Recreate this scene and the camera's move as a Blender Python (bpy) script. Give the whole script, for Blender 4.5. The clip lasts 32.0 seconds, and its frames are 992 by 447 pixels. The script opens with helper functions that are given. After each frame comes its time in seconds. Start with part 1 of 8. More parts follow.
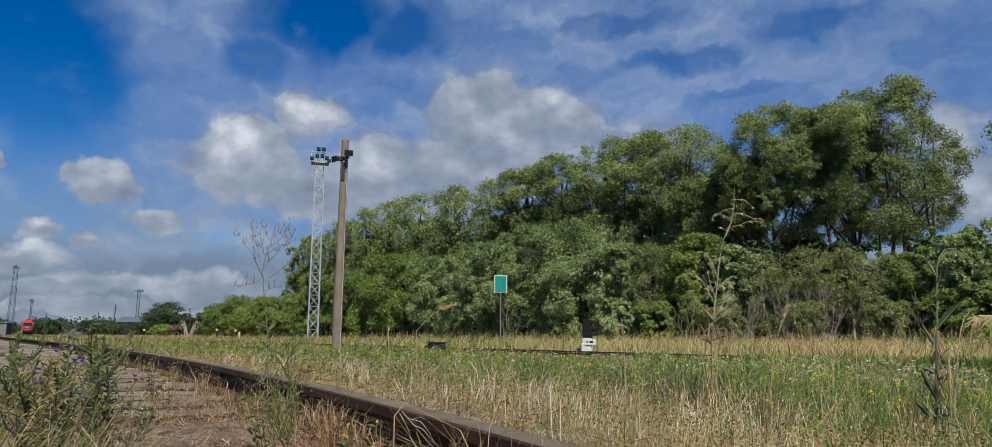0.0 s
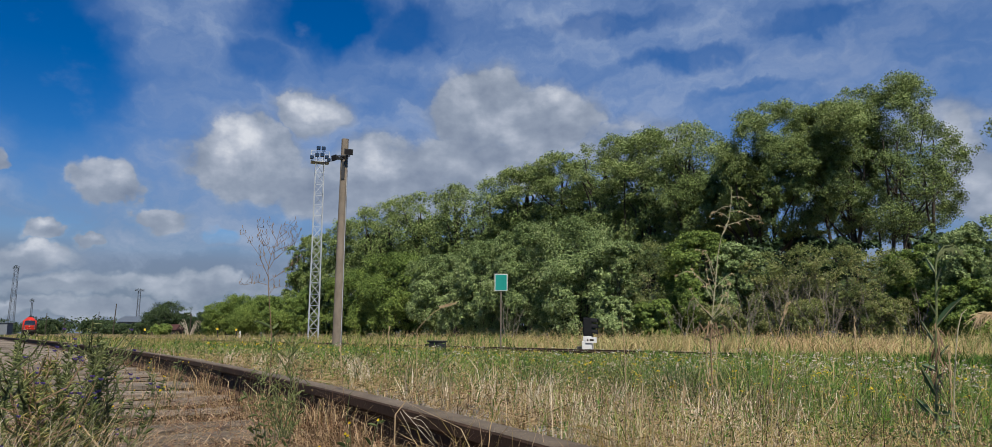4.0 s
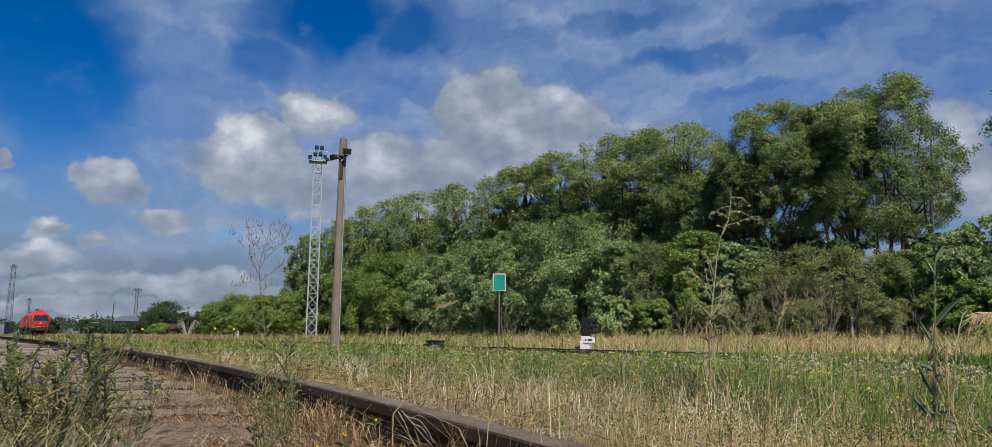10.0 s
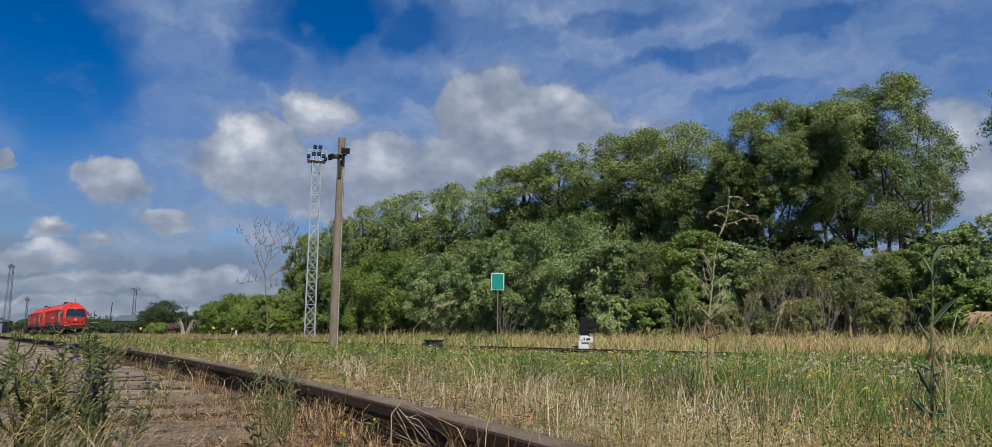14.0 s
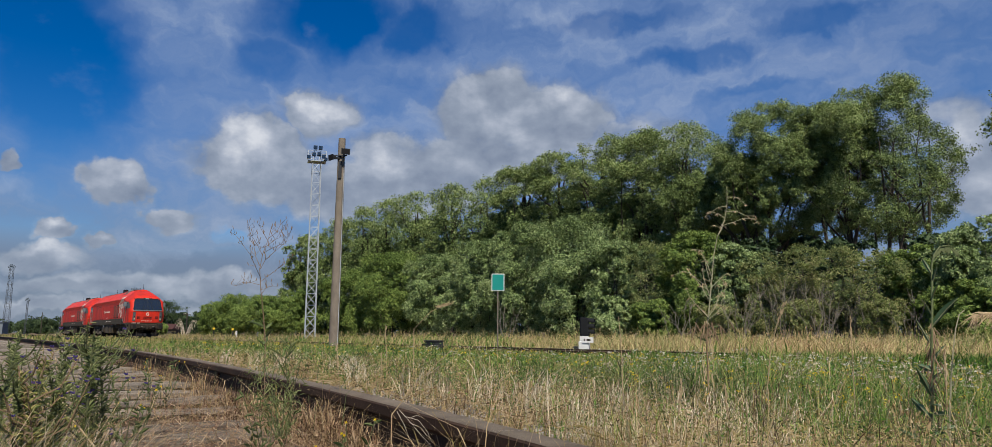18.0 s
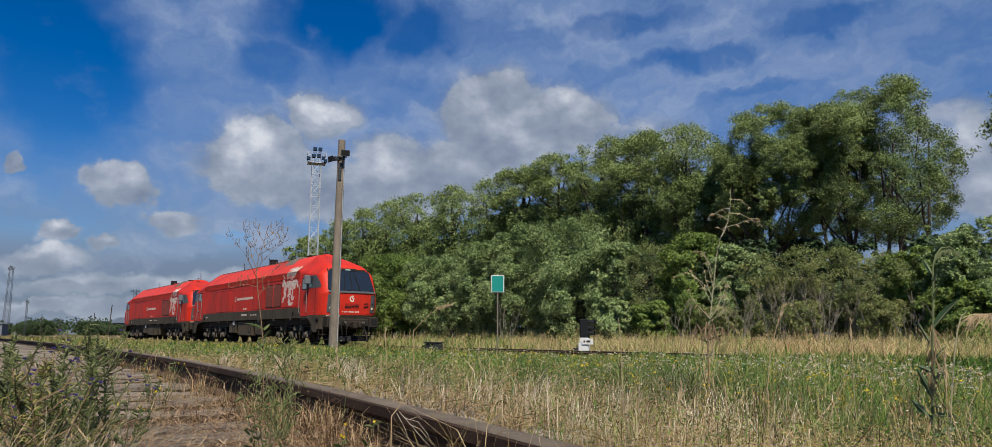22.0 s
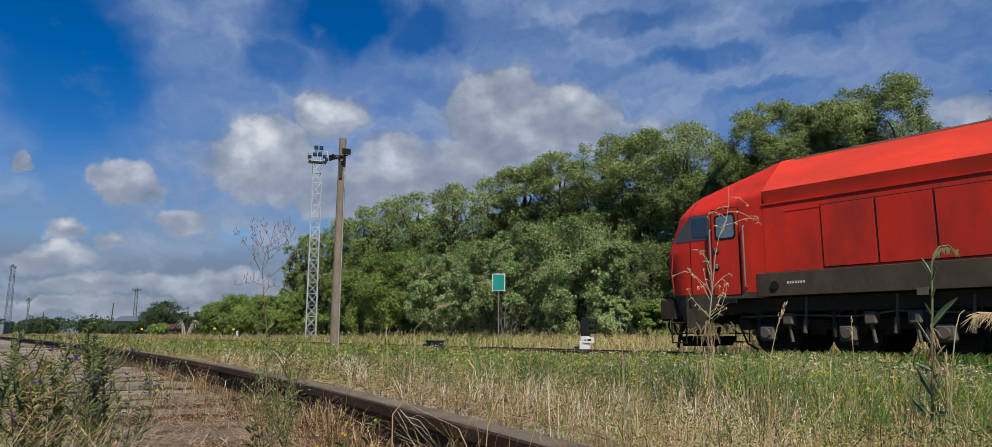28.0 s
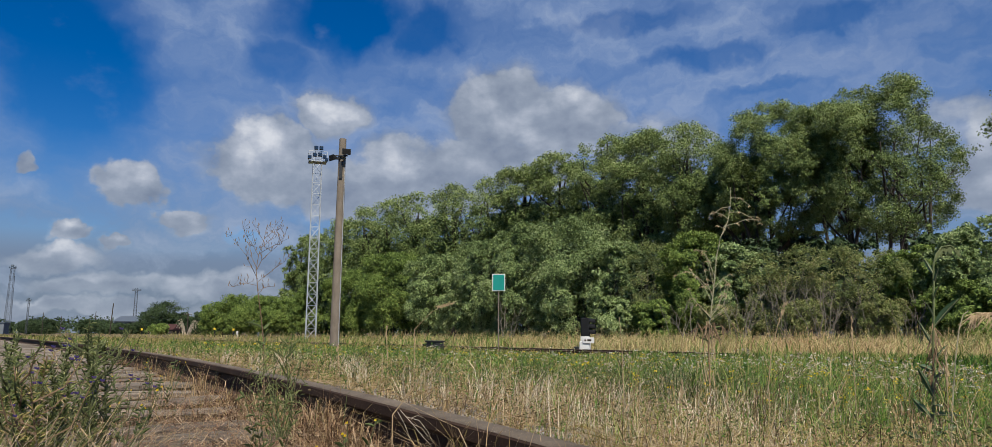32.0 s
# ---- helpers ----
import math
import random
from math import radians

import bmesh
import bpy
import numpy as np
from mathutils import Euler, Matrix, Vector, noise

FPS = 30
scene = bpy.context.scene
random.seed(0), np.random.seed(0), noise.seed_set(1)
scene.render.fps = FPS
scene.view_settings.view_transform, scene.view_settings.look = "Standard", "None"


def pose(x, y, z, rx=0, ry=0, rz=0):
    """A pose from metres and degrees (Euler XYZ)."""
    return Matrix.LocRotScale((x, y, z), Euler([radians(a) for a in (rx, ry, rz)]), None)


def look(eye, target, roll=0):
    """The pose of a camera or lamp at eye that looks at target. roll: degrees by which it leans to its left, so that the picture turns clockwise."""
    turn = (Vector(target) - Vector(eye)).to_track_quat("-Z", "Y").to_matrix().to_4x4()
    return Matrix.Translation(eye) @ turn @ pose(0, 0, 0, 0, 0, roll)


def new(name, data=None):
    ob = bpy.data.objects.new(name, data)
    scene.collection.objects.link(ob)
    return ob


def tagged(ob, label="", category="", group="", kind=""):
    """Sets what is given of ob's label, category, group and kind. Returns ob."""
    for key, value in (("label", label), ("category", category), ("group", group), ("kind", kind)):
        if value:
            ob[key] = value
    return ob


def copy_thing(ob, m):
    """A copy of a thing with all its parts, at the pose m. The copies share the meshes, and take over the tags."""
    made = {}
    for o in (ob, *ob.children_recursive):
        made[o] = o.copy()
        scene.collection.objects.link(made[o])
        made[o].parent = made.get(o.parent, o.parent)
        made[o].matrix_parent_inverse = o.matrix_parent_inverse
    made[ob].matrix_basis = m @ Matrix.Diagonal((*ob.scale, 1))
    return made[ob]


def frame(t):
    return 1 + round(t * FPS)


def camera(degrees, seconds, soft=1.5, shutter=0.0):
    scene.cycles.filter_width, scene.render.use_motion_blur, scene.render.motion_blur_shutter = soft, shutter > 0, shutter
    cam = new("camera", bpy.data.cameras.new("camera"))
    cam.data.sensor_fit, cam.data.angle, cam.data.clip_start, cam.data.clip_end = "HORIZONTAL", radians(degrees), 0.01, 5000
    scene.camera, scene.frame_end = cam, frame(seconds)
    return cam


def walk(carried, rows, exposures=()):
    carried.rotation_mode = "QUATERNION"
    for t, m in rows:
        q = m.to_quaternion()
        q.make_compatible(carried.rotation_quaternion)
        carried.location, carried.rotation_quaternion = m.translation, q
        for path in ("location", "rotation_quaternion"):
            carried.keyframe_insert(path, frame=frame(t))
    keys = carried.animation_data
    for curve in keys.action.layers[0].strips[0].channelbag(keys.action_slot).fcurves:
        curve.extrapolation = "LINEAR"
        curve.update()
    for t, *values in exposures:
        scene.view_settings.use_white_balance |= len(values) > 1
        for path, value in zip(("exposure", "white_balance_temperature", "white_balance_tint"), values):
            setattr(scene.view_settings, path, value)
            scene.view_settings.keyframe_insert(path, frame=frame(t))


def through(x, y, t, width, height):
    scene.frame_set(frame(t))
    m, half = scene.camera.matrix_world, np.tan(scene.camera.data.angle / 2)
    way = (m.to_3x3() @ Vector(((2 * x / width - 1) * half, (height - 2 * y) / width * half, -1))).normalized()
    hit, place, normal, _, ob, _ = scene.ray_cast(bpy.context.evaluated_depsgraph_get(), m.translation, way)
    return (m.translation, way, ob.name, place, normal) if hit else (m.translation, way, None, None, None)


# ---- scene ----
cam = camera(70.95, 32.0, 0.5)
EYE = (0.0, 0.0, 0.70)


def aim(dx, dy, roll=0.0):
    """The camera's pose, turned by dx to its left and dy upwards, in thousandths of 1.1."""
    k = 180 / math.pi / 1100
    return pose(*EYE, 98.9 + dy * k, 0, dx * k) @ pose(0, 0, 0, 0, 0, roll)


walk(cam, [(t, aim(dx, dy, r)) for t, dx, dy, r in (
    (0.0, 4.0, 2.5, 0.12), (0.5, 5.5, 2.5, 0.12), (1.0, 6.0, 4.0, 0.10), (1.5, 6.0, 4.0, 0.08), (2.0, 5.0, -1.0, -0.25),
    (2.5, 4.0, -5.0, 0.05), (3.0, 4.0, -5.5, 0.02), (3.5, 4.2, -2.0, -0.1), (4.5, 4.2, 0.5, 0.0), (5.5, 4.2, 1.5, 0.02), (6.5, 4.2, 1.5, 0.02), (7.5, 4.2, 1.5, 0.0),
    (8.0, 3.9, 0.0, 0.0), (9.0, 2.8, -0.3, 0.0), (10.0, 1.4, -0.3, 0.0), (11.0, 0.6, -0.3, 0.0), (12.0, 0.3, -0.3, 0.0),
    (13.0, -0.3, -0.5, 0.0), (14.5, -1.0, -1.2, 0.0), (15.5, -0.8, -0.8, 0.0), (16.5, -0.6, -0.5, 0.0), (17.5, 0.2, -0.8, 0.02), (18.0, -0.6, -0.2, 0.0),
    (18.5, -0.9, 1.2, 0.0), (19.0, -1.2, 1.0, 0.03), (20.0, -1.2, 1.8, -0.02), (21.0, -1.0, 1.8, 0.0), (22.0, -1.0, 2.2, -0.02),
    (23.0, -1.0, 2.0, -0.03), (24.0, -0.5, 1.5, 0.0), (25.0, 0.7, 0.4, 0.0), (25.5, 0.9, 0.0, 0.0), (26.5, 0.8, -0.1, 0.0), (27.5, 0.7, -0.2, 0.0),
    (29.0, 0.6, 0.2, 0.0), (30.0, 0.6, 0.6, 0.0), (31.0, 0.7, 0.3, 0.0), (32.0, 0.6, 0.2, 0.0))],
    exposures=[(0.0, 0.36), (32.0, 0.36)])

# ---- daylight ----
SUN = Vector((0.16, -0.62, 0.79)).normalized()
world = bpy.data.worlds.new("sky")
scene.world = world
world.use_nodes = True
wn, wl = world.node_tree.nodes, world.node_tree.links
sky = wn.new("ShaderNodeTexSky")
sky.sky_type, sky.sun_disc = "NISHITA", False
sky.sun_elevation = math.asin(SUN.z)
sky.sun_rotation = math.atan2(SUN.x, SUN.y)
sky.air_density, sky.dust_density, sky.ozone_density = 1.0, 0.1, 4.0
deep = wn.new("ShaderNodeHueSaturation")
deep.inputs["Hue"].default_value, deep.inputs["Saturation"].default_value, deep.inputs["Value"].default_value = 0.512, 1.46, 1.20
wl.new(sky.outputs[0], deep.inputs["Color"])
wl.new(deep.outputs[0], wn["Background"].inputs[0])
wn["Background"].inputs[1].default_value = 0.056
sun = new("sun", bpy.data.lights.new("sun", "SUN"))
sun.data.energy, sun.data.angle, sun.data.color = 5.0, radians(0.55), (1.0, 0.93, 0.82)
sun.matrix_world = look(SUN * 500, (0, 0, 0))


# ---- mesh helpers ----
class Shape:
    """Collects vertices and faces for one mesh."""

    def __init__(self):
        self.v, self.f = [], []

    def add(self, verts, faces):
        k = len(self.v)
        self.v.extend(tuple(p) for p in verts)
        self.f.extend(tuple(i + k for i in f) for f in faces)
        return self

    def box(self, x0, y0, z0, x1, y1, z1, b=0.0):
        """A box, with chamfered edges where b is given."""
        if b <= 0:
            vs = [(x, y, z) for z in (z0, z1) for x, y in ((x0, y0), (x1, y0), (x1, y1), (x0, y1))]
            return self.add(vs, [(3, 2, 1, 0), (4, 5, 6, 7), (0, 1, 5, 4), (1, 2, 6, 5), (2, 3, 7, 6), (3, 0, 4, 7)])
        b = min(b, (x1 - x0) / 2.2, (y1 - y0) / 2.2, (z1 - z0) / 2.2)
        rings = []
        for z, i in ((z0, b), (z0 + b, 0), (z1 - b, 0), (z1, b)):
            c = b
            rings.append([(x0 + i + (c if i == 0 else 0), y0 + i, z), (x1 - i - (c if i == 0 else 0), y0 + i, z),
                          (x1 - i, y0 + i + (c if i == 0 else 0), z), (x1 - i, y1 - i - (c if i == 0 else 0), z),
                          (x1 - i - (c if i == 0 else 0), y1 - i, z), (x0 + i + (c if i == 0 else 0), y1 - i, z),
                          (x0 + i, y1 - i - (c if i == 0 else 0), z), (x0 + i, y0 + i + (c if i == 0 else 0), z)])
        return self.loft(rings, True)

    def loft(self, rings, caps=False):
        n, k = len(rings[0]), len(self.v)
        fs = [(j * n + i, j * n + (i + 1) % n, (j + 1) * n + (i + 1) % n, (j + 1) * n + i) for j in range(len(rings) - 1) for i in range(n)]
        if caps:
            fs += [tuple(range(n - 1, -1, -1)), tuple((len(rings) - 1) * n + i for i in range(n))]
        return self.add([p for r in rings for p in r], fs)

    def strip(self, rows):
        """A sheet over rows of equal length."""
        n = len(rows[0])
        return self.add([p for r in rows for p in r],
                        [(j * n + i, j * n + i + 1, (j + 1) * n + i + 1, (j + 1) * n + i) for j in range(len(rows) - 1) for i in range(n - 1)])

    def tube(self, pts, radii, seg=8, caps=True):
        """A round bar along pts."""
        pts = [Vector(p) for p in pts]
        if not hasattr(radii, "__len__"):
            radii = [radii] * len(pts)
        rings = []
        side = None
        for i, p in enumerate(pts):
            d = (pts[min(i + 1, len(pts) - 1)] - pts[max(i - 1, 0)]).normalized()
            if side is None or abs(side.dot(d)) > 0.95:
                side = d.orthogonal().normalized()
            side = (side - d * side.dot(d)).normalized()
            up = d.cross(side)
            rings.append([p + (side * math.cos(a) + up * math.sin(a)) * radii[i] for a in (2 * math.pi * q / seg for q in range(seg))])
        return self.loft(rings, caps)

    def prism(self, poly, y0, y1):
        """A plate: a polygon in x and z, from y0 to y1."""
        n = len(poly)
        return self.loft([[(x, y0, z) for x, z in poly], [(x, y1, z) for x, z in poly]], True)

    def mesh(self, name, material=None, smooth=None):
        me = bpy.data.meshes.new(name)
        me.from_pydata(self.v, [], self.f)
        finish(me, material, smooth)
        return me


def finish(me, material=None, smooth=None):
    if material:
        me.materials.append(material)
    bm = bmesh.new()
    bm.from_mesh(me)
    bmesh.ops.recalc_face_normals(bm, faces=bm.faces)
    bm.to_mesh(me)
    bm.free()
    if smooth:
        me.shade_smooth()
        me.set_sharp_from_angle(angle=radians(smooth))


def part(name, shape, material, parent, label="", smooth=35, at=None):
    """One mesh object, under a thing or a part."""
    me = shape if isinstance(shape, bpy.types.Mesh) else shape.mesh(name, material, smooth)
    ob = new(name, me)
    ob.parent = parent
    if at is not None:
        ob.matrix_basis = at
    return tagged(ob, label)


def thing(name, m, label, category, group="", kind=""):
    ob = new(name)
    ob.empty_display_size = 0.2
    ob.matrix_basis = m
    return tagged(ob, label, category, group, kind)


def solid(name, shape, material, m, label, category, group="", kind="", smooth=35):
    ob = part(name, shape, material, None, label, smooth, m)
    return tagged(ob, label, category, group, kind)


def quick(name, verts, faces, material):
    """A mesh from numpy arrays of vertices and of faces of one size."""
    me = bpy.data.meshes.new(name)
    n, k = len(faces), faces.shape[1]
    me.vertices.add(len(verts))
    me.vertices.foreach_set("co", np.ascontiguousarray(verts, np.float32).ravel())
    me.loops.add(n * k)
    me.loops.foreach_set("vertex_index", np.ascontiguousarray(faces, np.int32).ravel())
    me.polygons.add(n)
    me.polygons.foreach_set("loop_start", np.arange(0, n * k, k, dtype=np.int32))
    me.polygons.foreach_set("loop_total", np.full(n, k, np.int32))
    me.update(calc_edges=True)
    me.materials.append(material)
    return me


# ---- materials ----
def material(name, colour, rough=0.6, metal=0.0, vary=0.2, scale=3.0, fine=60.0, bump=0.15, second=None, stains=0.0, stain=(0.05, 0.04, 0.03), each=0.0, coat=0.0, stretch=(1, 1, 1), grime=(0.52, 0.75)):
    """A surface with two scales of variation, a second tone, stains and fine relief."""
    m = bpy.data.materials.new(name)
    m.use_nodes = True
    n, l = m.node_tree.nodes, m.node_tree.links
    b = n["Principled BSDF"]
    b.inputs["Specular IOR Level"].default_value = 0.5 if rough < 0.7 else 0.15
    co = n.new("ShaderNodeTexCoord")
    mp = n.new("ShaderNodeMapping")
    mp.inputs["Scale"].default_value = stretch
    l.new(co.outputs["Object"], mp.inputs[0])
    big, small = n.new("ShaderNodeTexNoise"), n.new("ShaderNodeTexNoise")
    for t, s, d in ((big, scale, 5), (small, fine, 3)):
        t.inputs["Scale"].default_value, t.inputs["Detail"].default_value, t.inputs["Roughness"].default_value = s, d, 0.65
        l.new(mp.outputs[0], t.inputs["Vector"])
    add = n.new("ShaderNodeMath")
    add.operation = "MULTIPLY_ADD"
    l.new(small.outputs[0], add.inputs[0])
    add.inputs[1].default_value = 0.45
    l.new(big.outputs[0], add.inputs[2])
    rng = n.new("ShaderNodeMapRange")
    rng.inputs[1].default_value, rng.inputs[2].default_value = 0.45, 1.0
    l.new(add.outputs[0], rng.inputs[0])
    mix = n.new("ShaderNodeMix")
    mix.data_type = "RGBA"
    two = second or tuple(min(1, c * (1 + vary)) for c in colour)
    mix.inputs[6].default_value = (*[c * (1 - vary) for c in colour], 1)
    mix.inputs[7].default_value = (*two, 1)
    l.new(rng.outputs[0], mix.inputs[0])
    out = mix.outputs[2]
    if stains:
        st = n.new("ShaderNodeTexNoise")
        st.inputs["Scale"].default_value, st.inputs["Detail"].default_value = scale * 0.6, 8
        st.inputs["Roughness"].default_value = 0.7
        l.new(mp.outputs[0], st.inputs["Vector"])
        sr = n.new("ShaderNodeMapRange")
        sr.inputs[1].default_value, sr.inputs[2].default_value, sr.inputs[4].default_value = *grime, stains
        l.new(st.outputs[0], sr.inputs[0])
        mx = n.new("ShaderNodeMix")
        mx.data_type = "RGBA"
        mx.inputs[7].default_value = (*stain, 1)
        l.new(sr.outputs[0], mx.inputs[0])
        l.new(out, mx.inputs[6])
        out = mx.outputs[2]
    if each:
        info = n.new("ShaderNodeObjectInfo")
        hsv = n.new("ShaderNodeHueSaturation")
        r2 = n.new("ShaderNodeMapRange")
        r2.inputs[3].default_value, r2.inputs[4].default_value = 1 - each, 1 + each
        l.new(info.outputs["Random"], r2.inputs[0])
        l.new(r2.outputs[0], hsv.inputs["Value"])
        l.new(out, hsv.inputs["Color"])
        out = hsv.outputs[0]
    l.new(out, b.inputs["Base Color"])
    rr = n.new("ShaderNodeMapRange")
    rr.inputs[3].default_value, rr.inputs[4].default_value = max(0.02, rough - 0.1), min(1, rough + 0.12)
    l.new(big.outputs[0], rr.inputs[0])
    l.new(rr.outputs[0], b.inputs["Roughness"])
    b.inputs["Metallic"].default_value = metal
    b.inputs["Coat Weight"].default_value = coat
    if bump:
        bp = n.new("ShaderNodeBump")
        bp.inputs["Strength"].default_value, bp.inputs["Distance"].default_value = bump, 0.01
        l.new(add.outputs[0], bp.inputs["Height"])
        l.new(bp.outputs[0], b.inputs["Normal"])
    return m


def leafy(name, tones, rough=0.5, through=0.3, gloss=0.35, patch=0.0):
    """Leaves and blades: each piece takes a tone between the ones given; light comes partly through."""
    m = bpy.data.materials.new(name)
    m.use_nodes = True
    n, l = m.node_tree.nodes, m.node_tree.links
    b = n["Principled BSDF"]
    geo = n.new("ShaderNodeNewGeometry")
    ramp = n.new("ShaderNodeValToRGB")
    e = ramp.color_ramp.elements
    while len(e) < len(tones):
        e.new(0.5)
    for i, c in enumerate(tones):
        e[i].position = i / max(1, len(tones) - 1)
        e[i].color = (*c, 1)
    src = geo.outputs["Random Per Island"]
    if patch:
        co = n.new("ShaderNodeTexCoord")
        t = n.new("ShaderNodeTexNoise")
        t.inputs["Scale"].default_value, t.inputs["Detail"].default_value = patch, 3
        l.new(co.outputs["Object"], t.inputs["Vector"])
        r = n.new("ShaderNodeMapRange")
        r.inputs[1].default_value, r.inputs[2].default_value, r.inputs[3].default_value, r.inputs[4].default_value = 0.3, 0.7, -0.35, 0.35
        l.new(t.outputs[0], r.inputs[0])
        a = n.new("ShaderNodeMath")
        l.new(src, a.inputs[0])
        l.new(r.outputs[0], a.inputs[1])
        src = a.outputs[0]
    l.new(src, ramp.inputs[0])
    l.new(ramp.outputs[0], b.inputs["Base Color"])
    b.inputs["Roughness"].default_value = rough
    b.inputs["Specular IOR Level"].default_value = gloss
    tr = n.new("ShaderNodeBsdfTranslucent")
    l.new(ramp.outputs[0], tr.inputs[0])
    mx = n.new("ShaderNodeMixShader")
    mx.inputs[0].default_value = through
    l.new(b.outputs[0], mx.inputs[1])
    l.new(tr.outputs[0], mx.inputs[2])
    l.new(mx.outputs[0], n["Material Output"].inputs[0])
    return m


def glow(name, colour, strength):
    m = bpy.data.materials.new(name)
    m.use_nodes = True
    b = m.node_tree.nodes["Principled BSDF"]
    b.inputs["Base Color"].default_value = (*colour, 1)
    b.inputs["Emission Color"].default_value = (*colour, 1)
    b.inputs["Emission Strength"].default_value = strength
    return m


def pane(name, tint, rough=0.015):
    m = bpy.data.materials.new(name)
    m.use_nodes = True
    b = m.node_tree.nodes["Principled BSDF"]
    b.inputs["Base Color"].default_value = (*tint, 1)
    b.inputs["Roughness"].default_value = rough
    b.inputs["Transmission Weight"].default_value = 0.55
    b.inputs["IOR"].default_value = 1.9
    return m


RED = material("red_paint", (0.50, 0.024, 0.011), 0.55, 0, 0.18, 1.0, 30, 0.03, stains=0.75, stain=(0.13, 0.022, 0.016), stretch=(1.1, 1, 0.42), grime=(0.47, 0.68))
ROOF_RED = material("weathered_red_roof_paint", (0.57, 0.042, 0.020), 0.5, 0, 0.15, 0.8, 25, 0.03, stains=0.6, stain=(0.20, 0.03, 0.02), stretch=(0.5, 1, 1), grime=(0.48, 0.70))
LOUVRE = material("dark_red_louvre_paint", (0.11, 0.022, 0.016), 0.6, 0, 0.3, 3, 40, 0.05)
SKIRT = material("grimy_grey_brown_frame_paint", (0.056, 0.045, 0.031), 0.72, 0, 0.25, 2.0, 40, 0.05, second=(0.085, 0.070, 0.050), stains=0.6, stain=(0.030, 0.025, 0.020), stretch=(1, 1, 0.5), grime=(0.45, 0.65))
GREY = material("dark_grey_paint", (0.055, 0.06, 0.062), 0.45, 0, 0.15, 3, 50, 0.02)
BLACK = material("black_rubber", (0.012, 0.012, 0.013), 0.85, 0, 0.2, 5, 80, 0.05)
GRIME = material("grimy_underframe_steel", (0.030, 0.024, 0.018), 0.75, 0.1, 0.35, 4, 60, 0.25, stains=0.4, stain=(0.065, 0.05, 0.036))
DUSTY = material("dusty_grey_steel", (0.105, 0.09, 0.072), 0.75, 0.1, 0.3, 4, 60, 0.2, stains=0.5, stain=(0.03, 0.025, 0.02))
CREAM = material("cream_lettering", (0.60, 0.52, 0.43), 0.55, 0, 0.15, 5, 60, 0.0, stains=0.3, stain=(0.45, 0.30, 0.2))
CHROME = material("brushed_steel_rail", (0.26, 0.24, 0.22), 0.5, 0.6, 0.1, 5, 80, 0.02)
SCREEN = pane("tinted_glass", (0.035, 0.045, 0.052))
SIDEGLASS = material("sky_reflecting_side_glass", (0.20, 0.22, 0.24), 0.12, 0.5, 0.1, 2, 20, 0.0)
LAMP = glow("warm_headlight", (0.55, 0.46, 0.28), 0.05)
DISPLAY = glow("pale_green_display", (0.12, 0.22, 0.20), 0.15)
RAIL = material("weathered_brown_rail_steel", (0.030, 0.018, 0.012), 0.8, 0.0, 0.3, 4, 90, 0.3, second=(0.072, 0.043, 0.028), stains=0.6, stain=(0.022, 0.013, 0.009))
RAILTOP = material("dull_rail_head", (0.105, 0.082, 0.058), 0.7, 0.0, 0.35, 5, 140, 0.4, second=(0.185, 0.150, 0.112), stains=0.5, stain=(0.07, 0.045, 0.03))
WOOD = material("grey_cracked_sleeper_timber", (0.12, 0.098, 0.078), 0.9, 0, 0.45, 3, 55, 1.0, second=(0.30, 0.26, 0.21), stains=0.6, stain=(0.07, 0.05, 0.035), each=0.25, stretch=(0.35, 5, 5))
CONCRETE = material("weathered_concrete", (0.155, 0.13, 0.10), 0.9, 0, 0.3, 3, 50, 0.35, second=(0.225, 0.19, 0.15), stains=0.5, stain=(0.10, 0.085, 0.065), stretch=(1, 1, 0.4))
GALV = material("pale_galvanised_steel", (0.38, 0.41, 0.43), 0.5, 0.2, 0.12, 5, 60, 0.05)
STONE = material("ballast_stone", (0.20, 0.18, 0.16), 0.9, 0, 0.4, 6, 40, 0.4, each=0.3)
BARK = material("grey_brown_bark", (0.055, 0.046, 0.036), 0.95, 0, 0.4, 4, 30, 0.8, stretch=(1, 1, 0.3))
DARKSTEEL = material("dark_steel", (0.03, 0.032, 0.034), 0.55, 0.4, 0.2, 6, 60, 0.1)
SIGNALBLACK = material("faded_black_signal_paint", (0.010, 0.011, 0.012), 0.8, 0.0, 0.3, 6, 60, 0.1)
WHITEPAINT = material("chalky_white_paint", (0.58, 0.58, 0.56), 0.75, 0, 0.12, 5, 60, 0.15, stains=0.4, stain=(0.42, 0.40, 0.36))
GREENSIGN = material("green_enamel", (0.0, 0.19, 0.155), 0.4, 0, 0.1, 3, 50, 0.0)
YELLOWPAINT = material("yellow_paint", (0.65, 0.45, 0.03), 0.6, 0, 0.15, 5, 60, 0.05)
ASH = material("pale_dead_wood", (0.42, 0.36, 0.28), 0.9, 0, 0.3, 8, 60, 0.3)
TWIG = material("pale_grey_twigs", (0.17, 0.15, 0.12), 0.9, 0, 0.3, 8, 60, 0.3)
PALEDRY = material("pale_dry_weed_stem", (0.30, 0.275, 0.175), 0.8, 0, 0.25, 20, 200, 0.1)
STRAWSTEM = material("dry_straw_stem", (0.34, 0.255, 0.15), 0.8, 0, 0.25, 20, 200, 0.1)
PALESTEM = material("pale_green_stem", (0.25, 0.26, 0.14), 0.7, 0, 0.3, 20, 200, 0.1)
GREENSTEM = material("dull_green_stem", (0.115, 0.135, 0.060), 0.7, 0, 0.3, 20, 200, 0.1)
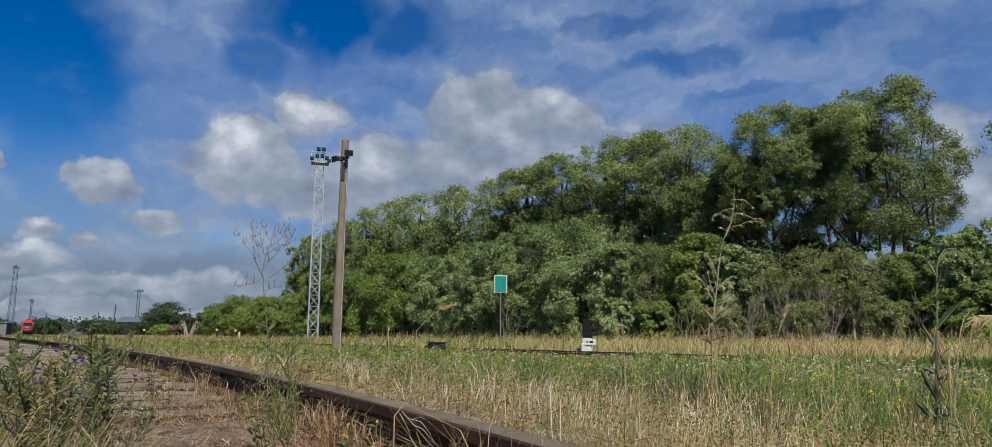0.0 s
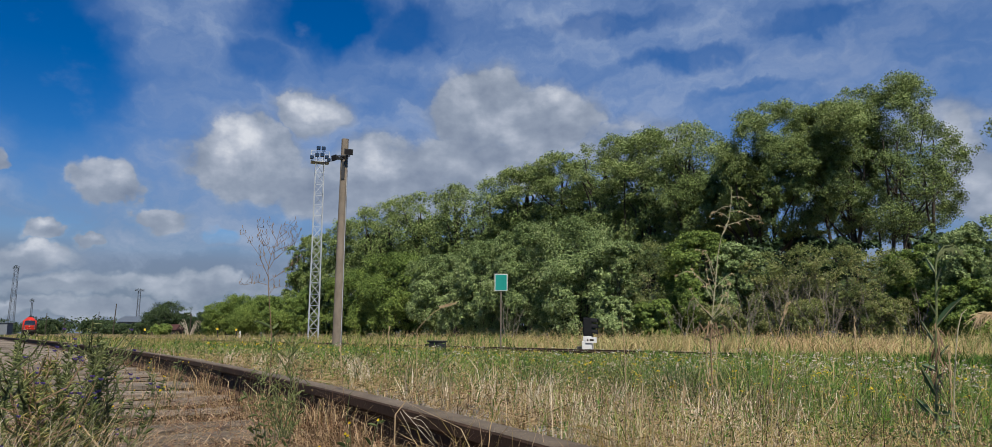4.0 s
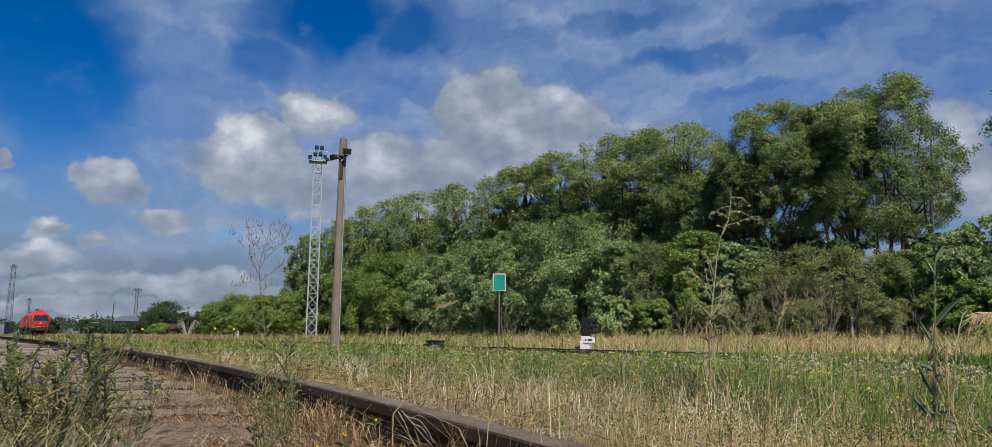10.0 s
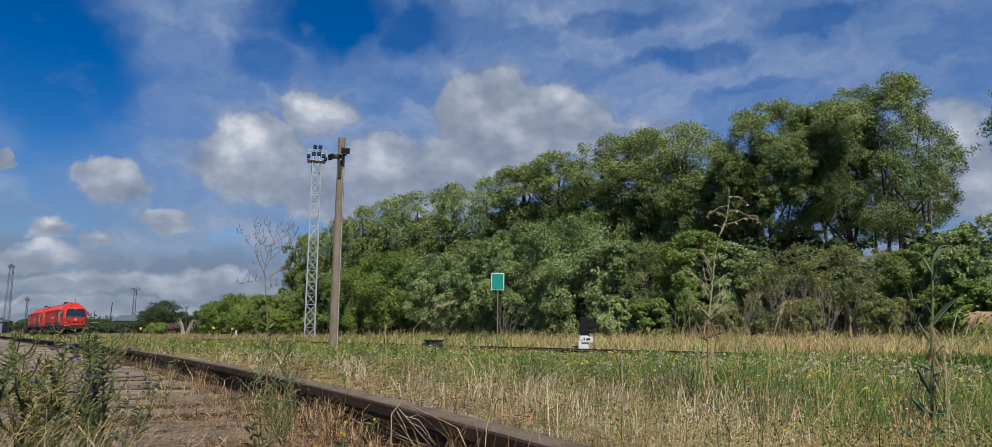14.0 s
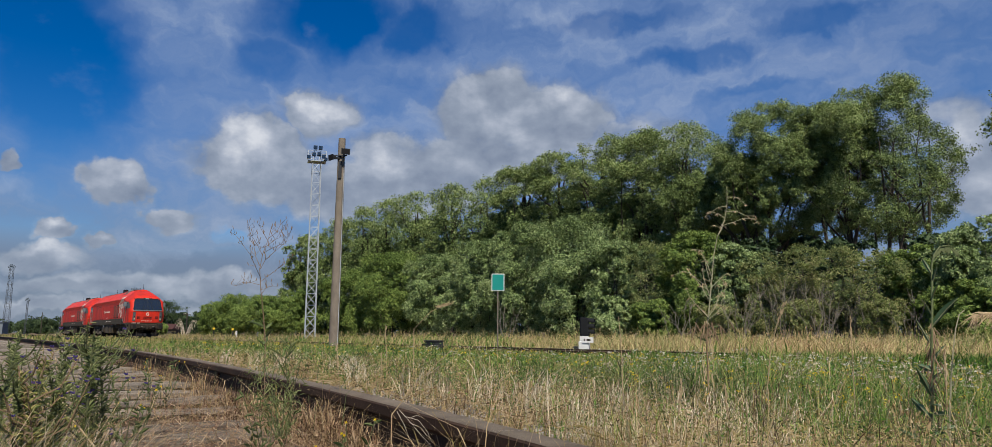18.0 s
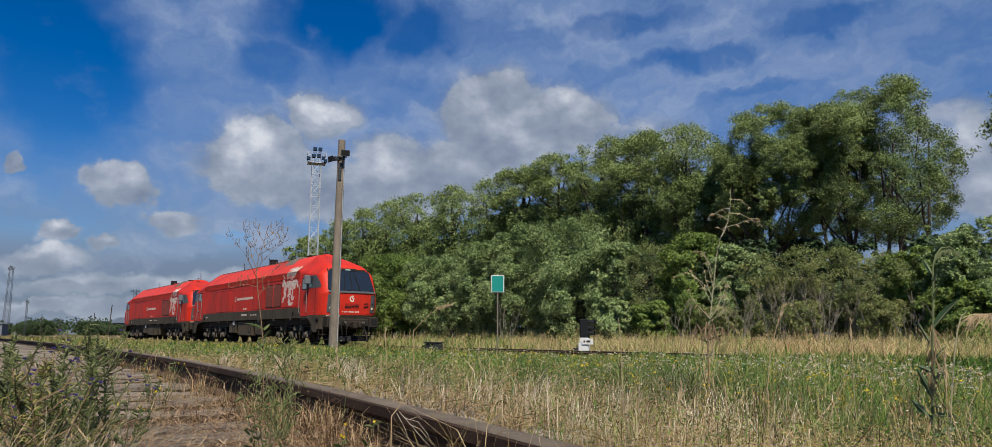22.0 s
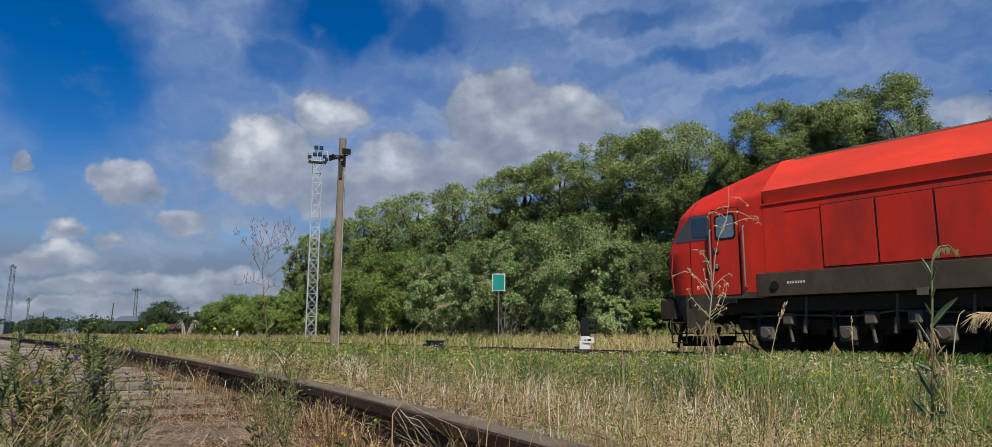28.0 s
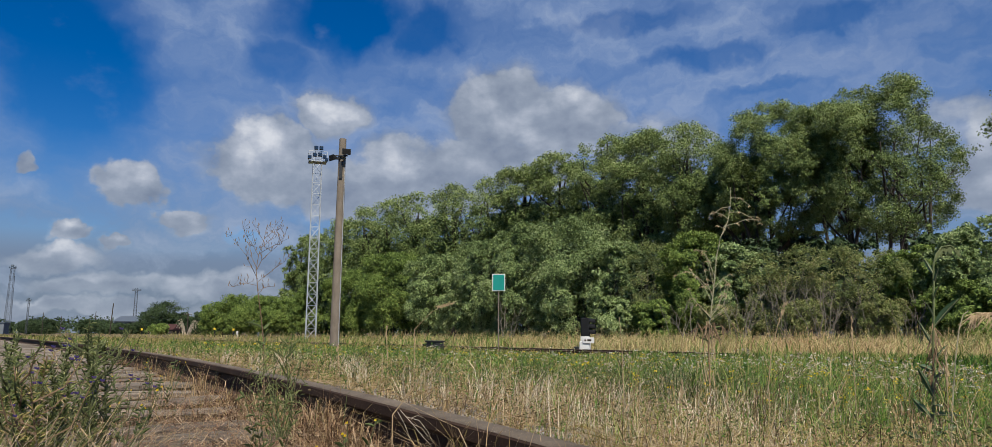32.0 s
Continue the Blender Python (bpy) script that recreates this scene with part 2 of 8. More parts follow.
OLIVESTEM = material("olive_bristly_stem", (0.085, 0.095, 0.042), 0.7, 0, 0.3, 20, 200, 0.1)
MASTGREY = material("dull_grey_mast_steel", (0.06, 0.065, 0.07), 0.6, 0.2, 0.2, 5, 60, 0.05)
DRYBROWN = material("brown_dry_stem", (0.17, 0.115, 0.07), 0.85, 0, 0.3, 20, 200, 0.1)

POPLAR = leafy("poplar_leaves", ((0.058, 0.088, 0.024), (0.160, 0.218, 0.064), (0.228, 0.292, 0.096), (0.310, 0.358, 0.150)), 0.6, 0.20, 0.18, patch=0.12)
WILLOW = leafy("silver_willow_leaves", ((0.068, 0.106, 0.034), (0.180, 0.248, 0.086), (0.264, 0.340, 0.132), (0.360, 0.418, 0.206)), 0.6, 0.20, 0.18, patch=0.2)
BUSH = leafy("bright_bush_leaves", ((0.070, 0.112, 0.026), (0.155, 0.222, 0.052), (0.260, 0.330, 0.084)), 0.6, 0.26, 0.12, patch=0.2)
SHRUB = leafy("olive_shrub_leaves", ((0.105, 0.142, 0.043), (0.195, 0.238, 0.074), (0.295, 0.326, 0.115), (0.350, 0.305, 0.148)), 0.6, 0.45, 0.3, patch=0.3)
# dark tone of the far trees; also paints shade inside the near wood
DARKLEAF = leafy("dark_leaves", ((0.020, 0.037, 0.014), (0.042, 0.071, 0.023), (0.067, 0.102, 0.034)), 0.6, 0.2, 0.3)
STRAW = leafy("dry_grass", ((0.085, 0.054, 0.026), (0.310, 0.205, 0.095), (0.440, 0.315, 0.165), (0.540, 0.410, 0.245), (0.280, 0.215, 0.066)), 0.7, 0.3, 0.2, patch=0.9)
MEADOW = leafy("green_grass", ((0.024, 0.068, 0.010), (0.066, 0.165, 0.020), (0.132, 0.258, 0.034), (0.290, 0.335, 0.082)), 0.55, 0.35, 0.3, patch=0.5)
MIXED = leafy("half_dry_grass", ((0.045, 0.070, 0.016), (0.170, 0.200, 0.042), (0.330, 0.275, 0.095), (0.470, 0.360, 0.180)), 0.65, 0.3, 0.25, patch=0.5)
TAN = leafy("tan_seeding_grass", ((0.330, 0.330, 0.130), (0.500, 0.430, 0.200), (0.540, 0.410, 0.210), (0.480, 0.290, 0.165)), 0.75, 0.3, 0.2, patch=0.15)
WEED = leafy("grey_green_weed_leaves", ((0.030, 0.048, 0.014), (0.075, 0.105, 0.032), (0.120, 0.150, 0.055), (0.200, 0.225, 0.095)), 0.6, 0.3, 0.25)
BRISTLE = leafy("olive_bristly_leaves", ((0.055, 0.075, 0.022), (0.115, 0.145, 0.045), (0.180, 0.205, 0.075), (0.290, 0.300, 0.140)), 0.65, 0.3, 0.2)
BLUE = leafy("violet_blue_petals", ((0.080, 0.065, 0.240), (0.130, 0.100, 0.340), (0.220, 0.140, 0.340)), 0.6, 0.3, 0.2)
YELLOW = leafy("yellow_petals", ((0.65, 0.45, 0.01), (0.75, 0.58, 0.03)), 0.6, 0.3, 0.2)
WHITE = leafy("white_petals", ((0.62, 0.60, 0.52), (0.75, 0.73, 0.68)), 0.7, 0.3, 0.2)
PINK = leafy("faded_pink_fluff", ((0.48, 0.39, 0.29), (0.62, 0.54, 0.43)), 0.8, 0.35, 0.1)
SAGE = leafy("silvery_sage_leaves", ((0.10, 0.13, 0.075), (0.20, 0.235, 0.145), (0.32, 0.345, 0.235)), 0.7, 0.25, 0.1)
LITTER = leafy("brown_litter", ((0.060, 0.032, 0.018), (0.170, 0.095, 0.055), (0.300, 0.190, 0.110), (0.460, 0.360, 0.240)), 0.8, 0.15, 0.1)
BROWNSTEM = leafy("brown_stems", ((0.06, 0.04, 0.025), (0.12, 0.08, 0.05), (0.20, 0.13, 0.08)), 0.8, 0.1, 0.1)
HUSK = leafy("pale_husks", ((0.42, 0.33, 0.20), (0.62, 0.52, 0.36), (0.72, 0.64, 0.50)), 0.7, 0.3, 0.2)
GRAVEL = leafy("mixed_grey_gravel", ((0.10, 0.09, 0.08), (0.24, 0.22, 0.20), (0.36, 0.34, 0.31)), 0.9, 0.0, 0.1)
LETTUCE = leafy("blue_green_leaves", ((0.06, 0.12, 0.055), (0.10, 0.17, 0.085)), 0.5, 0.3, 0.35)


def soil():
    m = material("dry_soil_and_turf", (0.085, 0.062, 0.038), 0.95, 0, 0.4, 0.9, 45, 0.6, second=(0.165, 0.12, 0.068), stains=0.7, stain=(0.09, 0.11, 0.035))
    return m


SOIL = soil()

# ---- the lie of the land ----
TURN = radians(51.06)
AHEAD = Vector((math.cos(TURN), -math.sin(TURN), 0))      # the way the train goes
BESIDE = Vector((math.sin(TURN), math.cos(TURN), 0))      # across the main track, away from the siding
MAIN = 16.54                                              # the main track's middle, along BESIDE
RAILTOP_MAIN, RAILTOP_SIDING = 0.14, 0.472


def siding_x(y):
    """The inner rail of the siding: its x at y, bending slowly to the west."""
    y = np.asarray(y, float)
    far = 0.103 - 0.77 * (y - 1.55) + 1.44 * (1 - np.exp(-np.maximum(y - 1.55, 0) / 6))
    return np.where(y > 1.55, far, 0.103 - 0.53 * (y - 1.55))


def bend(a):
    """How far the main track swings aside behind its far curve, at a distance along it."""
    a = np.asarray(a, float)
    return np.clip(-150 - a, 0, 57) ** 2 / 1400 + np.clip(-207 - a, 0, 900) * 0.0817


def on_track(a, aside=0.0):
    """A place on the main track, its heading, and how far that has turned there."""
    turn = min(57.0, max(0.0, -150.0 - a)) / 700
    go = AHEAD * math.cos(turn) - BESIDE * math.sin(turn)
    side = BESIDE * math.cos(turn) + AHEAD * math.sin(turn)
    if turn:
        c = AHEAD * (-150 - 700 * math.sin(turn)) + BESIDE * (MAIN + 700 * (1 - math.cos(turn))) - go * max(0.0, -207 - a)
    else:
        c = AHEAD * a + BESIDE * MAIN
    return c + side * aside, go, math.degrees(turn)


def off_rail(x, y):
    """How far a place lies to the east of that rail."""
    return (np.asarray(x, float) - siding_x(y)) * 0.83


def ripple(x, y, s):
    return (np.sin(x * 1.7 * s + 1.3 * np.sin(y * 1.1 * s)) + np.sin(y * 2.3 * s + 1.7 * np.sin(x * 0.9 * s + 2))) * 0.5


def ground_z(x, y):
    x, y = np.asarray(x, float), np.asarray(y, float)
    d = off_rail(x, y)
    n = x * BESIDE.x + y * BESIDE.y - bend(x * AHEAD.x + y * AHEAD.y)
    slope = np.interp(d, [-40, -5, -2.6, -1.9, 0.05, 0.10, 0.7, 2.5, 8, 13], [0.1, 0.13, 0.19, 0.178, 0.178, 0.41, 0.39, 0.31, 0.12, 0.03])
    far = np.interp(n, [12, 14.5, 18.6, 21, 30, 60, 400], [0.03, -0.03, -0.03, 0.05, 0.15, 0.3, 0.3])
    w = np.clip((n - 10) / 3, 0, 1)
    z = slope * (1 - w) + far * w
    heap = np.interp(d, [-0.55, -0.25, -0.06, 0.0, 0.03], [0, 0.04, 0.125, 0.125, 0]) * np.interp(y, [0, 1.2, 3.0, 4.5, 9], [1, 1, 1, 0.45, 0.3])
    z = z + heap * (1 + 0.35 * ripple(x, y, 3.3)) * (1 - w)
    rough = np.where((d > -2.3) & (d < 0.6), 0.25, 1.0)
    return z + rough * (0.025 * ripple(x, y, 0.9) + 0.012 * ripple(x, y, 4.1))


# ---- ground and sky ----
def build_ground():
    angles = np.radians(np.concatenate([np.arange(-60, 60, 0.5), np.arange(60, 300, 6)]))
    radii = np.concatenate([[0.0], np.geomspace(0.25, 4600, 190)])
    a, r = np.meshgrid(angles, radii)
    x, y = r * np.sin(a), r * np.cos(a)
    z = ground_z(x, y)
    na, nr = len(angles), len(radii)
    v = np.stack([x, y, z], -1).reshape(-1, 3)
    i, j = np.meshgrid(np.arange(nr - 1), np.arange(na), indexing="ij")
    k = (j + 1) % na
    f = np.stack([i * na + j, i * na + k, (i + 1) * na + k, (i + 1) * na + j], -1).reshape(-1, 4)
    me = quick("ground", v, f[:, ::-1], SOIL)
    me.shade_smooth()
    tagged(new("ground", me), "dry sandy soil with patchy turf and gravel", "ground", kind="structure")


def build_sky():
    """A distant curved wall of cloud behind everything, over the clear blue of the sky."""
    m = bpy.data.materials.new("drifting_clouds")
    m.use_nodes = True
    n, l = m.node_tree.nodes, m.node_tree.links
    n.remove(n["Principled BSDF"])
    uv = n.new("ShaderNodeUVMap")

    def node(kind, *links, **values):
        x = n.new(kind)
        for key, value in values.items():
            setattr_safe(x, key, value)
        for i, s in enumerate(links):
            if s is None:
                continue
            if hasattr(s, "is_linked"):
                l.new(s, x.inputs[i])
            else:
                x.inputs[i].default_value = s
        return x

    def setattr_safe(x, key, value):
        if key == "operation":
            x.operation = value
        elif key == "data_type":
            x.data_type = value

    def sums(op, a, b, c=None):
        return node("ShaderNodeMath", a, b, c, operation=op).outputs[0]

    def fbm(scale, detail, rough, vec, lac=2.0):
        t = n.new("ShaderNodeTexNoise")
        t.inputs["Scale"].default_value, t.inputs["Detail"].default_value, t.inputs["Roughness"].default_value, t.inputs["Lacunarity"].default_value = scale, detail, rough, lac
        l.new(vec, t.inputs["Vector"])
        return t

    def ranged(v, a, b, c=0.0, d=1.0):
        x = n.new("ShaderNodeMapRange")
        x.interpolation_type = "SMOOTHSTEP"
        for i, q in enumerate((a, b, c, d)):
            x.inputs[i + 1].default_value = q
        l.new(v, x.inputs[0])
        return x.outputs[0]

    def vec(op, a, b):
        x = n.new("ShaderNodeVectorMath")
        x.operation = op
        l.new(a, x.inputs[0])
        if isinstance(b, tuple):
            x.inputs[1].default_value = b
        else:
            l.new(b, x.inputs[1])
        return x.outputs[0]

    # the places are in tens of degrees: across from the middle, and up from the horizon
    warp = fbm(3.2, 4, 0.55, uv.outputs[0])
    wv = vec("SUBTRACT", warp.outputs["Color"], (0.5, 0.5, 0.5))
    soft = vec("ADD", uv.outputs[0], vec("MULTIPLY", wv, (0.42, 0.34, 0)))
    fluff = fbm(2.7, 9, 0.53, vec("MULTIPLY", uv.outputs[0], (1.0, 1.35, 1)))

    def puffs(spots, falloff=0.25):
        total = None
        for cx, cy, rx, ry, s in spots:
            q = vec("MULTIPLY", vec("SUBTRACT", soft, (cx, cy, 0)), (1 / rx, 1 / ry, 0))
            length = n.new("ShaderNodeVectorMath")
            length.operation = "LENGTH"
            l.new(q, length.inputs[0])
            g = ranged(length.outputs["Value"], 1.0, falloff, 0.0, s)
            total = g if total is None else sums("MAXIMUM", total, g)
        return total

    holes = puffs(BLUE_GAPS, 0.35)
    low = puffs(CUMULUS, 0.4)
    streak = fbm(1.35, 8, 0.54, vec("ADD", vec("MULTIPLY", uv.outputs[0], (0.85, 1.7, 1)), vec("MULTIPLY", wv, (0.7, 0.7, 0))))
    veil = sums("MULTIPLY", sums("SUBTRACT", 1.0, holes), ranged(streak.outputs[0], 0.24, 0.70, 0.34, 0.92))
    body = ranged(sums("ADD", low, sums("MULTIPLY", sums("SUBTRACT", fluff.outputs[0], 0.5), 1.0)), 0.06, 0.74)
    # sunlit tops, grey bases
    above = fbm(2.7, 7, 0.50, vec("MULTIPLY", vec("ADD", uv.outputs[0], (-0.06, -0.12, 0)), (1.0, 1.35, 1)))
    relief = sums("SUBTRACT", above.outputs[0], fluff.outputs[0])
    bright = puffs(SUNLIT, 0.0)
    lit = sums("ADD", sums("MULTIPLY", relief, -1.35), sums("ADD", bright, 0.30))
    ramp = n.new("ShaderNodeValToRGB")
    for i, (p, c) in enumerate(CLOUD_TONES):
        if i > 1:
            ramp.color_ramp.elements.new(p)
        ramp.color_ramp.elements[i].position = p
        ramp.color_ramp.elements[i].color = (*c, 1)
    l.new(lit, ramp.inputs[0])
    up = n.new("ShaderNodeSeparateXYZ")
    l.new(uv.outputs[0], up.inputs[0])
    veil_colour = n.new("ShaderNodeMix")
    veil_colour.data_type = "RGBA"
    veil_colour.inputs[6].default_value, veil_colour.inputs[7].default_value = (*LOW_VEIL_TONE, 1), (*VEIL_TONE, 1)
    l.new(ranged(up.outputs[1], 0.2, 1.5), veil_colour.inputs[0])
    wisps = n.new("ShaderNodeMix")
    wisps.data_type = "RGBA"
    wisps.inputs[7].default_value = (*WISP_TONE, 1)
    l.new(ranged(streak.outputs[0], 0.44, 0.84), wisps.inputs[0])
    l.new(veil_colour.outputs[2], wisps.inputs[6])
    mix = n.new("ShaderNodeMix")
    mix.data_type = "RGBA"
    l.new(body, mix.inputs[0])
    l.new(wisps.outputs[2], mix.inputs[6])
    l.new(ramp.outputs[0], mix.inputs[7])
    em = n.new("ShaderNodeEmission")
    l.new(mix.outputs[2], em.inputs[0])
    em.inputs[1].default_value = 0.72
    cover = sums("MAXIMUM", sums("MAXIMUM", sums("MULTIPLY", body, 0.97), veil), ranged(up.outputs[1], 0.95, 0.50, 0.0, 0.95))
    tr = n.new("ShaderNodeBsdfTransparent")
    ms = n.new("ShaderNodeMixShader")
    l.new(cover, ms.inputs[0])
    l.new(tr.outputs[0], ms.inputs[1])
    l.new(em.outputs[0], ms.inputs[2])
    l.new(ms.outputs[0], n["Material Output"].inputs[0])

    az = np.radians(np.linspace(-56, 56, 97))
    el = np.radians(np.linspace(-1, 38, 40))
    a, e = np.meshgrid(az, el)
    R = 4000.0
    v = np.stack([R * np.sin(a), R * np.cos(a), R * np.tan(e)], -1).reshape(-1, 3)
    i, j = np.meshgrid(np.arange(39), np.arange(96), indexing="ij")
    f = np.stack([i * 97 + j, i * 97 + j + 1, (i + 1) * 97 + j + 1, (i + 1) * 97 + j], -1).reshape(-1, 4)
    me = quick("backdrop", v, f, m)
    lay = me.uv_layers.new(name="UVMap")
    uvs = np.stack([np.degrees(a) / 10, np.degrees(e) / 10], -1).reshape(-1, 2)[f.ravel()]
    lay.data.foreach_set("uv", uvs.astype(np.float32).ravel())
    me.shade_smooth()
    ob = tagged(new("backdrop", me), "drifting white and grey clouds under a blue sky", "clouds", kind="structure")
    ob.location = (0, 0, EYE[2])
    return ob


# across, up, half-width, half-height (tens of degrees), weight
BLUE_GAPS = ((-3.35, 1.81, 0.88, 0.97, 1.00), (-3.57, 2.14, 0.95, 0.60, 1.00), (-1.38, 2.49, 0.91, 0.50, 1.00), (-0.73, 2.41, 0.49, 0.38, 0.90), (-1.87, 2.10, 0.39, 0.28, 0.70), (-2.13, 0.72, 0.16, 0.09, 0.80), (1.73, 2.13, 0.75, 0.13, 0.62), (1.07, 2.46, 0.85, 0.13, 0.60), (2.60, 2.30, 0.76, 0.14, 0.60), (-3.49, 1.26, 0.54, 0.47, 0.55), (2.15, 1.86, 0.52, 0.07, 0.45), (3.06, 2.04, 0.49, 0.08, 0.40), (3.21, 1.92, 1.02, 0.55, 0.36), (2.41, 2.19, 0.91, 0.36, 0.25))
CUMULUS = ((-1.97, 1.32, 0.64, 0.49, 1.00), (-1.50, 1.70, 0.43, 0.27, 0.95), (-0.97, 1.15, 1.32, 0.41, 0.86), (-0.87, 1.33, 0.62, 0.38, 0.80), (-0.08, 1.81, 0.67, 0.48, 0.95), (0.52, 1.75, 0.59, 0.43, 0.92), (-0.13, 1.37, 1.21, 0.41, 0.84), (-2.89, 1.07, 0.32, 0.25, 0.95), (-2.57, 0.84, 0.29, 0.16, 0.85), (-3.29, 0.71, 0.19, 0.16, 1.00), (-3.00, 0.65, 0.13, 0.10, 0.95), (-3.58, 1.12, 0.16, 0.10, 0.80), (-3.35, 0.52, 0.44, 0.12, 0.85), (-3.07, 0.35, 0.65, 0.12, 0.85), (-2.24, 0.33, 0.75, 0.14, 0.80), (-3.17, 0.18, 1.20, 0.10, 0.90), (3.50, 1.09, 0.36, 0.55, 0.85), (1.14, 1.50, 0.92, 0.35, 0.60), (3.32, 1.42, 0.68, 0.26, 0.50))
SUNLIT = ((-2.05, 1.43, 0.42, 0.30, 0.66), (-1.50, 1.77, 0.33, 0.17, 0.50), (-0.25, 2.04, 0.28, 0.18, 0.38), (0.58, 1.97, 0.40, 0.21, 0.42), (0.30, 1.73, 0.48, 0.25, 0.22), (-2.87, 1.17, 0.24, 0.15, 0.42), (-2.60, 0.91, 0.21, 0.09, 0.28), (-3.29, 0.76, 0.16, 0.10, 0.70), (-3.00, 0.68, 0.11, 0.07, 0.37), (3.51, 1.28, 0.25, 0.32, 0.23), (-0.97, 1.39, 0.41, 0.23, 0.40), (-3.35, 0.56, 0.29, 0.05, 0.25), (-3.15, 0.39, 0.42, 0.05, 0.23), (-2.28, 0.37, 0.53, 0.05, 0.19), (-3.40, 0.23, 0.50, 0.03, 0.18), (-3.57, 1.17, 0.14, 0.06, 0.30), (-1.64, 1.57, 0.74, 0.44, 0.14))
CLOUD_TONES = ((0.0, (0.215, 0.265, 0.365)), (0.35, (0.31, 0.365, 0.465)), (0.65, (0.45, 0.50, 0.60)), (1.0, (0.74, 0.77, 0.83)))
VEIL_TONE = (0.225, 0.330, 0.560)
WISP_TONE = (0.41, 0.49, 0.645)
LOW_VEIL_TONE = (0.180, 0.235, 0.335)

build_ground()
backdrop = build_sky()


# ---- tracks ----
def rail_profile(h=0.18):
    return [(-0.075, 0), (0.075, 0), (0.075, 0.012), (0.014, 0.035), (0.010, 0.06), (0.010, h - 0.055), (0.037, h - 0.038), (0.037, h - 0.008), (0.028, h),
            (-0.028, h), (-0.037, h - 0.008), (-0.037, h - 0.038), (-0.010, h - 0.055), (-0.010, 0.06), (-0.014, 0.035), (-0.075, 0.012)]


def sweep_rail(name, path, top, mat_side, label):
    """A rail with a worn head along a line on the ground."""
    h = 0.18
    s = Shape()
    rings, head = [], []
    for i, p in enumerate(path):
        d = (path[min(i + 1, len(path) - 1)] - path[max(i - 1, 0)]).normalized()
        side = Vector((d.y, -d.x, 0))
        rings.append([p + side * u + Vector((0, 0, top - h + w)) for u, w in rail_profile(h)])
        head.append([p + side * u + Vector((0, 0, top + w)) for u, w in ((-0.033, -0.003), (-0.027, 0.002), (0.0, 0.003), (0.027, 0.002), (0.033, -0.003))])
    s.loft(rings, True)
    ob = solid(name, s, mat_side, Matrix(), label, "rail", kind="structure", smooth=40)
    part("rail_head", Shape().strip(head), RAILTOP, ob, "dull worn running surface", 40)
    return ob


def siding_line(shift):
    pts = []
    for y in np.concatenate([np.linspace(-8, 1, 10), np.linspace(1.2, 14, 50), np.linspace(15, 60, 40), np.linspace(65, 230, 20)]):
        x = float(siding_x(y))
        dx = float(siding_x(y + 0.05) - siding_x(y - 0.05)) / 0.1
        n = Vector((-1, dx, 0)).normalized()
        pts.append(Vector((x, y, 0)) + n * shift)
    return pts


sweep_rail("siding_rail", siding_line(0.0), RAILTOP_SIDING, RAIL, "weathered brown steel rail on old timber sleepers")
sweep_rail("siding_rail", siding_line(1.59), RAILTOP_SIDING, RAIL, "weathered brown steel rail on old timber sleepers")
for q in (-0.80, 0.80):
    sweep_rail("main_rail", [on_track(float(a), q)[0] for a in np.linspace(-420, 160, 117)], RAILTOP_MAIN, RAIL, "rusty rail half hidden by grass")


def sleeper_mesh(seed):
    """An old timber sleeper, 2.7 m long, split along its grain, with crumbled undercut edges."""
    rnd = random.Random(seed)
    s = Shape()
    n = 15
    rings = []
    cracks = [[rnd.uniform(-0.006, 0.010), rnd.uniform(0.006, 0.014), rnd.uniform(0, 6.3)] for _ in range(4)]
    wear = [rnd.uniform(0, 6.3) for _ in range(3)]
    for i in range(n + 1):
        x = -1.35 + 2.7 * i / n
        j = lambda k: rnd.uniform(-k, k)
        sag = 0.010 * math.sin(2.1 * x + wear[0]) + 0.006 * math.sin(6.3 * x + wear[1])
        edge = 0.014 * max(0, math.sin(3.7 * x + wear[2])) + 0.006 * rnd.random()
        ring = [(x, -0.085, -0.16), (x, -0.070 + j(0.010), -0.050), (x, -0.126 + edge + j(0.006), -0.026 + j(0.006)), (x, -0.122 + edge, -0.006 + j(0.005) + sag)]
        for c, y in enumerate((-0.072, -0.026, 0.024, 0.070)):
            d = max(0.0, math.sin(x * (1.6 + 0.5 * c) + cracks[c][2]) + 0.35) * 0.040
            y += cracks[c][0] + 0.006 * math.sin(4 * x + cracks[c][2])
            w = cracks[c][1] * (0.35 + d * 25)
            ring += [(x, y - w, sag + j(0.004)), (x, y, sag - d), (x, y + w, sag + j(0.004))]
        ring += [(x, 0.122 - edge, -0.006 + j(0.005) + sag), (x, 0.126 - edge, -0.026), (x, 0.070, -0.050), (x, 0.085, -0.16)]
        rings.append(ring)
    return s.loft(rings, True).mesh("sleeper", WOOD, 25)


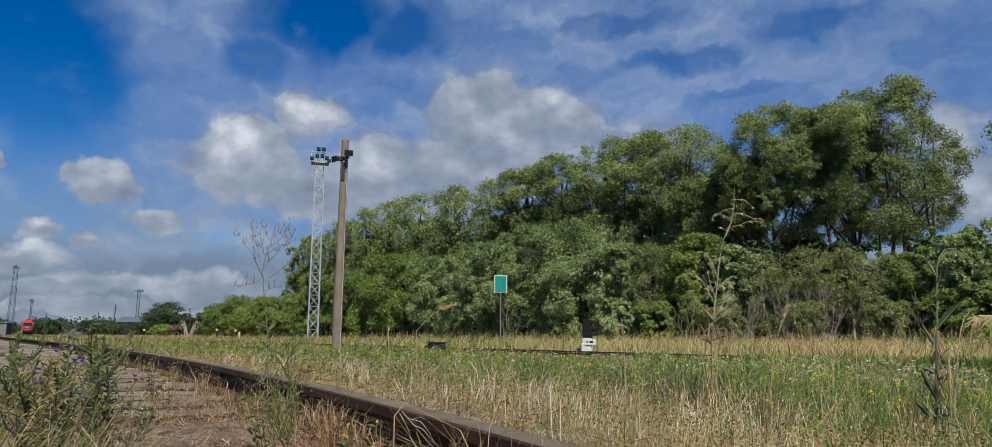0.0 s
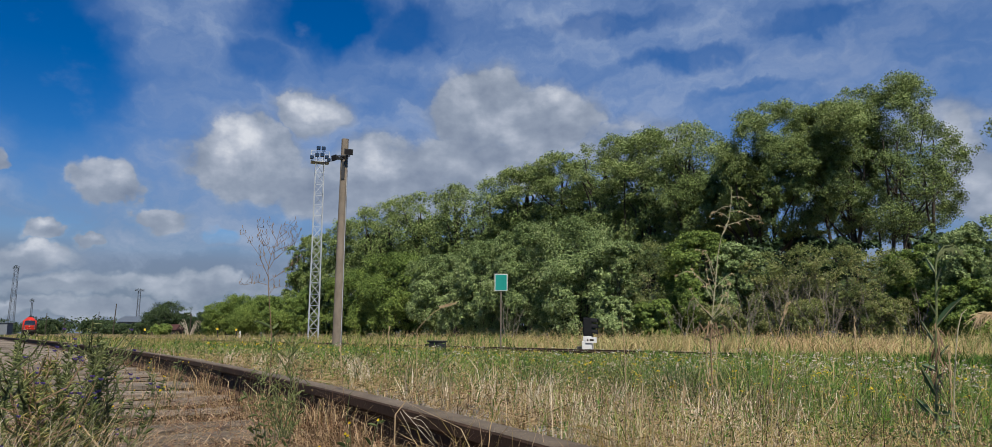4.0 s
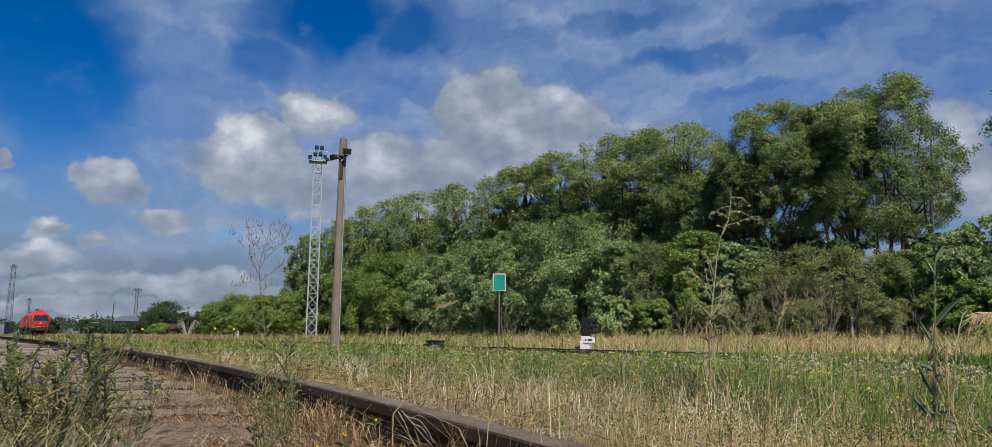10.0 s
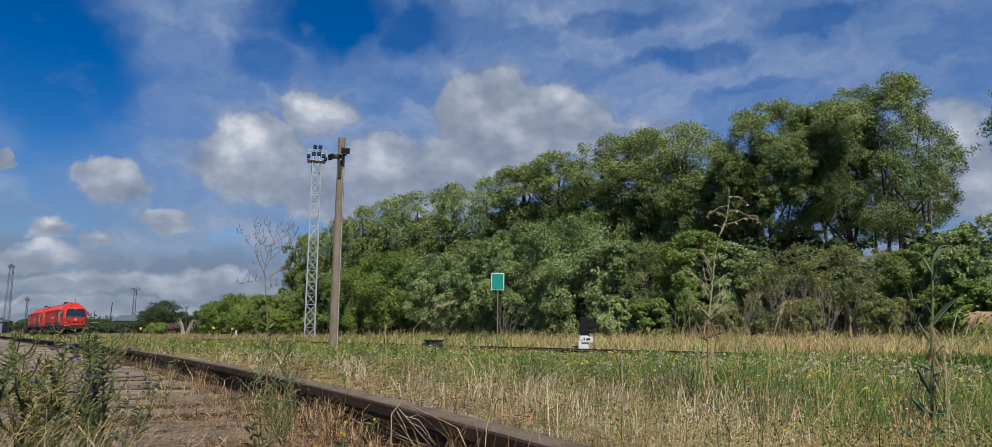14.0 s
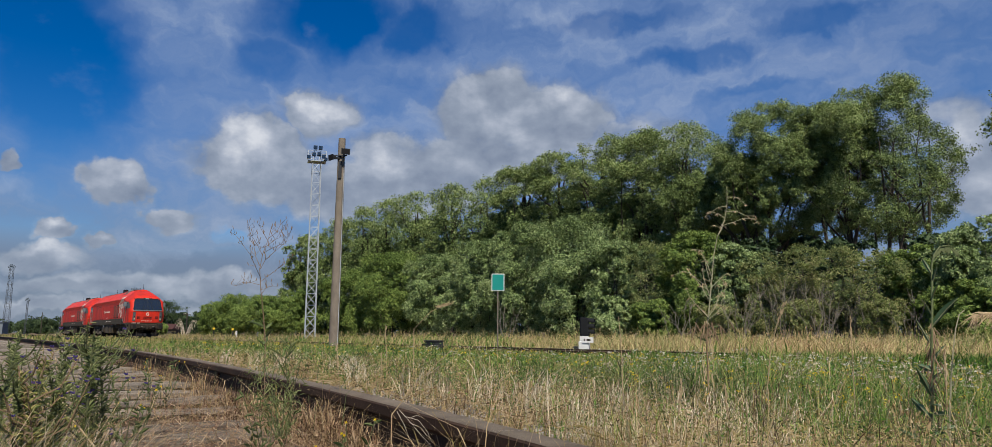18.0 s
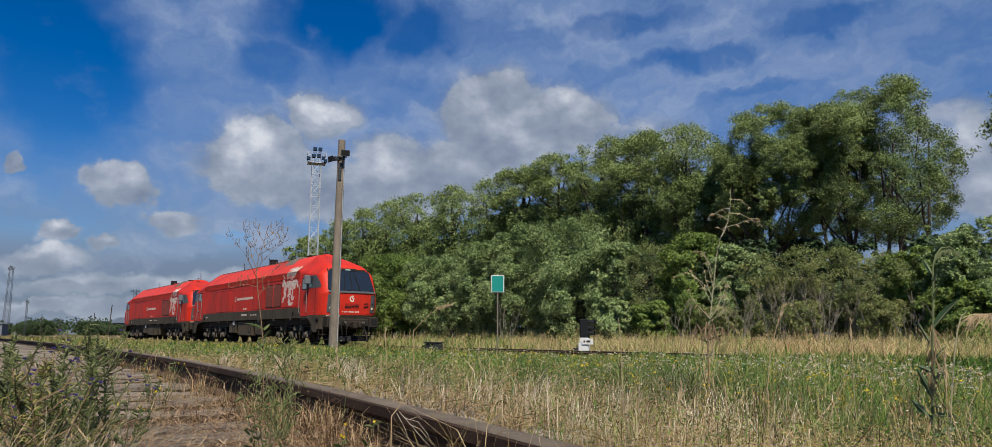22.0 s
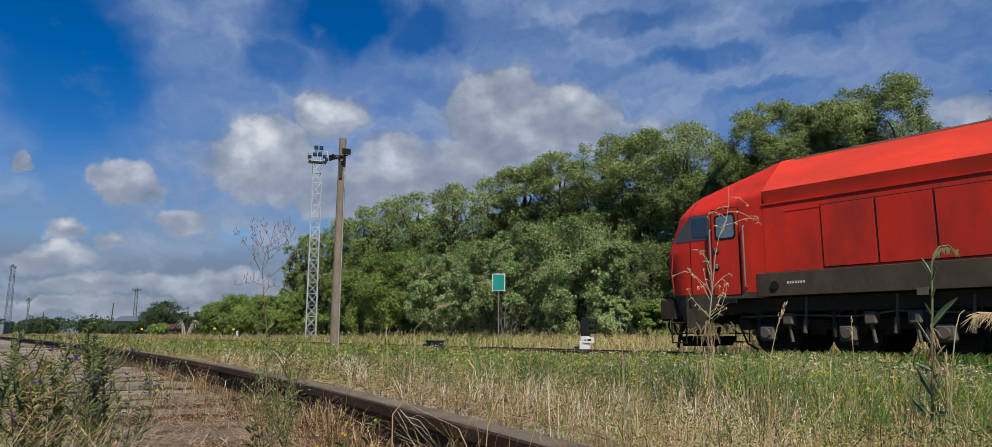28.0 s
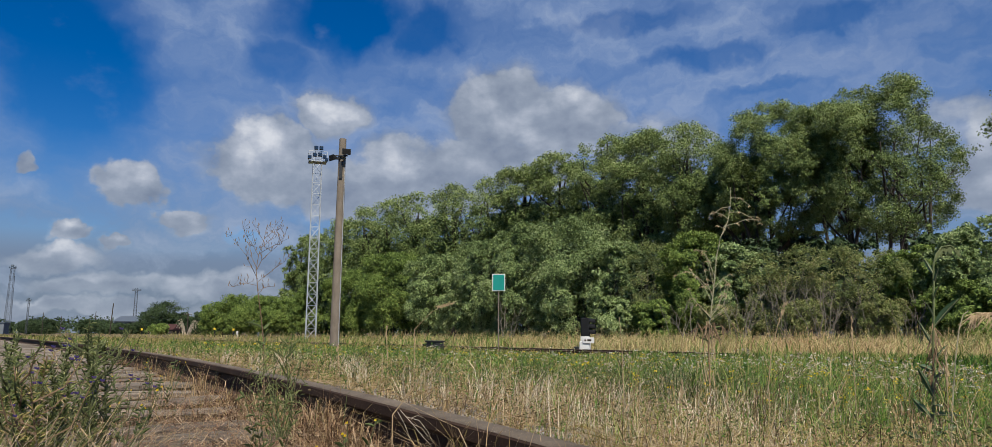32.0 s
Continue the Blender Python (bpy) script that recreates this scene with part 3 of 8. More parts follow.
SLEEPERS = [sleeper_mesh(k) for k in range(5)]
SUNKEN = Shape().box(-1.35, -0.12, -0.16, 1.35, 0.12, 0.0, 0.015).mesh("sleeper", WOOD, 25)
siding_bed = thing("siding_sleepers", Matrix(), "row of grey split timber sleepers under the siding", "sleepers", kind="structure")
walked = 0.0
k = 0
for p, q in zip(siding_line(0.795), siding_line(0.795)[1:]):
    seg = (q - p).length
    while walked < seg and p.y < 45:
        c = p + (q - p) * (walked / seg)
        d = (q - p).normalized()
        rz = math.degrees(math.atan2(d.y, d.x)) - 90 + random.uniform(-1.5, 1.5)
        ob = part("sleeper", SLEEPERS[k % 5], None, siding_bed, at=pose(c.x, c.y, 0.298 + random.uniform(-0.012, 0.012), 0, random.uniform(-0.6, 0.6), rz))
        walked += 0.62 + random.uniform(-0.03, 0.03)
        k += 1
    walked -= seg
    if walked < 0:
        walked = 0.0

main_bed = thing("main_sleepers", Matrix(), "sleepers of the main track sunk in grass and soil", "sleepers", kind="structure")
for i in range(110):
    a = -62 + i * 0.62
    c = AHEAD * a + BESIDE * MAIN
    part("sleeper", SUNKEN, None, main_bed, at=pose(c.x, c.y, -0.045, 0, 0, -51.06 + 90))


def build_joint():
    """A fishplate with bolts at a rail joint, and base plates with spikes under the near rail."""
    y = 5.35
    x = float(siding_x(y))
    dx = float(siding_x(y + 0.05) - siding_x(y - 0.05)) / 0.1
    rz = math.degrees(math.atan2(1, dx))
    t = thing("fishplate", pose(x, y, RAILTOP_SIDING, 0, 0, rz), "rusty bolted fishplate at a rail joint", "fishplate")
    for side in (1, -1):
        part("plate", Shape().box(-0.4, side * 0.02 - 0.008, -0.14, 0.4, side * 0.02 + 0.008, -0.05, 0.004), RAIL, t)
        for bx in (-0.3, -0.1, 0.1, 0.3):
            part("bolt", Shape().tube([(bx, side * 0.028, -0.095), (bx, side * 0.055, -0.095)], 0.018, 6), RAIL, t)


build_joint()


def build_stones():
    s = []
    for k in range(4):
        rnd = random.Random(k)
        sh = Shape()
        rings = [[(math.cos(a) * r * rnd.uniform(0.75, 1.2), math.sin(a) * r * rnd.uniform(0.75, 1.2), z) for a in (i * math.pi / 3 for i in range(6))] for z, r in ((-0.5, 0.6), (0.0, 1.0), (0.45, 0.65))]
        s.append(sh.loft(rings, True).mesh("stone", STONE, 0))
    bed = thing("ballast", Matrix(), "scattered grey ballast stones between the sleepers", "ballast", kind="structure")
    rnd = random.Random(5)
    for i in range(298):
        y = 1.0 + 6 * rnd.random() ** 1.6
        d = rnd.uniform(-2.1, -0.12) if rnd.random() < 0.72 else rnd.uniform(0.06, 0.35)
        x = float(siding_x(y)) + d / 0.83
        sz = rnd.uniform(0.012, 0.035) * (0.8 if d < 0 else 0.9)
        z = float(ground_z(x, y)) + sz * 0.3 + (0.012 if d < 0 else 0)
        part("stone", s[i % 4], None, bed, at=pose(x, y, z, rnd.uniform(-30, 30), rnd.uniform(-30, 30), rnd.uniform(0, 360)) @ Matrix.Diagonal((sz, sz * rnd.uniform(0.7, 1.2), sz * rnd.uniform(0.6, 1), 1)))


build_stones()


def build_gravel():
    """Loose grey gravel along the outer foot of the near rail, too fine to count."""
    rng = np.random.default_rng(12)
    n = 3600
    y = 1.0 + 7 * rng.random(n) ** 1.5
    off = 0.09 + np.abs(rng.normal(0, 0.17, n))
    x = siding_x(y) + off / 0.83
    z = ground_z(x, y)
    base = np.array([[math.cos(a) * q, math.sin(a) * q, h] for h, q in ((-0.5, 0.7), (0.4, 0.75)) for a in (0, 1.3, 2.5, 3.8, 5.1)] + [[0.1, 0, 0.8]])
    turn = rng.uniform(0, 6.28, n)
    size = rng.uniform(0.005, 0.016, n)
    k = base[None] * rng.uniform(0.75, 1.25, (n, 11, 3)) * size[:, None, None]
    cx, sx = np.cos(turn)[:, None], np.sin(turn)[:, None]
    v = np.stack([k[..., 0] * cx - k[..., 1] * sx + x[:, None], k[..., 0] * sx + k[..., 1] * cx + y[:, None], k[..., 2] + z[:, None] + 0.004], -1).reshape(-1, 3)
    f = [(i, (i + 1) % 5, 5 + i) for i in range(5)] + [((i + 1) % 5, 5 + (i + 1) % 5, 5 + i) for i in range(5)] + [(5 + i, 5 + (i + 1) % 5, 10) for i in range(5)]
    me = quick("gravel", v, (np.array(f)[None] + 11 * np.arange(n)[:, None, None]).reshape(-1, 3), GRAVEL)
    tagged(new("gravel", me), "loose grey gravel beside the near rail", "gravel", kind="stuff")


build_gravel()


# ---- trees ----
def leaf_cloud(name, centres, radii, counts, size, mat, rng, heart, long=1.0):
    """Many small pointed leaves gathered in tufts, turned outwards from the heart of the crown."""
    c = np.repeat(centres, counts, 0)
    r = np.repeat(radii, counts)[:, None]
    m = len(c)
    d = rng.normal(size=(m, 3))
    d /= np.linalg.norm(d, axis=1, keepdims=True)
    p = c + d * r * rng.random((m, 1)) ** 0.45 * np.array([1, 1, 0.85])
    out = p - heart
    out /= np.linalg.norm(out, axis=1, keepdims=True) + 1e-9
    nrm = d * 0.5 + out * 0.55 + rng.normal(size=(m, 3)) * 0.55 + np.array([0, 0, 0.2])
    nrm /= np.linalg.norm(nrm, axis=1, keepdims=True)
    u = np.cross(nrm, rng.normal(size=(m, 3)))
    u /= np.linalg.norm(u, axis=1, keepdims=True) + 1e-9
    w = np.cross(nrm, u)
    s = np.repeat(np.broadcast_to(size, len(centres)), counts)[:, None] * rng.uniform(0.55, 1.35, (m, 1))
    v = np.stack([p + u * s * long * 1.1, p - u * s * long * 0.6 + w * s * 0.62, p - u * s * long * 0.6 - w * s * 0.62], 1).reshape(-1, 3)
    f = np.arange(m * 3).reshape(-1, 3)
    return quick(name, v, f, mat)


def limb(shape, p, q, r0, r1, rnd, bend=0.12, seg=6):
    p, q = Vector(p), Vector(q)
    L = (q - p).length
    mids = [p + (q - p) * t + Vector((rnd.uniform(-1, 1), rnd.uniform(-1, 1), rnd.uniform(-0.5, 0.5))) * bend * L * math.sin(math.pi * t) for t in (0.25, 0.5, 0.75)]
    pts = [p, *mids, q]
    shape.tube(pts, [r0 + (r1 - r0) * i / 4 for i in range(5)], seg, False)
    return pts


def tree(x, y, top, half, base, mat, seed, label, name="poplar_tree", lobes=34, tufts=24, per=55, size=0.075, lean=0.0, trunks=1, long=1.0, deep=1.0, group="tree row", sparse=0.0, lobe=0.34, fill=1500, bark=None):
    """A tapered trunk with limbs into a crown of rounded leafy lobes between base and top, each lobe covered in tufts of leaves."""
    rnd, rng = random.Random(seed), np.random.default_rng(seed)
    g = float(ground_z(x, y))
    t = thing(name, pose(x, y, g), label, "bush" if "bush" in name or "shrub" in name else "tree", group)
    H, B = top - g, max(0.0, base - g)
    mid, hh = (H + B) / 2, (H - B) / 2
    centres, sizes = [], []
    for i in range(lobes):
        zz = -0.92 + 1.84 * (i + 0.5) / lobes + rnd.uniform(-0.06, 0.06)
        if zz < -0.2 and rnd.random() < sparse:
            continue
        ring = math.sqrt(max(0.03, 1 - min(0.985, abs(zz)) ** (2.3 if zz > 0 else 3.2)))
        a = i * 2.39996 + rnd.uniform(-0.45, 0.45)
        q = half * lobe * rnd.uniform(0.62, 1.2) * (0.8 + 0.2 * ring)
        k = max(0.0, half * ring - q * rnd.uniform(0.55, 1.0)) * (1.0 if i % 4 else rnd.uniform(0.3, 0.8))
        z = min(mid + hh * zz, H - q * 0.8)
        centres.append((k * math.cos(a) + lean * (zz + 1) / 2, k * deep * math.sin(a), max(z, B + q * 0.45)))
        sizes.append(q)
    C, Q = np.array(centres), np.array(sizes)
    n = np.maximum(6, (tufts * (Q / Q.mean()) ** 2).astype(int))
    c, q = np.repeat(C, n, 0), np.repeat(Q, n)[:, None]
    m = len(c)
    d = rng.normal(size=(m, 3))
    axis = c - np.array([lean * 0.5, 0, mid - hh * 0.35])
    axis /= np.linalg.norm(axis, axis=1, keepdims=True) + 1e-9
    d = d / np.linalg.norm(d, axis=1, keepdims=True) + axis * 0.55 + np.array([0, 0, 0.15])
    d /= np.linalg.norm(d, axis=1, keepdims=True)
    reach = rng.uniform(0.66, 1.0, (m, 1)) + (rng.random((m, 1)) < 0.10) * rng.uniform(0.1, 0.4, (m, 1))
    tc = c + d * q * reach * np.array([1, 1, 0.92])
    tc[:, 2] = np.clip(tc[:, 2], B, H)
    tr = q[:, 0] * rng.uniform(0.20, 0.50, m)
    counts = np.maximum(8, (per * (tr / tr.mean()) ** 1.8).astype(int))
    if sparse:
        low = tc[:, 2] < mid - 0.25 * hh
        counts[low] = (counts[low] * (1 - sparse * 0.55)).astype(int)
    # looser leaves through the inside
    inner = rng.normal(0, 0.42, (max(1, fill // 30), 3)) * np.array([half, half * deep, hh]) * 0.62 + np.array([lean * 0.5, 0, mid - 0.1 * hh])
    inner[:, 2] = np.clip(inner[:, 2], B + 0.2, H - 0.15 * hh)
    tc, tr, counts = np.concatenate([tc, inner]), np.concatenate([tr, np.full(len(inner), half * 0.22)]), np.concatenate([counts, np.full(len(inner), int(30 * (1 - sparse)))])
    part("crown", leaf_cloud("crown", tc, tr, counts, np.concatenate([np.full(m, size), np.full(len(inner), size * 1.9)]), mat, rng, np.array([lean * 0.5, 0, mid - hh * 0.3]), long), None, t)
    w = Shape()
    for k in range(trunks):
        ox, oy = (rnd.uniform(-0.4, 0.4) * half * 0.6, rnd.uniform(-0.3, 0.3) * half) if trunks > 1 else (0, 0)
        r = 0.022 * H / math.sqrt(trunks) if H > 9 else 0.014 * H / math.sqrt(trunks)
        tip = (ox * 2.0 + lean * 0.7, oy * 2.0, H * (0.86 if trunks == 1 else 0.74))
        pts = limb(w, (ox, oy, -0.15), tip, r, r * 0.22, rnd, 0.04, 8)
        for j in range(max(4, int(14 / trunks))):
            s = pts[rnd.choice((1, 2, 2, 3))]
            limb(w, s, centres[rnd.randrange(len(centres))], r * 0.45, r * 0.08, rnd, 0.10, 5)
    part("trunk", w, bark or BARK, t, "", 60)
    return t


ROW = ((25.6, 44.7, 17.1, 4.2, 6.6, 4), (23.0, 46.9, 16.3, 3.1, 7.5, 3), (20.6, 50.1, 17.2, 4.0, 7.7, 2), (18.9, 53.0, 14.3, 2.3, 8.6, 1), (16.0, 56.6, 17.8, 3.4, 7.8, 1), (13.1, 60.1, 18.3, 3.2, 4.5, 1),
       (10.1, 63.9, 19.2, 3.3, 4.5, 1), (6.4, 68.5, 18.8, 3.4, 4.5, 1), (3.1, 72.6, 18.4, 3.4, 4.5, 1), (-1.0, 77.6, 17.9, 3.6, 4.5, 1), (-5.3, 82.9, 18.3, 3.7, 4.5, 1), (-10.1, 88.9, 18.7, 4.0, 4.5, 1),
       (-15.2, 95.2, 18.7, 4.0, 4.5, 1), (-19.2, 100.1, 18.7, 3.6, 4.5, 1), (-23.5, 105.5, 17.6, 3.4, 4.5, 1), (-29.0, 113.3, 16.7, 3.4, 2.5, 1), (-32.6, 116.5, 16.7, 3.0, 2.5, 1))
for i, (x, y, top, half, base, trunks) in enumerate(ROW):
    big = i < 3
    tree(x, y, top, half * (1.05 if big else 1.18), base, POPLAR, 100 + i, "tall spreading poplar with dark trunks showing through the crown" if big else "tall leafy poplar with a rounded dark green crown",
         lobes=74 if big else 38 if i < 9 else 30, tufts=23 if big else 30 if i < 9 else 24, per=70 if big else 52 if i < 9 else 28, size=0.059 if big else 0.057 + 0.0046 * i, trunks=trunks, deep=0.9, sparse=0.10 if big else 0.0, lobe=0.265 if big else 0.36, fill=800 if big else 2400)
# ranks added behind them as dark backing, their shade put into the leaf colour
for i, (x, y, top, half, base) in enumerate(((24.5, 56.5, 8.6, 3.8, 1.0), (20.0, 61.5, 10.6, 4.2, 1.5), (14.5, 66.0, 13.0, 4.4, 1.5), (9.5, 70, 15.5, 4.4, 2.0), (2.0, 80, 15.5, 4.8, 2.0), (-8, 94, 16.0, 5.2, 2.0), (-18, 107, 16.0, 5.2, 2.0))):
    tree(x, y, top, half, base, DARKLEAF, 150 + i, "added poplar behind the front rank, its shade put into dark leaves", lobes=26, tufts=12, per=24, size=0.26, fill=3000)
tree(32.6, 38.3, 15.6, 3.6, 9.3, POPLAR, 171, "poplar with branches hanging over the field edge", lobes=26, tufts=22, per=44, size=0.075)

BUSHES = ((6.3, 38.4, 2.6, 1.2, WILLOW), (8.2, 36.2, 2.3, 1.1, BUSH), (10.6, 33.4, 2.0, 1.0, SHRUB), (13.3, 30.6, 2.1, 1.0, SHRUB), (15.6, 28.2, 2.0, 1.0, SHRUB), (17.5, 26.0, 2.6, 1.2, BUSH), (19.4, 24.8, 2.4, 1.1, BUSH), (-37.4, 95.6, 4.7, 3.2, BUSH), (-30.6, 86.3, 5.1, 3.4, BUSH), (-24.2, 77.9, 4.6, 2.8, BUSH), (-19.0, 72.3, 5.2, 2.6, BUSH), (-13.3, 65.8, 6.5, 3.0, BUSH), (-9.0, 60.4, 7.4, 3.3, BUSH), (-4.7, 55.1, 6.7, 2.7, WILLOW), (-1.1, 50.7, 7.2, 2.7, WILLOW),
          (2.0, 46.9, 8.0, 2.7, WILLOW), (4.6, 43.6, 7.8, 3.0, WILLOW), (6.9, 40.8, 6.0, 1.9, WILLOW), (8.7, 38.3, 5.5, 1.8, SHRUB), (10.4, 36.4, 5.9, 2.0, BUSH), (11.8, 34.7, 5.0, 1.4, WILLOW), (12.9, 33.4, 4.5, 1.5, SHRUB), (14.0, 32.0, 4.6, 1.5, SHRUB),
          (15.1, 30.6, 4.4, 1.5, SHRUB), (16.3, 29.2, 4.1, 1.6, SHRUB), (17.2, 28.2, 4.2, 1.3, BUSH), (18.2, 27.3, 4.6, 1.5, WILLOW), (19.0, 26.3, 5.2, 1.8, WILLOW))
NAMES = {"bright_bush_leaves": "bright green rounded bush at the wood's edge", "silver_willow_leaves": "dense willow bush with silvery green leaves", "olive_shrub_leaves": "thin olive shrub with bare grey stems showing"}
for i, (x, y, top, half, m) in enumerate(BUSHES):
    thin = m.name == "olive_shrub_leaves"
    tree(x, y, top, half, 0.35 if top < 3 else 0.7, m, 200 + i, NAMES[m.name], "willow_bush" if m.name[0] == "s" else "shrub", lobes=22 if half < 2 else 30, tufts=24 if not thin else 22, per=(52 if y < 60 else 56) if not thin else 20,
         size=0.027 + 0.00070 * min(y, 62) if not thin else 0.038, trunks=5 if not thin else 13, bark=TWIG if thin else None, long=1.25, group="bushes along the wood", lobe=0.36, fill=1200 if not thin else 300, sparse=0.0 if not thin else 0.3)


def bare_shrub(x, y, h, n, seed):
    """A fan of thin grey leafless stems that fork near their tips."""
    rnd = random.Random(seed)
    t = thing("bare_shrub", pose(x, y, float(ground_z(x, y))), "leafless shrub of thin pale grey stems", "shrub", "bare shrubs")
    for k in range(n):
        a, out = rnd.uniform(0, 6.28), rnd.uniform(0.15, 0.75)
        top = h * rnd.uniform(0.55, 1.05)
        foot = Vector((rnd.gauss(0, 0.22), rnd.gauss(0, 0.2), -0.05))
        tip = foot + Vector((math.cos(a) * out * h * 0.55, math.sin(a) * out * h * 0.4, top))
        w = Shape()
        pts = limb(w, foot, tip, 0.020, 0.008, rnd, 0.07, 5)
        for j in range(rnd.randint(2, 4)):
            s = pts[rnd.choice((2, 3, 3))]
            limb(w, s, s + Vector((rnd.uniform(-0.5, 0.5), rnd.uniform(-0.3, 0.3), rnd.uniform(0.2, 0.7))), 0.011, 0.005, rnd, 0.1, 4)
        part("stem", w, TWIG, t, "", 60)


for i, (x, y, h, n) in enumerate(((10.9, 31.6, 2.6, 10), (12.4, 30.6, 3.0, 13), (13.7, 29.4, 2.8, 13), (15.0, 28.4, 2.5, 11), (16.2, 27.2, 2.2, 9), (8.9, 33.6, 2.2, 7), (0.6, 42.5, 2.4, 7))):
    bare_shrub(x, y, h, n, 400 + i)
# undergrowth whose dark leaf colour paints the gloom inside the wood's edge
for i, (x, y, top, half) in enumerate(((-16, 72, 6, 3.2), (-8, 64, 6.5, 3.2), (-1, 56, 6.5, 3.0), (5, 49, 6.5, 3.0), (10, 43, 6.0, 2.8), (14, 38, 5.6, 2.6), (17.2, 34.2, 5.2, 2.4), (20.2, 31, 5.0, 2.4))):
    tree(x, y, top, half, 0.3, DARKLEAF, 260 + i, "undergrowth filling the wood's edge, its shade put into dark leaves", "shrub", lobes=20, tufts=12, per=22, size=0.17, trunks=3, group="undergrowth", fill=2000)


# ---- posts, masts and signals ----
def build_pole():
    x, y = -6.52, 28.4
    g = float(ground_z(x, y))
    t = thing("concrete_pole", pose(x, y, g, 0, 0.4, 0), "tall weathered round concrete pole carrying two horn speakers", "pole")
    H = 8.75 - g
    s = Shape().tube([(0, 0, -0.3), (0, 0, 1.2), (0, 0, H * 0.5), (0, 0, H)], [0.192, 0.188, 0.172, 0.145], 20)
    part("shaft", s, CONCRETE, t, "", 60)
    part("seam_band", Shape().tube([(0, 0, 1.32), (0, 0, 1.36)], 0.194, 20), CONCRETE, t)
    part("collar", Shape().tube([(0, 0, H - 0.82), (0, 0, H - 0.74)], 0.165, 16), DARKSTEEL, t)
    part("bracket", Shape().box(-0.28, -0.24, H - 0.80, 0.28, -0.19, H - 0.75, 0.005), DARKSTEEL, t)

    def horn(cx, cz, yaw, tilt, name):
        m = pose(cx, -0.30, cz, 0, tilt, yaw)
        rings = [[(p, q * w, r * h) for q, r in ((-1, -1), (1, -1), (1, 1), (-1, 1))] for p, w, h in ((-0.16, 0.045, 0.045), (-0.05, 0.05, 0.05), (0.07, 0.10, 0.08), (0.16, 0.175, 0.115), (0.175, 0.185, 0.125))]
        h = part(name, Shape().loft(rings, True), DARKSTEEL, t, "dark rectangular horn speaker", 25, m)
        part("mouth", Shape().box(0.177, -0.15, -0.095, 0.182, 0.15, 0.095), BLACK, h)
        part("driver", Shape().tube([(-0.25, 0, 0), (-0.155, 0, 0)], 0.06, 10), DARKSTEEL, h)
    horn(0.20, H - 0.64, -66, 8, "horn_speaker")
    horn(-0.22, H - 0.90, 226, 6, "horn_speaker")
    part("cable", Shape().tube([(0.15, -0.1, H - 0.8), (0.165, -0.1, H * 0.6), (0.18, -0.1, 0.2)], 0.012, 6), GALV, t)
    # dark slab that imitates the horn's shadow down the shaft
    part("cable_box", Shape().box(-0.06, -0.20, H - 1.75, 0.07, -0.13, H - 1.0, 0.01), DARKSTEEL, t)


build_pole()


def lattice_mast(x, y, height, wide0, wide1, label, lamps=True, bays=16, r=0.045, platform=1.6, steel=GALV):
    """A four-legged lattice mast with a lamp platform."""
    g = float(ground_z(x, y))
    t = thing("floodlight_mast", pose(x, y, g, 0, 0, 18), label, "mast")
    H = height - g

    def corner(k, z):
        w = (wide0 + (wide1 - wide0) * z / H) / 2
        return Vector(((-1, 1, 1, -1)[k] * w, (-1, -1, 1, 1)[k] * w, z))
    for k in range(4):
        part("leg", Shape().tube([corner(k, -0.2), corner(k, H)], r, 5), steel, t)
    for b in range(bays):
        z0, z1 = H * b / bays, H * (b + 1) / bays
        braces = []
        for k in range(4):
            q = (k + 1) % 4
            braces += [(corner(k, z1), corner(q, z1)), (corner(k if b % 2 else q, z0), corner(q if b % 2 else k, z1))]
            if b < bays * 0.62:
                braces.append((corner(q if b % 2 else k, z0), corner(k if b % 2 else q, z1)))
        if y < 100:
            for c0, c1 in braces:
                part("brace", Shape().tube([c0, c1], r * 0.5, 4), steel, t)
        else:
            s = Shape()
            for c0, c1 in braces:
                s.tube([c0, c1], r * 0.5, 4)
            tagged(part("bracing", s, steel, t), kind="stuff")
    if lamps:
        p = platform / 2
        part("platform", Shape().box(-p, -p * 0.7, H - 0.06, p, p * 0.7, H, 0.01), steel, t)
        rail = Shape()
        for z in (0.4, 0.9):
            rail.tube([(-p, -p * 0.7, H + z), (p, -p * 0.7, H + z), (p, p * 0.7, H + z), (-p, p * 0.7, H + z), (-p, -p * 0.7, H + z)], r * 0.6, 4)
        for px in (-p, -p / 3, p / 3, p):
            for py in (-p * 0.7, p * 0.7):
                rail.tube([(px, py, H), (px, py, H + 0.9)], r * 0.6, 4)
        part("railing", rail, steel, t)
        for px, z, w in ((-0.75, 0.25, 0.16), (-0.3, 0.5, 0.17), (0.15, 0.55, 0.17), (0.55, 0.35, 0.16), (-0.2, 1.15, 0.17), (0.25, 1.15, 0.17), (0.75, 0.12, 0.15)):
            f = part("floodlight", Shape().box(px * p / 0.8 - w, -p * 0.7 - 0.28, H + z - w, px * p / 0.8 + w, -p * 0.7 - 0.05, H + z + w, 0.03), DARKSTEEL, t, "dark floodlight")
            part("lens", Shape().box(px * p / 0.8 - w * 0.8, -p * 0.7 - 0.288, H + z - w * 0.8, px * p / 0.8 + w * 0.8, -p * 0.7 - 0.282, H + z + w * 0.8), SCREEN, f)
    return t


lattice_mast(-16.35, 62.0, 16.1, 0.86, 0.74, "white lattice floodlight mast beside the wood", r=0.042, platform=1.6)
lattice_mast(-206.2, 400, 24.5, 1.5, 1.2, "distant lattice floodlight mast", bays=10, r=0.08, platform=4.2, steel=MASTGREY)
lattice_mast(-181.0, 260, 24.5, 2.0, 1.1, "distant tall lattice mast", bays=12, r=0.06, platform=1.8, steel=MASTGREY)
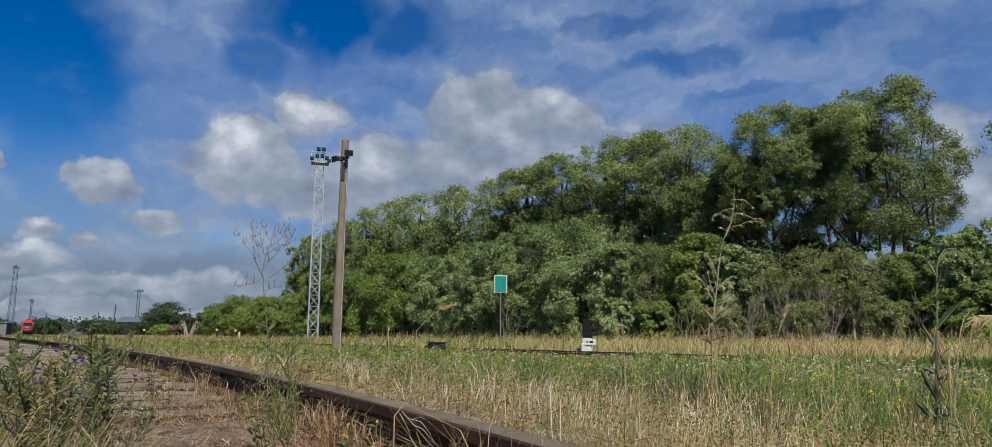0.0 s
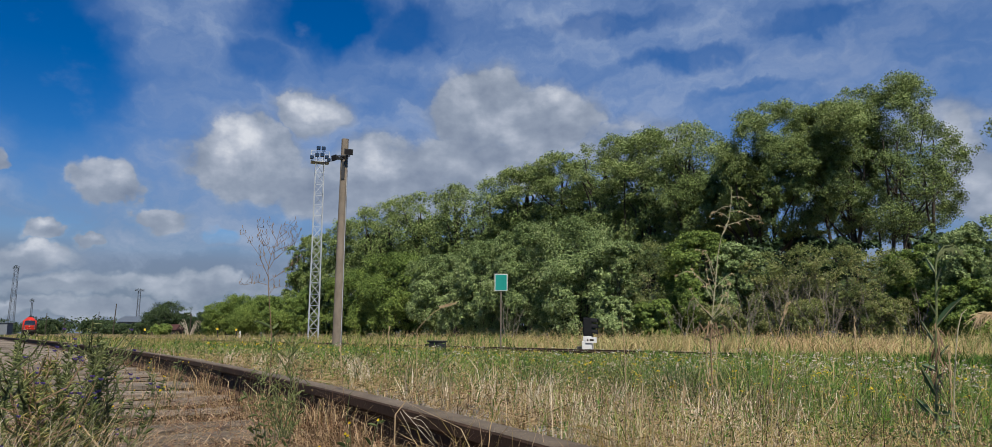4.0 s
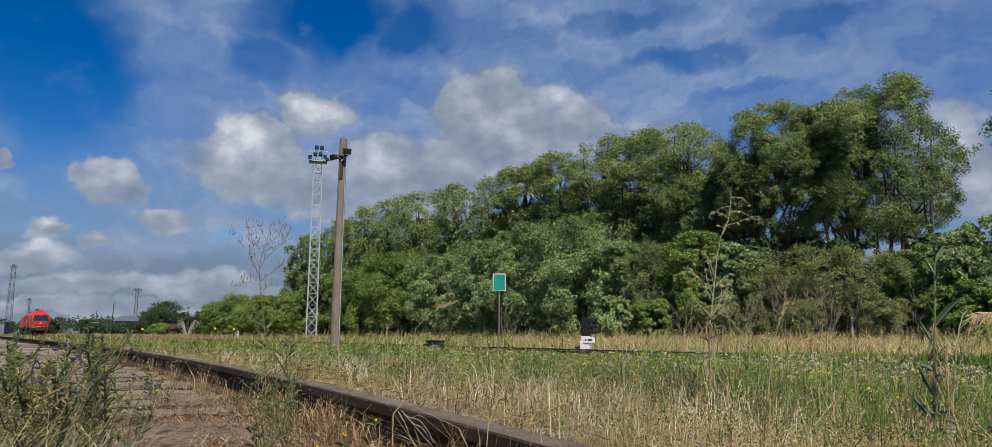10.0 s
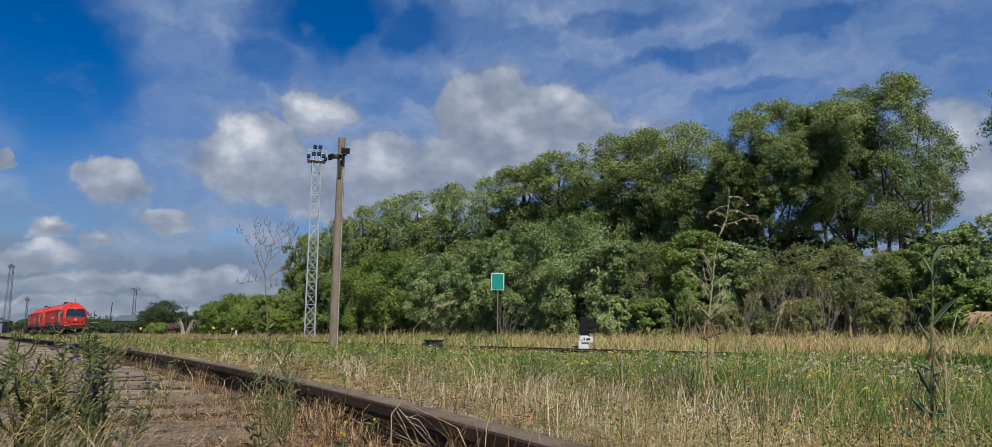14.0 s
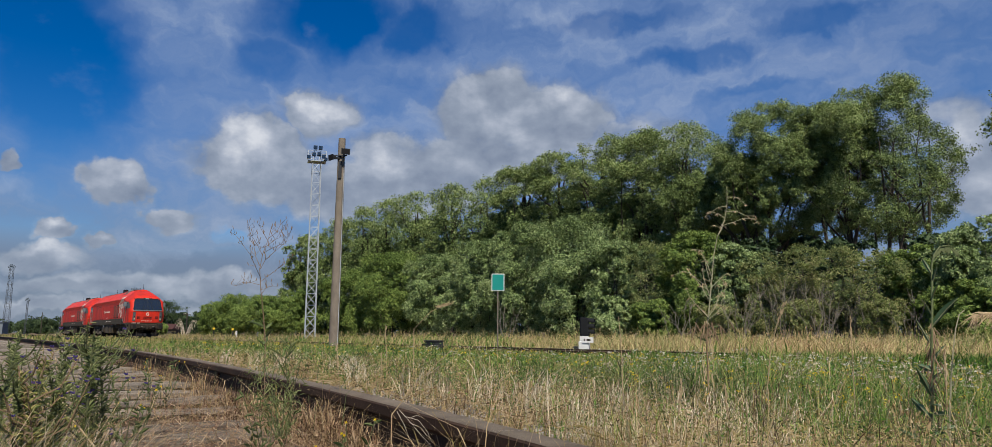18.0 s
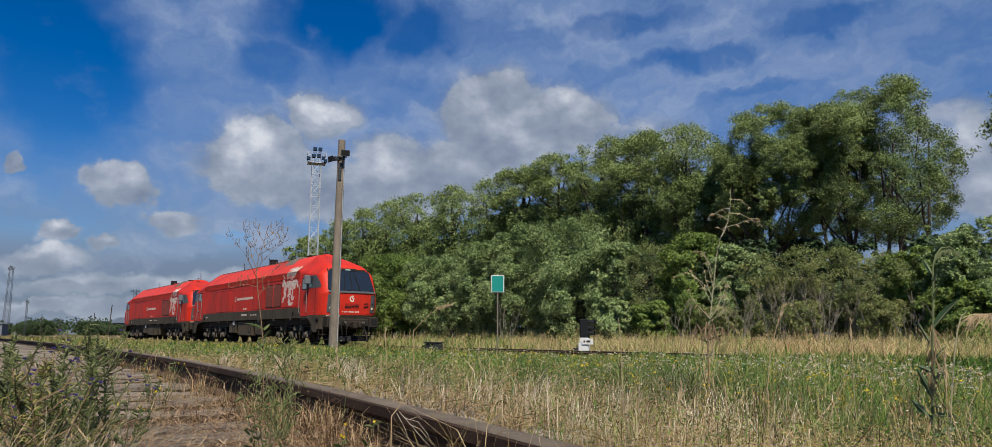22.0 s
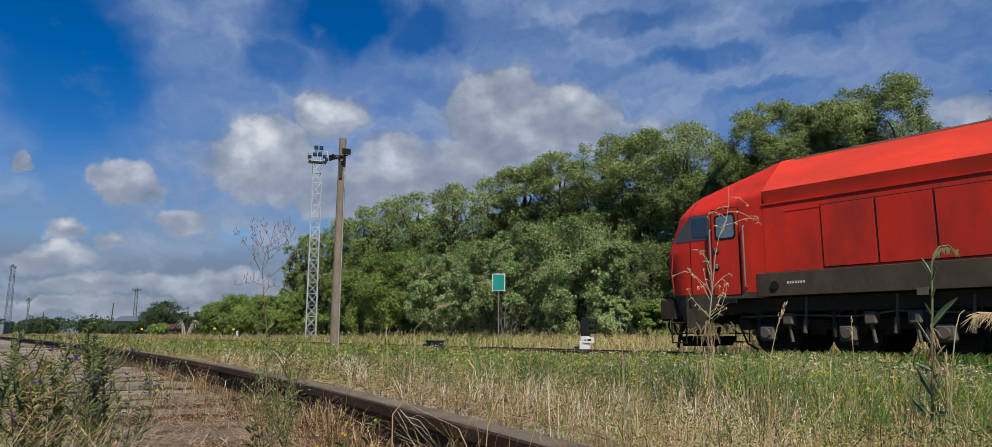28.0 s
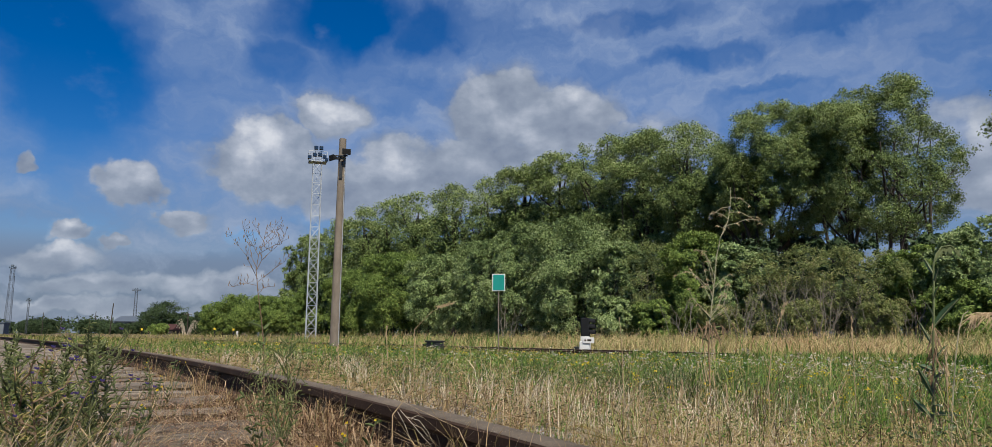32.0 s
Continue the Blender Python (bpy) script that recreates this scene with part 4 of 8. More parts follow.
lattice_mast(-200.5, 300, 14.0, 0.6, 0.5, "distant slim lamp mast", bays=8, r=0.05, platform=1.5, steel=MASTGREY)


def wooden_pole(x, y, top, lean, label, crossarm=True):
    g = float(ground_z(x, y))
    t = thing("wooden_pole", pose(x, y, g, 0, lean, 0), label, "pole")
    part("shaft", Shape().tube([(0, 0, -0.3), (0, 0, top - g)], [0.17, 0.12], 8), BARK, t)
    if crossarm:
        part("crossarm", Shape().box(-0.9, -0.06, top - g - 0.5, 0.9, 0.06, top - g - 0.38), BARK, t)
        for k in (-0.8, -0.4, 0.4, 0.8):
            part("insulator", Shape().tube([(k, 0, top - g - 0.38), (k, 0, top - g - 0.2)], 0.05, 6), WHITEPAINT, t)


wooden_pole(-109.8, 200, 9.0, 2.5, "leaning dark wooden pole in the field", False)
wooden_pole(-165.6, 290, 9.4, 0, "plain dark wooden pole far along the line", False)
wooden_pole(-73.8, 168, 5.4, 0, "short wooden line pole with a crossarm")
wooden_pole(-184.0, 285, 8.8, 0, "thin dark post far along the line", False)
wooden_pole(-168.5, 272, 7.0, 0, "thin dark post far along the line", False)


def build_sign():
    x, y = 0.06, 21.6
    g = float(ground_z(x, y))
    t = thing("track_sign", pose(x, y, g, 0, 0.3, 3), "green square sign with a white border on a thin post", "sign")
    part("post", Shape().tube([(0, 0.02, -0.3), (0, 0.02, 2.45 - g)], 0.020, 8), CONCRETE, t)
    z0, z1 = 1.97 - g, 2.50 - g
    part("border", Shape().box(-0.20, -0.012, z0, 0.20, 0.0, z1, 0.006), WHITEPAINT, t, "white border plate")
    part("face", Shape().box(-0.176, -0.018, z0 + 0.024, 0.176, -0.0125, z1 - 0.024), GREENSIGN, t, "plain green enamel face")
    for dz in (0.1, 0.43):
        part("clamp", Shape().box(-0.05, 0.0, z0 + dz, 0.05, 0.05, z0 + dz + 0.03), GALV, t)


build_sign()


def build_signal():
    x, y = 3.16, 25.0
    g = float(ground_z(x, y))
    t = thing("dwarf_signal", pose(x, y, g, 0, 0, -18), "low dwarf signal with a black hooded head on a white base", "signal")
    part("base", Shape().box(-0.20, -0.16, -0.1, 0.16, 0.18, 0.44, 0.02), WHITEPAINT, t, "chalky white concrete base")
    part("neck", Shape().box(-0.16, -0.12, 0.44, 0.14, 0.12, 0.62, 0.015), WHITEPAINT, t)
    part("number_plate", Shape().box(-0.06, -0.20, 0.38, 0.34, -0.185, 0.58, 0.004), WHITEPAINT, t, "white number plate")
    part("number_marks", Shape().box(0.0, -0.205, 0.45, 0.05, -0.201, 0.52).box(0.10, -0.205, 0.45, 0.24, -0.201, 0.52), GRIME, t)
    head = part("head", Shape().box(-0.15, -0.12, 0.60, 0.15, 0.12, 1.27, 0.03), SIGNALBLACK, t, "black lamp housing")
    for z in (0.76, 0.96, 1.15):
        part("lens", Shape().tube([(0.155, 0, z), (0.165, 0, z)], 0.075, 14), SCREEN, head)
        rings = []
        for k, px in enumerate((0.15, 0.25, 0.36)):
            rings.append([(px, math.sin(a) * 0.10, z + math.cos(a) * 0.10 - k * 0.012) for a in (radians(-115 + 23 * i) for i in range(11))])
        part("hood", Shape().strip(rings).strip([[(p[0], p[1] * 0.93, z + (p[2] - z) * 0.93) for p in r] for r in rings]), SIGNALBLACK, head, "", 60)
    part("junction_box", Shape().box(-0.40, -0.1, 0.0, -0.25, 0.14, 0.26, 0.02), DARKSTEEL, t)


build_signal()


def small_posts():
    # the dark point-machine box beside the rails
    x, y = -2.25, 26.0
    g = float(ground_z(x, y))
    t = thing("switch_box", pose(x, y, g, 0, 0, -48), "small dark iron switch box beside the rails", "box")
    part("casing", Shape().box(-0.32, -0.2, 0, 0.28, 0.2, 0.40, 0.03), DARKSTEEL, t)
    part("lid", Shape().box(-0.36, -0.23, 0.40, 0.31, 0.23, 0.45, 0.015), DARKSTEEL, t)
    part("lever", Shape().box(-0.75, -0.03, 0.26, -0.3, 0.03, 0.31, 0.01), GRIME, t)
    # yellow marker boards
    for x, y, top, c in ((-34.0, 85.0, 1.15, YELLOWPAINT), (-30.6, 82.0, 1.05, YELLOWPAINT), (-86.6, 172.0, 1.5, YELLOWPAINT)):
        g = float(ground_z(x, y))
        t = thing("marker_board", pose(x, y, g), "small yellow marker board on a dark post", "marker", "marker boards")
        part("post", Shape().tube([(0, 0, -0.2), (0, 0, top - g)], 0.06, 6), DARKSTEEL, t)
        part("board", Shape().box(-0.12 * y / 85, -0.10, top - g - 0.12 * y / 85, 0.12 * y / 85, -0.06, top - g + 0.12 * y / 85, 0.01), c, t, "yellow board")
    for x, y, h in ((-29.8, 81.0, 0.75), (-82.5, 168.0, 1.3), (-27.0, 80.0, 0.6)):
        g = float(ground_z(x, y))
        solid("concrete_post", Shape().box(-0.09, -0.09, -0.2, 0.09, 0.09, h, 0.02), WHITEPAINT, pose(x, y, g), "short pale concrete marker post", "post", "concrete posts")


small_posts()


def distance():
    """Sheds, houses and woods far along the line."""
    wall = material("grey_hall_cladding", (0.13, 0.145, 0.16), 0.7, 0, 0.15, 0.5, 8, 0.1)
    roof = material("brown_tile_roof", (0.06, 0.028, 0.025), 0.8, 0, 0.25, 1, 12, 0.3)
    bluegrey = material("blue_grey_sheet_roof", (0.105, 0.125, 0.145), 0.5, 0.2, 0.15, 0.6, 8, 0.1)
    t = thing("freight_hall", pose(-176, 335, 0.3, 0, 0, 8), "distant low hall with a shallow blue-grey roof", "hall")
    part("wall", Shape().box(-2, -10, 0, 14, 10, 5.6), wall, t)
    part("roof", Shape().add([(-3, -11, 5.5), (15, -11, 5.5), (15, 11, 5.5), (-3, 11, 5.5), (-3, 0, 8.2), (15, 0, 8.2)], [(0, 1, 5, 4), (2, 3, 4, 5), (0, 4, 3), (1, 2, 5), (3, 2, 1, 0)]), bluegrey, t, "", 0)
    for k in range(4):
        part("window", Shape().box(-1 + k * 4, -10.05, 3.2, 1 + k * 4, -9.99, 4.6), SCREEN, t)
    t = thing("small_house", pose(-90.5, 192, 0.3, 0, 0, 5), "small dark house with a brown tiled roof", "house")
    part("wall", Shape().box(-3.2, -3, 0, 3.2, 3, 1.3), BARK, t)
    part("roof", Shape().add([(-3.5, -3.4, 1.2), (3.5, -3.4, 1.2), (3.5, 3.4, 1.2), (-3.5, 3.4, 1.2), (-3.3, 0, 2.7), (3.3, 0, 2.7)], [(0, 1, 5, 4), (2, 3, 4, 5), (0, 4, 3), (1, 2, 5), (3, 2, 1, 0)]), roof, t, "", 0)
    part("door", Shape().box(-0.6, -3.06, 0, 0.4, -2.98, 1.2), DARKSTEEL, t)
    t = thing("grey_wagon_shed", pose(-163.5, 228, 0.2, 0, 0, 20), "grey sheet-metal shed beside the main line", "shed")
    part("wall", Shape().box(-8, -3, 0, 4.0, 3, 3.6), wall, t)
    part("roof", Shape().box(-8.3, -3.3, 3.6, 4.3, 3.3, 3.85, 0.05), bluegrey, t)
    part("door", Shape().box(-3, -3.06, 0, 0.2, -2.98, 3.0), DARKSTEEL, t)
    for i, (x, y, top, half, m) in enumerate(((-95.4, 201, 9.3, 6.2, DARKLEAF), (-101.5, 206, 6.8, 4.0, DARKLEAF), (-91.0, 203, 6.2, 3.0, DARKLEAF), (-108, 212, 3.6, 3.0, DARKLEAF), (-116, 222, 3.2, 3.5, DARKLEAF), (-128, 235, 3.6, 4.0, DARKLEAF),
                                              (-74, 172, 4.4, 2.8, DARKLEAF), (-68, 163, 5.6, 2.6, DARKLEAF), (-62, 155, 4.6, 3.0, DARKLEAF), (-57, 148, 4.0, 3.0, DARKLEAF), (-72.0, 150, 2.4, 2.2, BUSH), (-147, 262, 5.2, 4.0, DARKLEAF), (-160, 275, 5.5, 4.0, DARKLEAF), (-186, 292, 6.0, 4.0, DARKLEAF), (-200, 310, 6, 5, DARKLEAF), (-215, 322, 6, 5, DARKLEAF))):
        tree(x, y, top, half, 0.4, m, 300 + i, "dark rounded tree near the far yard" if m is DARKLEAF else "low bright green bush by the far yard", "field_tree" if m is DARKLEAF else "shrub", lobes=20, tufts=15, per=42, size=0.17 if y > 180 else 0.13, lobe=0.42, fill=1500, group="yard trees")
    # the woods on the horizon
    rng = np.random.default_rng(9)
    n = 420
    az = np.radians(rng.uniform(-44, 40, n))
    r = rng.uniform(560, 700, n)
    h = rng.uniform(6, 10, n) + 2.5 * np.sin(az * 21) * np.sin(az * 9) + np.where(az < -0.25, 2.0, 0)
    c = np.stack([r * np.sin(az), r * np.cos(az), h * 0.5], -1)
    me = leaf_cloud("far_wood", c, h * 0.6, np.full(n, 130), 0.9, DARKLEAF, rng, np.zeros(3))
    tagged(new("far_wood", me), "far dark band of woodland on the horizon", "woodland", kind="stuff")
    # pale fallen branches
    t = thing("dead_branches", pose(-69.5, 158, float(ground_z(-69.5, 158))), "tangle of pale dead branches arching out of the grass", "branches")
    rnd = random.Random(3)
    for i in range(26):
        a = rnd.uniform(-1.8, 1.8)
        L = rnd.uniform(1.4, 3.8)
        pts = [(a * 0.5 + math.copysign(L * s * 0.55, a), rnd.uniform(-0.4, 0.4), L * 0.95 * math.sin(s * rnd.uniform(2.0, 2.7))) for s in (0, 0.3, 0.6, 0.8, 1.0)]
        part("branch", Shape().tube(pts, [0.045, 0.04, 0.035, 0.03, 0.02], 4), ASH, t)


distance()


# ---- the locomotives ----
for paint in (RED, ROOF_RED):
    paint.node_tree.nodes["Principled BSDF"].inputs["Specular IOR Level"].default_value = 0.22
SOOT = material("sooty_roof_paint", (0.055, 0.030, 0.025), 0.85, 0, 0.4, 2, 20, 0.1, second=(0.15, 0.075, 0.058))
MESH = material("pale_dusty_mesh", (0.11, 0.085, 0.07), 0.85, 0.1, 0.35, 6, 90, 0.6, second=(0.22, 0.18, 0.145))
BOXPAINT = material("dusty_olive_brown_paint", (0.078, 0.062, 0.042), 0.7, 0, 0.3, 2, 40, 0.05, stains=0.6, stain=(0.06, 0.047, 0.035))
MIRRORGREY = material("mid_grey_paint", (0.11, 0.12, 0.125), 0.5, 0, 0.15, 3, 50, 0.02)
HORSE = (((1262, 298), (1268, 322), (1262, 345), (1290, 350), (1300, 330), (1285, 315), (1275, 300)),
         ((1300, 295), (1318, 282), (1335, 285), (1332, 305), (1318, 318), (1300, 310)),
         ((1290, 335), (1320, 320), (1360, 318), (1400, 310), (1418, 318), (1425, 345), (1412, 340), (1400, 325), (1395, 345), (1380, 355), (1370, 345), (1360, 355), (1340, 352), (1320, 345), (1300, 365), (1285, 352)),
         ((1285, 350), (1300, 365), (1310, 385), (1290, 395), (1280, 412), (1265, 412), (1272, 395), (1285, 380), (1280, 365)),
         ((1330, 350), (1350, 350), (1352, 375), (1340, 390), (1355, 405), (1380, 402), (1365, 418), (1335, 420), (1325, 405), (1335, 385), (1318, 385), (1325, 370)),
         ((1365, 345), (1375, 360), (1372, 385), (1390, 375), (1380, 395), (1365, 398), (1355, 390), (1362, 370)))
RIDER = (((1340, 272), (1355, 258), (1372, 264), (1400, 256), (1412, 262), (1400, 285), (1385, 295), (1370, 312), (1345, 314), (1335, 295)),
         ((1300, 272), (1345, 262), (1350, 270), (1310, 280)))


def inside(x, z, poly):
    hit = False
    for (x0, z0), (x1, z1) in zip(poly, poly[1:] + poly[:1]):
        if (z0 > z) != (z1 > z) and x < (x1 - x0) * (z - z0) / (z1 - z0) + x0:
            hit = not hit
    return hit


SIDE = [(0.9, 1.55), (3.50, 1.55), (3.53, 1.48), (3.84, 1.55), (4.68, 0.62), (4.78, 0.35), (4.82, 0.0)]  # height, half-width of the hood


def side_y(z):
    return float(np.interp(z, [q[0] for q in SIDE], [q[1] for q in SIDE]))


def emblem():
    """The white rider emblem as a flat mosaic that follows the body side and the roof's edge."""
    s = Shape()
    step = 0.022
    for i in range(int(2.3 / step)):
        for j in range(int(2.15 / step)):
            u, z = 3.05 + i * step, 2.05 + j * step
            px = 1268 + (5.27 - u) * 157 / 2.14
            pz = 412 - (z - 2.15) * 76 + (px - 1340) * -0.10
            ok = any(inside(px, pz, list(p)) for p in HORSE + RIDER)
            line = abs(math.sin(px * 0.15 + pz * 0.05 + 2.2 * math.sin(pz * 0.085 + px * 0.03))) < 0.17 or abs(math.sin(pz * 0.16 + 2.0 * math.sin(px * 0.12 - pz * 0.05))) < 0.13
            if ok and not line:
                q = [(-0.43 - u - a * step, -side_y(z + b * step) - 0.014, z + b * step + 0.012 * (z > 3.5)) for a, b in ((0, 0), (1, 0), (1, 1), (0, 1))]
                s.add(q, [(0, 1, 2, 3)])
    return s


def cab_half(x, z):
    """Half the cab's width at a place along and up: upright sides, then a flat slope up to the falling ridge."""
    low = float(np.interp(x, [-3.1, -1.06, -0.3], [3.82, 3.51, 3.40]))
    ridge = float(np.interp(x, [-3.1, -2.26, -1.4, -0.85, -0.6], [4.81, 4.56, 4.30, 4.10, 4.0]))
    edge = float(np.interp(x, [-3.1, -1.06, -0.5], [0.62, 1.0, 1.12]))
    return float(np.interp(z, [low, ridge - 0.11, ridge], [1.55, edge, 0.12]))


def cab_outline(z):
    """Half of a cab's outline at a height: from its back edge round the corner to the middle of the nose."""
    front = float(np.interp(z, [0.92, 1.5, 1.95, 2.5, 2.60, 2.66, 3.72, 3.86, 3.97, 4.06, 4.24, 4.5, 4.72, 4.82], [-0.45, -0.21, -0.15, -0.10, -0.09, -0.15, -0.60, -0.67, -0.77, -0.92, -1.42, -2.26, -2.98, -3.06]))
    back = -3.1
    c = max(back + 0.02, front - 0.72)
    pts = [(x, cab_half(x, z)) for x in (back + (c - back) * k / 5 for k in range(6))]
    w = pts[-1][1]
    wf = w * float(np.interp(z, [1.4, 2.6, 3.5, 4.0, 4.8], [0.87, 0.90, 0.90, 0.88, 0.8]))
    f = front - c
    return pts + [(front - 0.44 * f, w * 0.6 + wf * 0.4), (front - 0.22 * f, wf), (front - 0.07 * f, wf * 0.9), (front, wf * 0.5), (front + 0.01, 0.0)]


def hull_y(x, z):
    """The half-width of the finished shell at a place along and up."""
    h = cab_outline(z)
    return float(np.interp(x, [q[0] for q in h], [q[1] for q in h]))


def cab_shell(z_levels, inset=0.0, back=-9.0):
    rows = []
    for z in z_levels:
        h = [(max(x, back), w) for x, w in cab_outline(z)]
        rows.append([(x, -w - inset, z) for x, w in h] + [(x, w + inset, z) for x, w in reversed(h[:-1])])
    return Shape().strip(rows)


def face_x(y, z):
    """The x of the cab's front at a place across and up."""
    h = cab_outline(z)[6:]
    ys = [q[1] for q in h][::-1]
    xs = [q[0] for q in h][::-1]
    return float(np.interp(abs(y), ys, xs))


def face_patch(y0, y1, z0, z1, out, n=6, m=5, narrow=0.0):
    """A curved plate on the cab's front."""
    rows = []
    for j in range(m + 1):
        z, k = z0 + (z1 - z0) * j / m, 1 - narrow * j / m
        rows.append([(face_x(y * k, z) + out, y * k, z) for y in (y0 + (y1 - y0) * i / n for i in range(n + 1))])
    return Shape().strip(rows)


def build_bogie(loco, x0, label):
    b = part("bogie", Shape(), GRIME, loco, label)
    f = Shape()
    for y in (-1.05, 1.05):
        f.box(-2.65, y - 0.09, 0.62, 2.65, y + 0.09, 0.86, 0.03)
        for k in (-1.85, 0, 1.85):
            f.box(k - 0.34, y - 0.11, 0.52, k + 0.34, y + 0.11, 0.70, 0.03)
    f.box(-2.6, -1.1, 0.66, -2.45, 1.1, 0.86).box(2.45, -1.1, 0.66, 2.6, 1.1, 0.86).box(-0.95, -1.0, 0.5, -0.6, 1.0, 0.95).box(0.6, -1.0, 0.5, 0.95, 1.0, 0.95)
    b.data = f.mesh("bogie", GRIME, 30)
    b.matrix_basis = pose(x0, 0, 0)
    wheels = []
    for k in (-1.85, 0.0, 1.85):
        w = Shape()
        for y in (-0.82, 0.82):
            s = 1 if y > 0 else -1
            prof = [(0.0, 0.30), (-0.05 * s, 0.50), (-0.065 * s, 0.585), (-0.03 * s, 0.58), (-0.02 * s, 0.55), (0.065 * s, 0.545), (0.065 * s, 0.46), (0.03 * s, 0.44), (0.02 * s, 0.16), (0.09 * s, 0.13), (0.09 * s, 0.0)]
            rings = [[(math.cos(a) * r, y + d, math.sin(a) * r) for a in (2 * math.pi * q / 24 for q in range(24))] for d, r in prof]
            w.loft(rings, False)
        w.tube([(0, -0.8, 0), (0, 0.8, 0)], 0.09, 10)
        for y in (-0.93, 0.93):
            for q in range(6):
                a = q * math.pi / 3
                w.tube([(math.cos(a) * 0.30, y - 0.03, math.sin(a) * 0.30), (math.cos(a) * 0.30, y + 0.03, math.sin(a) * 0.30)], 0.03, 5)
        ob = part("wheelset", w, GRIME, b, "dark steel wheels on an axle", 35, pose(k, 0, 0.545))
        wheels.append(ob)
        for y in (-1.14, 1.14):
            s = 1 if y > 0 else -1
            part("axle_box", Shape().box(k - 0.19, min(y, y + s * 0.20), 0.36, k + 0.19, max(y, y + s * 0.20), 0.72, 0.05), DUSTY, b, "dusty axle box")
            part("axle_cap", Shape().tube([(k, y + s * 0.20, 0.545), (k, y + s * 0.27, 0.545)], 0.11, 10), DUSTY, b)
            for e in (-0.42, 0.42):
                sp = Shape()
                coil = [(k + e + 0.085 * math.cos(a), y + s * 0.04 + 0.085 * math.sin(a), 0.70 + 0.40 * a / 38) for a in (i * 0.6 for i in range(64))]
                sp.tube(coil, 0.018, 5)
                part("spring", sp, GRIME, b, "", 60)
    for y in (-1.28, 1.28):
        s = 1 if y > 0 else -1
        for k, dz in ((-0.95, 0.5), (0.95, 0.5), (2.3, 0.42)):
            part("damper", Shape().tube([(k, y, 0.55), (k + 0.05, y, 0.62 + dz * 0.5)], 0.055, 8).tube([(k + 0.05, y, 0.62 + dz * 0.5), (k + 0.1, y, 0.85 + dz)], 0.035, 8), DUSTY, b, "pale dusty damper")
        for k in (-1.3, 0.5, 1.35):
            part("brake_unit", Shape().box(k - 0.12, min(y - s * 0.1, y + s * 0.12), 0.72, k + 0.14, max(y - s * 0.1, y + s * 0.12), 1.0, 0.04).tube([(k, y, 0.72), (k + 0.05, y, 0.35)], 0.04, 6), DUSTY, b)
        part("brake_pipe", Shape().tube([(-2.5, y, 0.92), (-1.2, y, 0.95), (0.2, y, 0.9), (1.0, y, 1.0), (2.5, y, 0.92)], 0.022, 6), DUSTY, b)
        for k in (-1, 1):
            part("sand_hose", Shape().tube([(2.45 * k, y, 1.2), (2.55 * k, y, 0.7), (2.50 * k, y * 0.85, 0.3), (2.4 * k, y * 0.66, 0.16)], 0.025, 6), GRIME, b)
        for k in (-2.05, -0.28, 1.52):
            part("guide_post", Shape().tube([(k, y * 0.97, 0.46), (k, y * 0.97, 1.02)], [0.075, 0.06], 8).tube([(k, y * 0.97, 1.02), (k, y * 0.97, 1.34)], 0.04, 8), GRIME, b)
        for k in (-1.62, 0.22, 2.05):
            part("sand_pipe", Shape().tube([(k, y, 1.3), (k - 0.05, y, 0.8), (k - 0.22, y * 0.8, 0.4), (k - 0.36, y * 0.66, 0.14)], 0.022, 6), GRIME, b)
        part("air_reservoir", Shape().tube([(-1.15, y * 0.9, 1.16), (-1.1, y * 0.9, 1.16), (0.55, y * 0.9, 1.16), (0.6, y * 0.9, 1.16)], [0.06, 0.13, 0.13, 0.06], 10), GRIME, b)
        part("step_frame", Shape().box(-0.16, y - 0.02, 0.30, 0.16, y + 0.05, 0.34).box(-0.18, y, 0.30, -0.15, y + 0.03, 1.1).box(0.15, y, 0.30, 0.18, y + 0.03, 1.1), GRIME, b)
    return wheels


